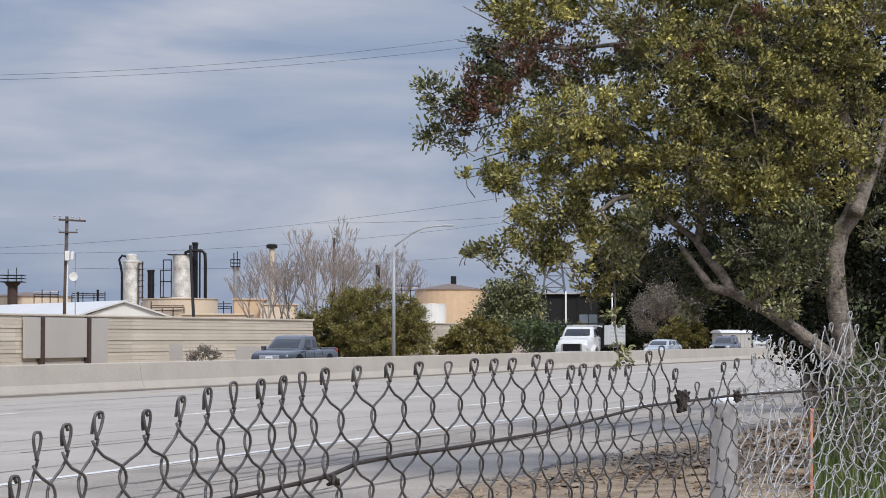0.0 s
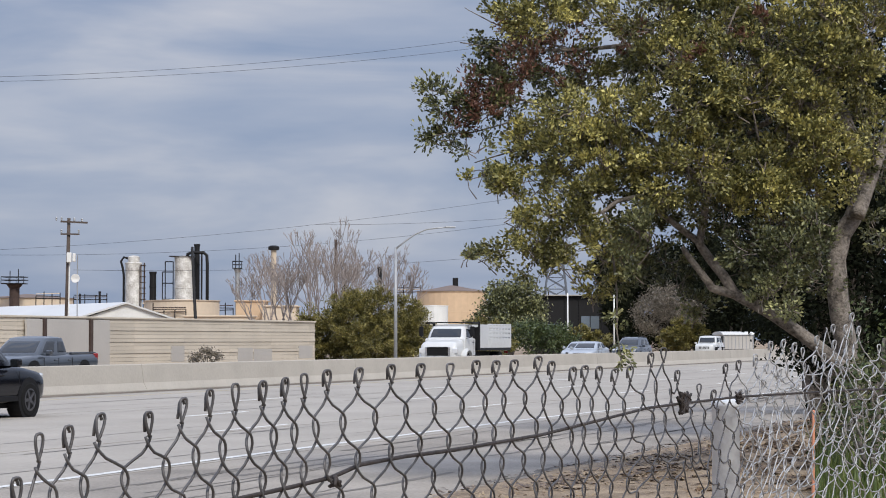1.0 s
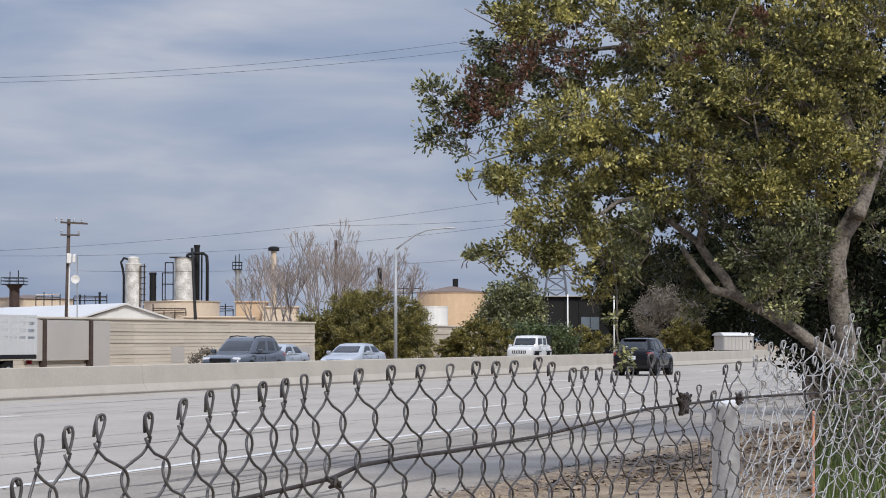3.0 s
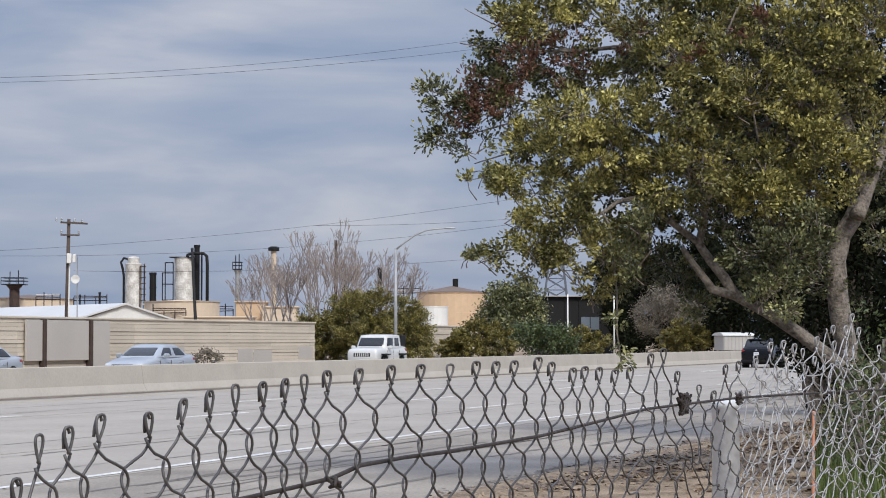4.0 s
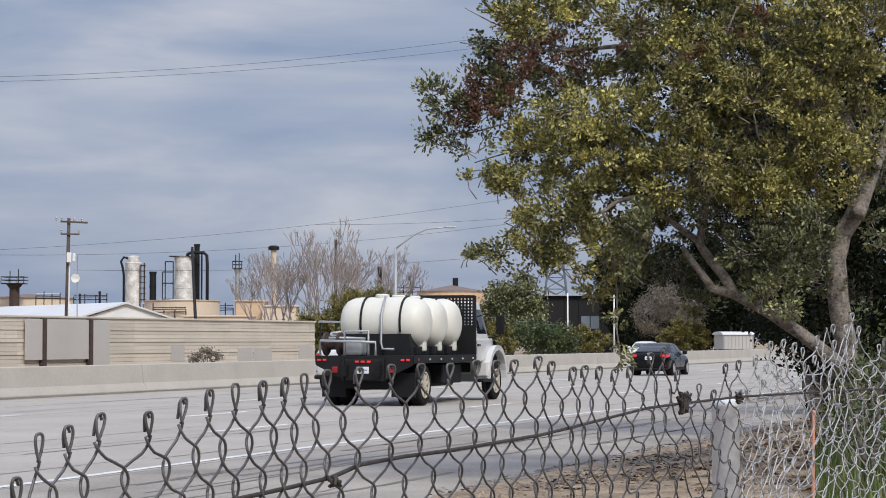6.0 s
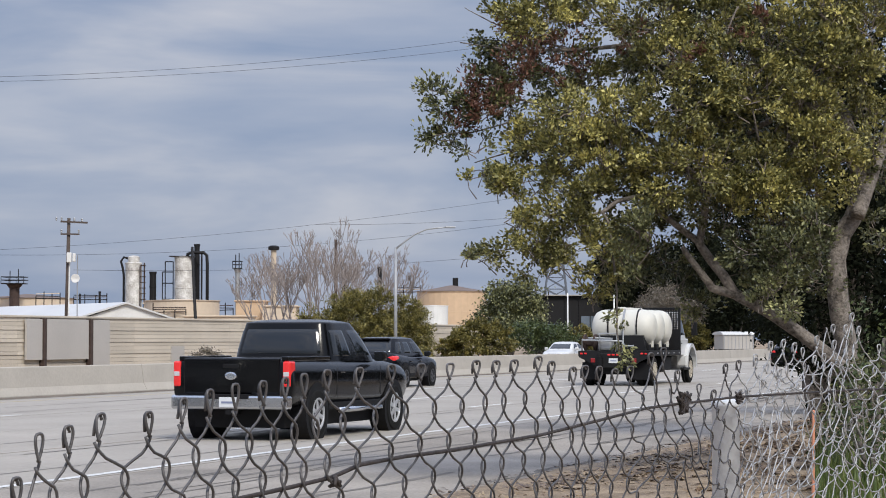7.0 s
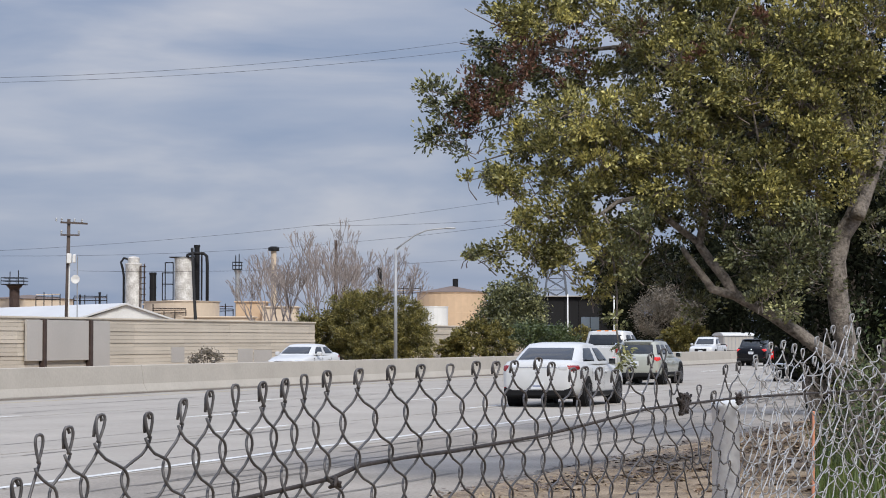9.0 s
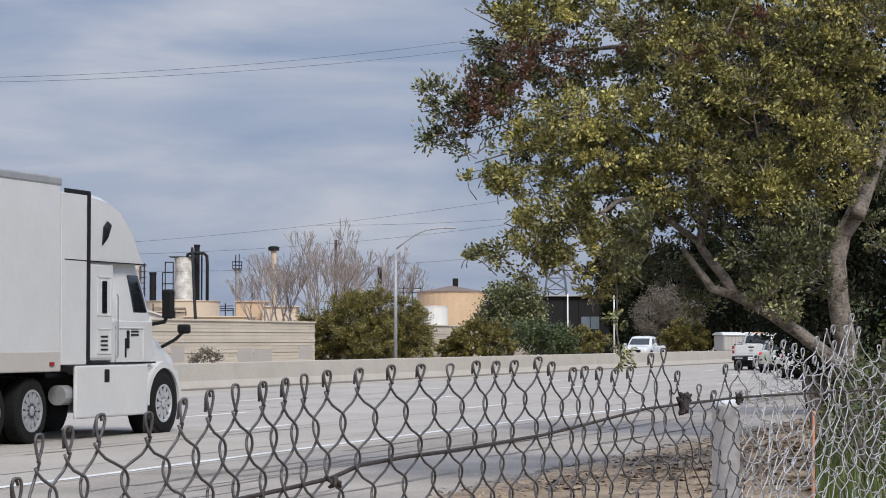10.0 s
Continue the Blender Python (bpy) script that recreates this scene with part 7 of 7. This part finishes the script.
    # headache rack of mesh
    part("rack_panel", boxed(1.0, 1.04, -1.18, 1.18, 1.20, 1.95), DARKSTEEL_M, t)
    for y in (-1.18, 1.18):
        part("rack_post", boxed(.99, 1.06, y - .04, y + .04, 1.2, 2.70, bevel=.01), DARKSTEEL_M, t)
    part("rack_rail", boxed(.99, 1.06, -1.18, 1.18, 2.64, 2.72, bevel=.01), DARKSTEEL_M, t)
    for k in range(26):
        y = -1.15 + .092 * k
        part("rack_bar", boxed(1.015, 1.03, y - .028, y + .028, 1.95, 2.64), DARKSTEEL_M, t)
    for k in range(8):
        part("rack_bar", boxed(1.01, 1.034, -1.15, 1.15, 1.98 + .083 * k, 2.02 + .083 * k), DARKSTEEL_M, t)
    truck_cab(t, 1.15, 1.10, 2.55, WHITE_P, 1.05, 1.0, .03)
    for y in (-1, 1):
        fender(t, 2.92, y * 1.04, .60, WHITE_P, .40)
        part("wheel_well", revolved([(.70, -.015), (.70, .015)], 24), TRIM_M, t, at=pose(2.92, y * 1.03, .62, 90, 0, 0))
        part("fender_skirt", boxed(2.05, 2.22, y * 1.03 - .17, y * 1.03 + .17, .62, 1.02, bevel=.04), WHITE_P, t)
    return t, wh


def stake_truck():
    t = thing("stake_bed_truck", "white stake bed truck with black headboard", "truck")
    wh = []
    part("deck", boxed(-4.9, .72, -1.2, 1.2, 1.0, 1.14, bevel=.02), DARKSTEEL_M, t)
    for y in (-.42, .42):
        part("chassis_rail", boxed(-4.7, 2.6, y - .06, y + .06, .68, .95), TRIM_M, t)
    # sides: a solid lower panel, then three slatted rows between the stakes
    for y in (-1.18, 1.18):
        part("side_panel", boxed(-4.9, .66, y - .02, y + .02, 1.14, 1.62, bevel=.005), WHITE_P, t)
        part("front_panel", boxed(-.9, .66, y - .022, y + .022, 1.62, 2.33, bevel=.005), WHITE_P, t)
        for z in (1.70, 1.93, 2.15):
            part("side_board", boxed(-4.9, -.9, y - .02, y + .02, z, z + .13, bevel=.005), WHITE_P, t)
        part("side_board", boxed(-4.9, -.9, y - .02, y + .02, 2.30, 2.37, bevel=.005), WHITE_P, t)
        for k in range(8):
            x = -4.83 + .56 * k
            part("stake", boxed(x - .07, x + .07, y - .026, y + .026, 1.14, 2.37, bevel=.008), WHITE_P, t)
    part("tail_panel", boxed(-4.94, -4.89, -1.2, 1.2, 1.14, 2.35, bevel=.01), WHITE_P, t)
    part("headboard", boxed(.72, .78, -1.2, 1.2, 1.14, 2.2, bevel=.01), DARKSTEEL_M, t)
    for y in (-1.2, 1.2):
        part("headboard_post", boxed(.71, .80, y - .05, y + .05, 1.0, 2.46, bevel=.01), DARKSTEEL_M, t)
        part("canopy_rail", boxed(.76, 1.9, y - .04, y + .04, 2.36, 2.42), DARKSTEEL_M, t)
    part("canopy", boxed(.76, 1.95, -1.22, 1.22, 2.40, 2.45, bevel=.02), DARKSTEEL_M, t)
    truck_cab(t, .90, 1.06, 2.22, WHITE_P, 1.10, .75, .10)
    for x, dual in ((-3.2, True), (2.45, False)):
        for y in (-1, 1):
            wh.append(wheel(t, x, y * 1.02, .47, .26, RIM_M, 8, dual))
    for y in (-1, 1):
        fender(t, 2.45, y * 1.03, .47, WHITE_P)
        lamp(t, "tail_lamp", -4.96, y * .9, .9, .04, .2, .12, RED_M, .01)
    plate(t, 3.87, .60, back=False)
    return t, wh


def semi_truck():
    """Road tractor with sleeper and roof fairing, and its box trailer."""
    t = thing("semi_truck", "white road tractor with sleeper cab pulling a box trailer", "truck")
    w = 1.26
    wh = []
    # sleeper and cab, front axle near x = 0
    part("sleeper", boxed(-3.35, -1.55, -w, w, 1.25, 2.85, bevel=.06), WHITE_P, t)
    part("cab_body", boxed(-1.58, .05, -w * .96, w * .96, 1.15, 1.95, bevel=.06), WHITE_P, t)
    cabin(t, -1.6, .20, 1.90, w * .955, -1.6, -.34, 2.86, w * .90, WHITE_P, (.46, .88), .06, rear=False)
    # roof fairing rising backwards
    prof = [(-.35, 2.84), (-.55, 3.15), (-.85, 3.5), (-1.25, 3.78), (-1.7, 3.92), (-2.35, 3.98), (-2.35, 2.84)]
    part("roof_fairing", loft(bmesh.new(), [[(x - (0 if abs(y) < 1.1 else .10), y, z if abs(y) < 1.1 or z < 2.9 else z - .10) for x, z in prof] for y in (-w, -1.05, 1.05, w)]), WHITE_P, t)
    part("side_extender", boxed(-3.40, -2.55, -w - .02, -w + .03, 1.2, 3.90, bevel=.01), WHITE_P, t)
    part("side_extender", boxed(-3.40, -2.55, w - .03, w + .02, 1.2, 3.90, bevel=.01), WHITE_P, t)
    part("fairing_back", boxed(-2.6, -2.36, -w + .05, w - .05, 2.84, 3.94, bevel=.03), WHITE_P, t)
    for y in (-1, 1):
        part("black_seam", boxed(-2.56, -2.44, y * (w + .012) - .02, y * (w + .012) + .02, 1.25, 3.95, bevel=.01), TRIM_M, t)
        part("black_seam", boxed(-3.3, -2.44, y * (w + .012) - .015, y * (w + .012) + .015, 3.90, 3.97, bevel=.01), TRIM_M, t)
        part("roof_seam", boxed(-3.3, -.4, y * (w + .012) - .012, y * (w + .012) + .012, 2.845, 2.862), TRIM_M, t)
        part("sleeper_window", boxed(-1.98, -1.82, y * (w + .002) - .015, y * (w + .002) + .015, 2.02, 2.55, bevel=.012), GLASS_M, t)
        bm = bmesh.new()
        loft(bm, [[(-2.0, yy, 3.12), (-1.96, yy, 3.42), (-1.82, yy, 3.52), (-1.68, yy, 3.46), (-1.80, yy, 3.26)] for yy in (y * w - .02, y * w + .012)])
        part("fairing_window", bm, GLASS_M, t)
        part("cab_window_band", boxed(-1.05, -1.0, y * w * .965 - .01, y * w * .965 + .01, 1.3, 1.62, bevel=.01), TRIM_M, t)
        part("door_handle", boxed(-.98, -.92, y * w * .968 - .02, y * w * .968 + .02, 1.45, 1.75, bevel=.01), TRIM_M, t)
        for k in range(4):
            part("text_bar", boxed(-2.02, -1.78, y * (w + .001) - .008, y * (w + .001) + .008, 1.42 + .07 * k, 1.45 + .07 * k), DARKSTEEL_M, t)
        for k in range(3):
            part("text_bar", boxed(-.82, -.55, y * w * .962 - .008, y * w * .962 + .008, 1.66 + .055 * k, 1.69 + .055 * k), DARKSTEEL_M, t)
        for x0, x1, z0, z1 in ((-2.14, -1.66, 1.98, 2.62), (-2.14, -1.66, 1.36, 1.78), (-3.2, -2.66, 1.50, 2.05), (-3.2, -2.66, 2.15, 2.70), (-1.40, -.35, 1.22, 1.80)):
            yy = y * (w if x0 < -1.5 else w * .962)
            for a, b, c, d in ((x0, x1, z0, z0 + .022), (x0, x1, z1 - .022, z1), (x0, x0 + .022, z0, z1), (x1 - .022, x1, z0, z1)):
                part("panel_rib", boxed(a, b, yy - .012, yy + .012, c, d, bevel=.005), WHITE_P, t)
        part("grab_rail", tubed([(-1.50, y * (w + .03), 1.30), (-1.50, y * (w + .05), 1.34), (-1.50, y * (w + .05), 2.3), (-1.50, y * (w + .03), 2.34)], .014, sides=6), CHROME_M, t)
        part("cab_lower_seam", boxed(-3.3, .0, y * (w + .004) - .012, y * (w + .004) + .012, 1.195, 1.225), TRIM_M, t)
        part("side_skirt", boxed(-2.9, -.30, y * (w - .01) - .03, y * (w - .01) + .03, .34, 1.19, bevel=.03), WHITE_P, t)
        part("skirt_notch", boxed(-1.92, -1.74, y * (w + .012) - .02, y * (w + .012) + .02, .90, 1.12, bevel=.02), TRIM_M, t)
        part("amber_strip", boxed(-.95, -.45, y * w - .012, y * w + .016, 1.155, 1.175), AMBER_M, t)
        m = part("mirror", boxed(-.02, .12, y * (w + .22) - .10, y * (w + .22) + .10, 1.95, 2.45, bevel=.04), TRIM_M, t)
        part("mirror_arm", tubed([(.0, y * w * .9, 1.85), (.05, y * (w + .15), 1.9), (.05, y * (w + .2), 2.0)], .035, sides=6), TRIM_M, m)
        hm = part("hood_mirror", boxed(.72, .82, y * (w + .18) - .12, y * (w + .18) + .12, 1.70, 1.86, bevel=.04), TRIM_M, t)
        part("mirror_arm", tubed([(.55, y * w * .86, 1.45), (.7, y * (w + .05), 1.6), (.76, y * (w + .16), 1.72)], .03, sides=6), TRIM_M, hm)
    # hood and bumper
    hood = [(-.05, .75, 1.92, w * .93), (.3, .70, 1.72, w * .92), (.7, .62, 1.52, w * .93), (1.0, .52, 1.36, w * .92), (1.22, .46, 1.15, w * .85), (1.30, .5, .95, w * .74)]
    part("hood", body_shell(dense(hood, 4)), WHITE_P, t, smooth=True)
    part("front_bumper", boxed(.95, 1.34, -w * .95, w * .95, .30, .62, bevel=.10), WHITE_P, t)
    part("grille", boxed(1.24, 1.31, -.55, .55, .62, 1.18, bevel=.03), TRIM_M, t)
    for y in (-1, 1):
        lamp(t, "headlamp", 1.12, y * .98, .92, .34, .28, .28, CLEAR_M, .06)
        bm = revolved([(.60, 0), (.60, .38)], 28)
        bmesh.ops.rotate(bm, verts=bm.verts[:], cent=(0, 0, 0), matrix=Matrix.Rotation(radians(-90), 3, "X"))
        part("wheel_arch", bm, TRIM_M, t, at=Matrix.Translation((.34, y * (w - .40) if y > 0 else -w + .02, .53)))
        wh.append(wheel(t, .34, y * 1.12, .51, .29, RIM_M, 10))
        fender(t, .34, y * 1.06, .51, WHITE_P, .44)
        for x in (-4.15, -5.45):
            wh.append(wheel(t, x, y * 1.05, .51, .28, STEEL_M, 12, True))
        for x in (-12.9, -14.2):
            wh.append(wheel(t, x, y * 1.05, .51, .28, STEEL_M, 12, True))
        part("chassis_rail", boxed(-6.1, 1.0, y * .42 - .06, y * .42 + .06, .78, 1.02), TRIM_M, t)
        part("mud_flap", boxed(-6.1, -6.07, y * .95 - .33, y * .95 + .33, .2, .95), TRIM_M, t)
    part("deck_plate", boxed(-3.4, -2.7, -1.0, 1.0, 1.0, 1.08), DARKSTEEL_M, t)
    part("air_tank", tubed([(-3.1, -1.05, .72), (-2.8, -1.05, .72)], .16, sides=12), STEEL_M, t)
    # trailer
    part("trailer_box", boxed(-16.6, -3.45, -1.29, 1.29, 1.35, 4.10, bevel=.03), WHITE_P, t)
    part("trailer_cap", boxed(-16.62, -3.42, -1.305, 1.305, 3.98, 4.14, bevel=.04), STEEL_M, t)
    part("trailer_base", boxed(-16.6, -3.44, -1.30, 1.30, 1.10, 1.42, bevel=.02), PANEL_M, t)
    for y in (-1, 1):
        lamp(t, "marker_lamp", -3.75, y * 1.31, 1.22, .14, .02, .06, RED_M, .005)
        part("landing_gear", boxed(-6.6, -6.48, y * .7 - .06, y * .7 + .06, .35, 1.2), STEEL_M, t)
    part("trailer_bogie", boxed(-15.0, -12.2, -.9, .9, .8, 1.12), TRIM_M, t)
    return t, wh


FLEET = []


def add(made, start, speed, lane, spin=True):
    """Note a vehicle's run: where it stands along the road at 0 s, its speed and its lane."""
    FLEET.append((made, start, speed, lane, spin))


# traffic on the camera's side, driving away
add(suv("black compact crossover with tinted windows on the highway", NAVY_P, 4.65, 1.86, 1.68, False, True, False), 9.94, 29.93, 23.5)
add(sedan("glossy black compact sedan with lit tail lamps", BLACK_P, 4.63, 1.80, 1.42, True), -108.3, 34.41, 22.4)
add(tank_truck(), -91.7, 24.3, 18.6)
def rack_wagon():
    t, wh = suv("white utility wagon carrying an overhead ladder rack", WHITE_P, 5.0, 1.98, 1.86, False, False, False)
    for y in (-.78, .78):
        part("rack_rail", boxed(-2.45, 1.3, y - .035, y + .035, 2.10, 2.17, bevel=.01), STEEL_M, t)
        for x in (-2.35, -1.0, .25):
            part("rack_post", tubed([(x, y, 1.15 if x < -2 else 1.78), (x, y, 2.12)], .03, sides=6), DARKSTEEL_M, t)
    for x in (-2.4, -1.6, -.8, 0, .8, 1.25):
        part("rack_bar", boxed(x - .03, x + .03, -.80, .80, 2.11, 2.16, bevel=.008), STEEL_M, t)
    return t, wh


add(rack_wagon(), -147.5, 36.0, 25.2)
add(pickup("glossy black crew cab pickup with chrome bumper", BLACK_P, 5.85, 2.03, 1.90, True), -150.55, 26.58, 14.3)
add(suv("dark blue black crossover with lit tail lamps", NAVY_P, 4.6, 1.86, 1.66, True, True, False), -163.28, 33.55, 25.5)
add(suv("pale khaki crossover with black cladding and roof rails", KHAKI_P, 4.42, 1.80, 1.58, True), -178.13, 28.71, 18.75)
add(pickup("white crew cab pickup with bed rack and black bumper", WHITE_P, 5.85, 2.03, 1.94, False, False, True), -205.3, 32.33, 21.5)
add(sedan("large white sedan with dark lower bumper", WHITE_P, 5.10, 1.92, 1.54, False, 1), -289.1, 38.12, 14.7)
add(semi_truck(), -239.05, 27.4, 18.0)
# traffic beyond the barrier, coming towards the camera
add(pickup("slate grey crew cab pickup coming the other way", GREY_P, 5.55, 1.92, 1.66, False), 89.85, -23.03, 36.4, False)
add(stake_truck(), 135.95, -25.91, 35.5, False)
add(sedan("silver sedan coming the other way", SILVER_P, 4.6, 1.8, 1.42, False), 176.2, -27.0, 39.6, False)
add(suv("dark grey sport utility car coming the other way", GREY_P, 4.7, 1.86, 1.72, False), 181.05, -32.73, 35.8, False)
add(suv("boxy white off-road car with black fender flares", WHITE_P, 4.3, 1.88, 1.84, False, False, False, None, True), 220.8, -27.97, 39.7, False)
add(sedan("pale silver sedan coming the other way", SILVER_P, 4.7, 1.8, 1.44, False), 163.0, -21.54, 37.0, False)
add(sedan("white sedan coming the other way", WHITE_P, 4.7, 1.82, 1.42, False), 287.0, -21.64, 37.0, False)
add(pickup("white pickup far down the other lanes", WHITE_P, 5.5, 1.95, 1.80, False, False), 365.0, -21.5, 35.4, False)


def motions():
    ends = (0.0, 1 / FPS) + tuple(0.5 * k for k in range(1, 20)) + (10.0 - 1 / FPS, 10.0)
    for (ob, wheels), start, speed, lane, spin in FLEET:
        turn = 0 if speed > 0 else 180
        walk(ob, [(t, pose(start + speed * t, lane, 0, 0, 0, turn)) for t in ends])
        for wh in wheels if spin else ():
            p = wh.matrix_basis.translation.copy()
            walk(wh, [(0.25 * k, pose(p.x, p.y, p.z, 0, 80 * k, 0)) for k in range(41)])


motions()
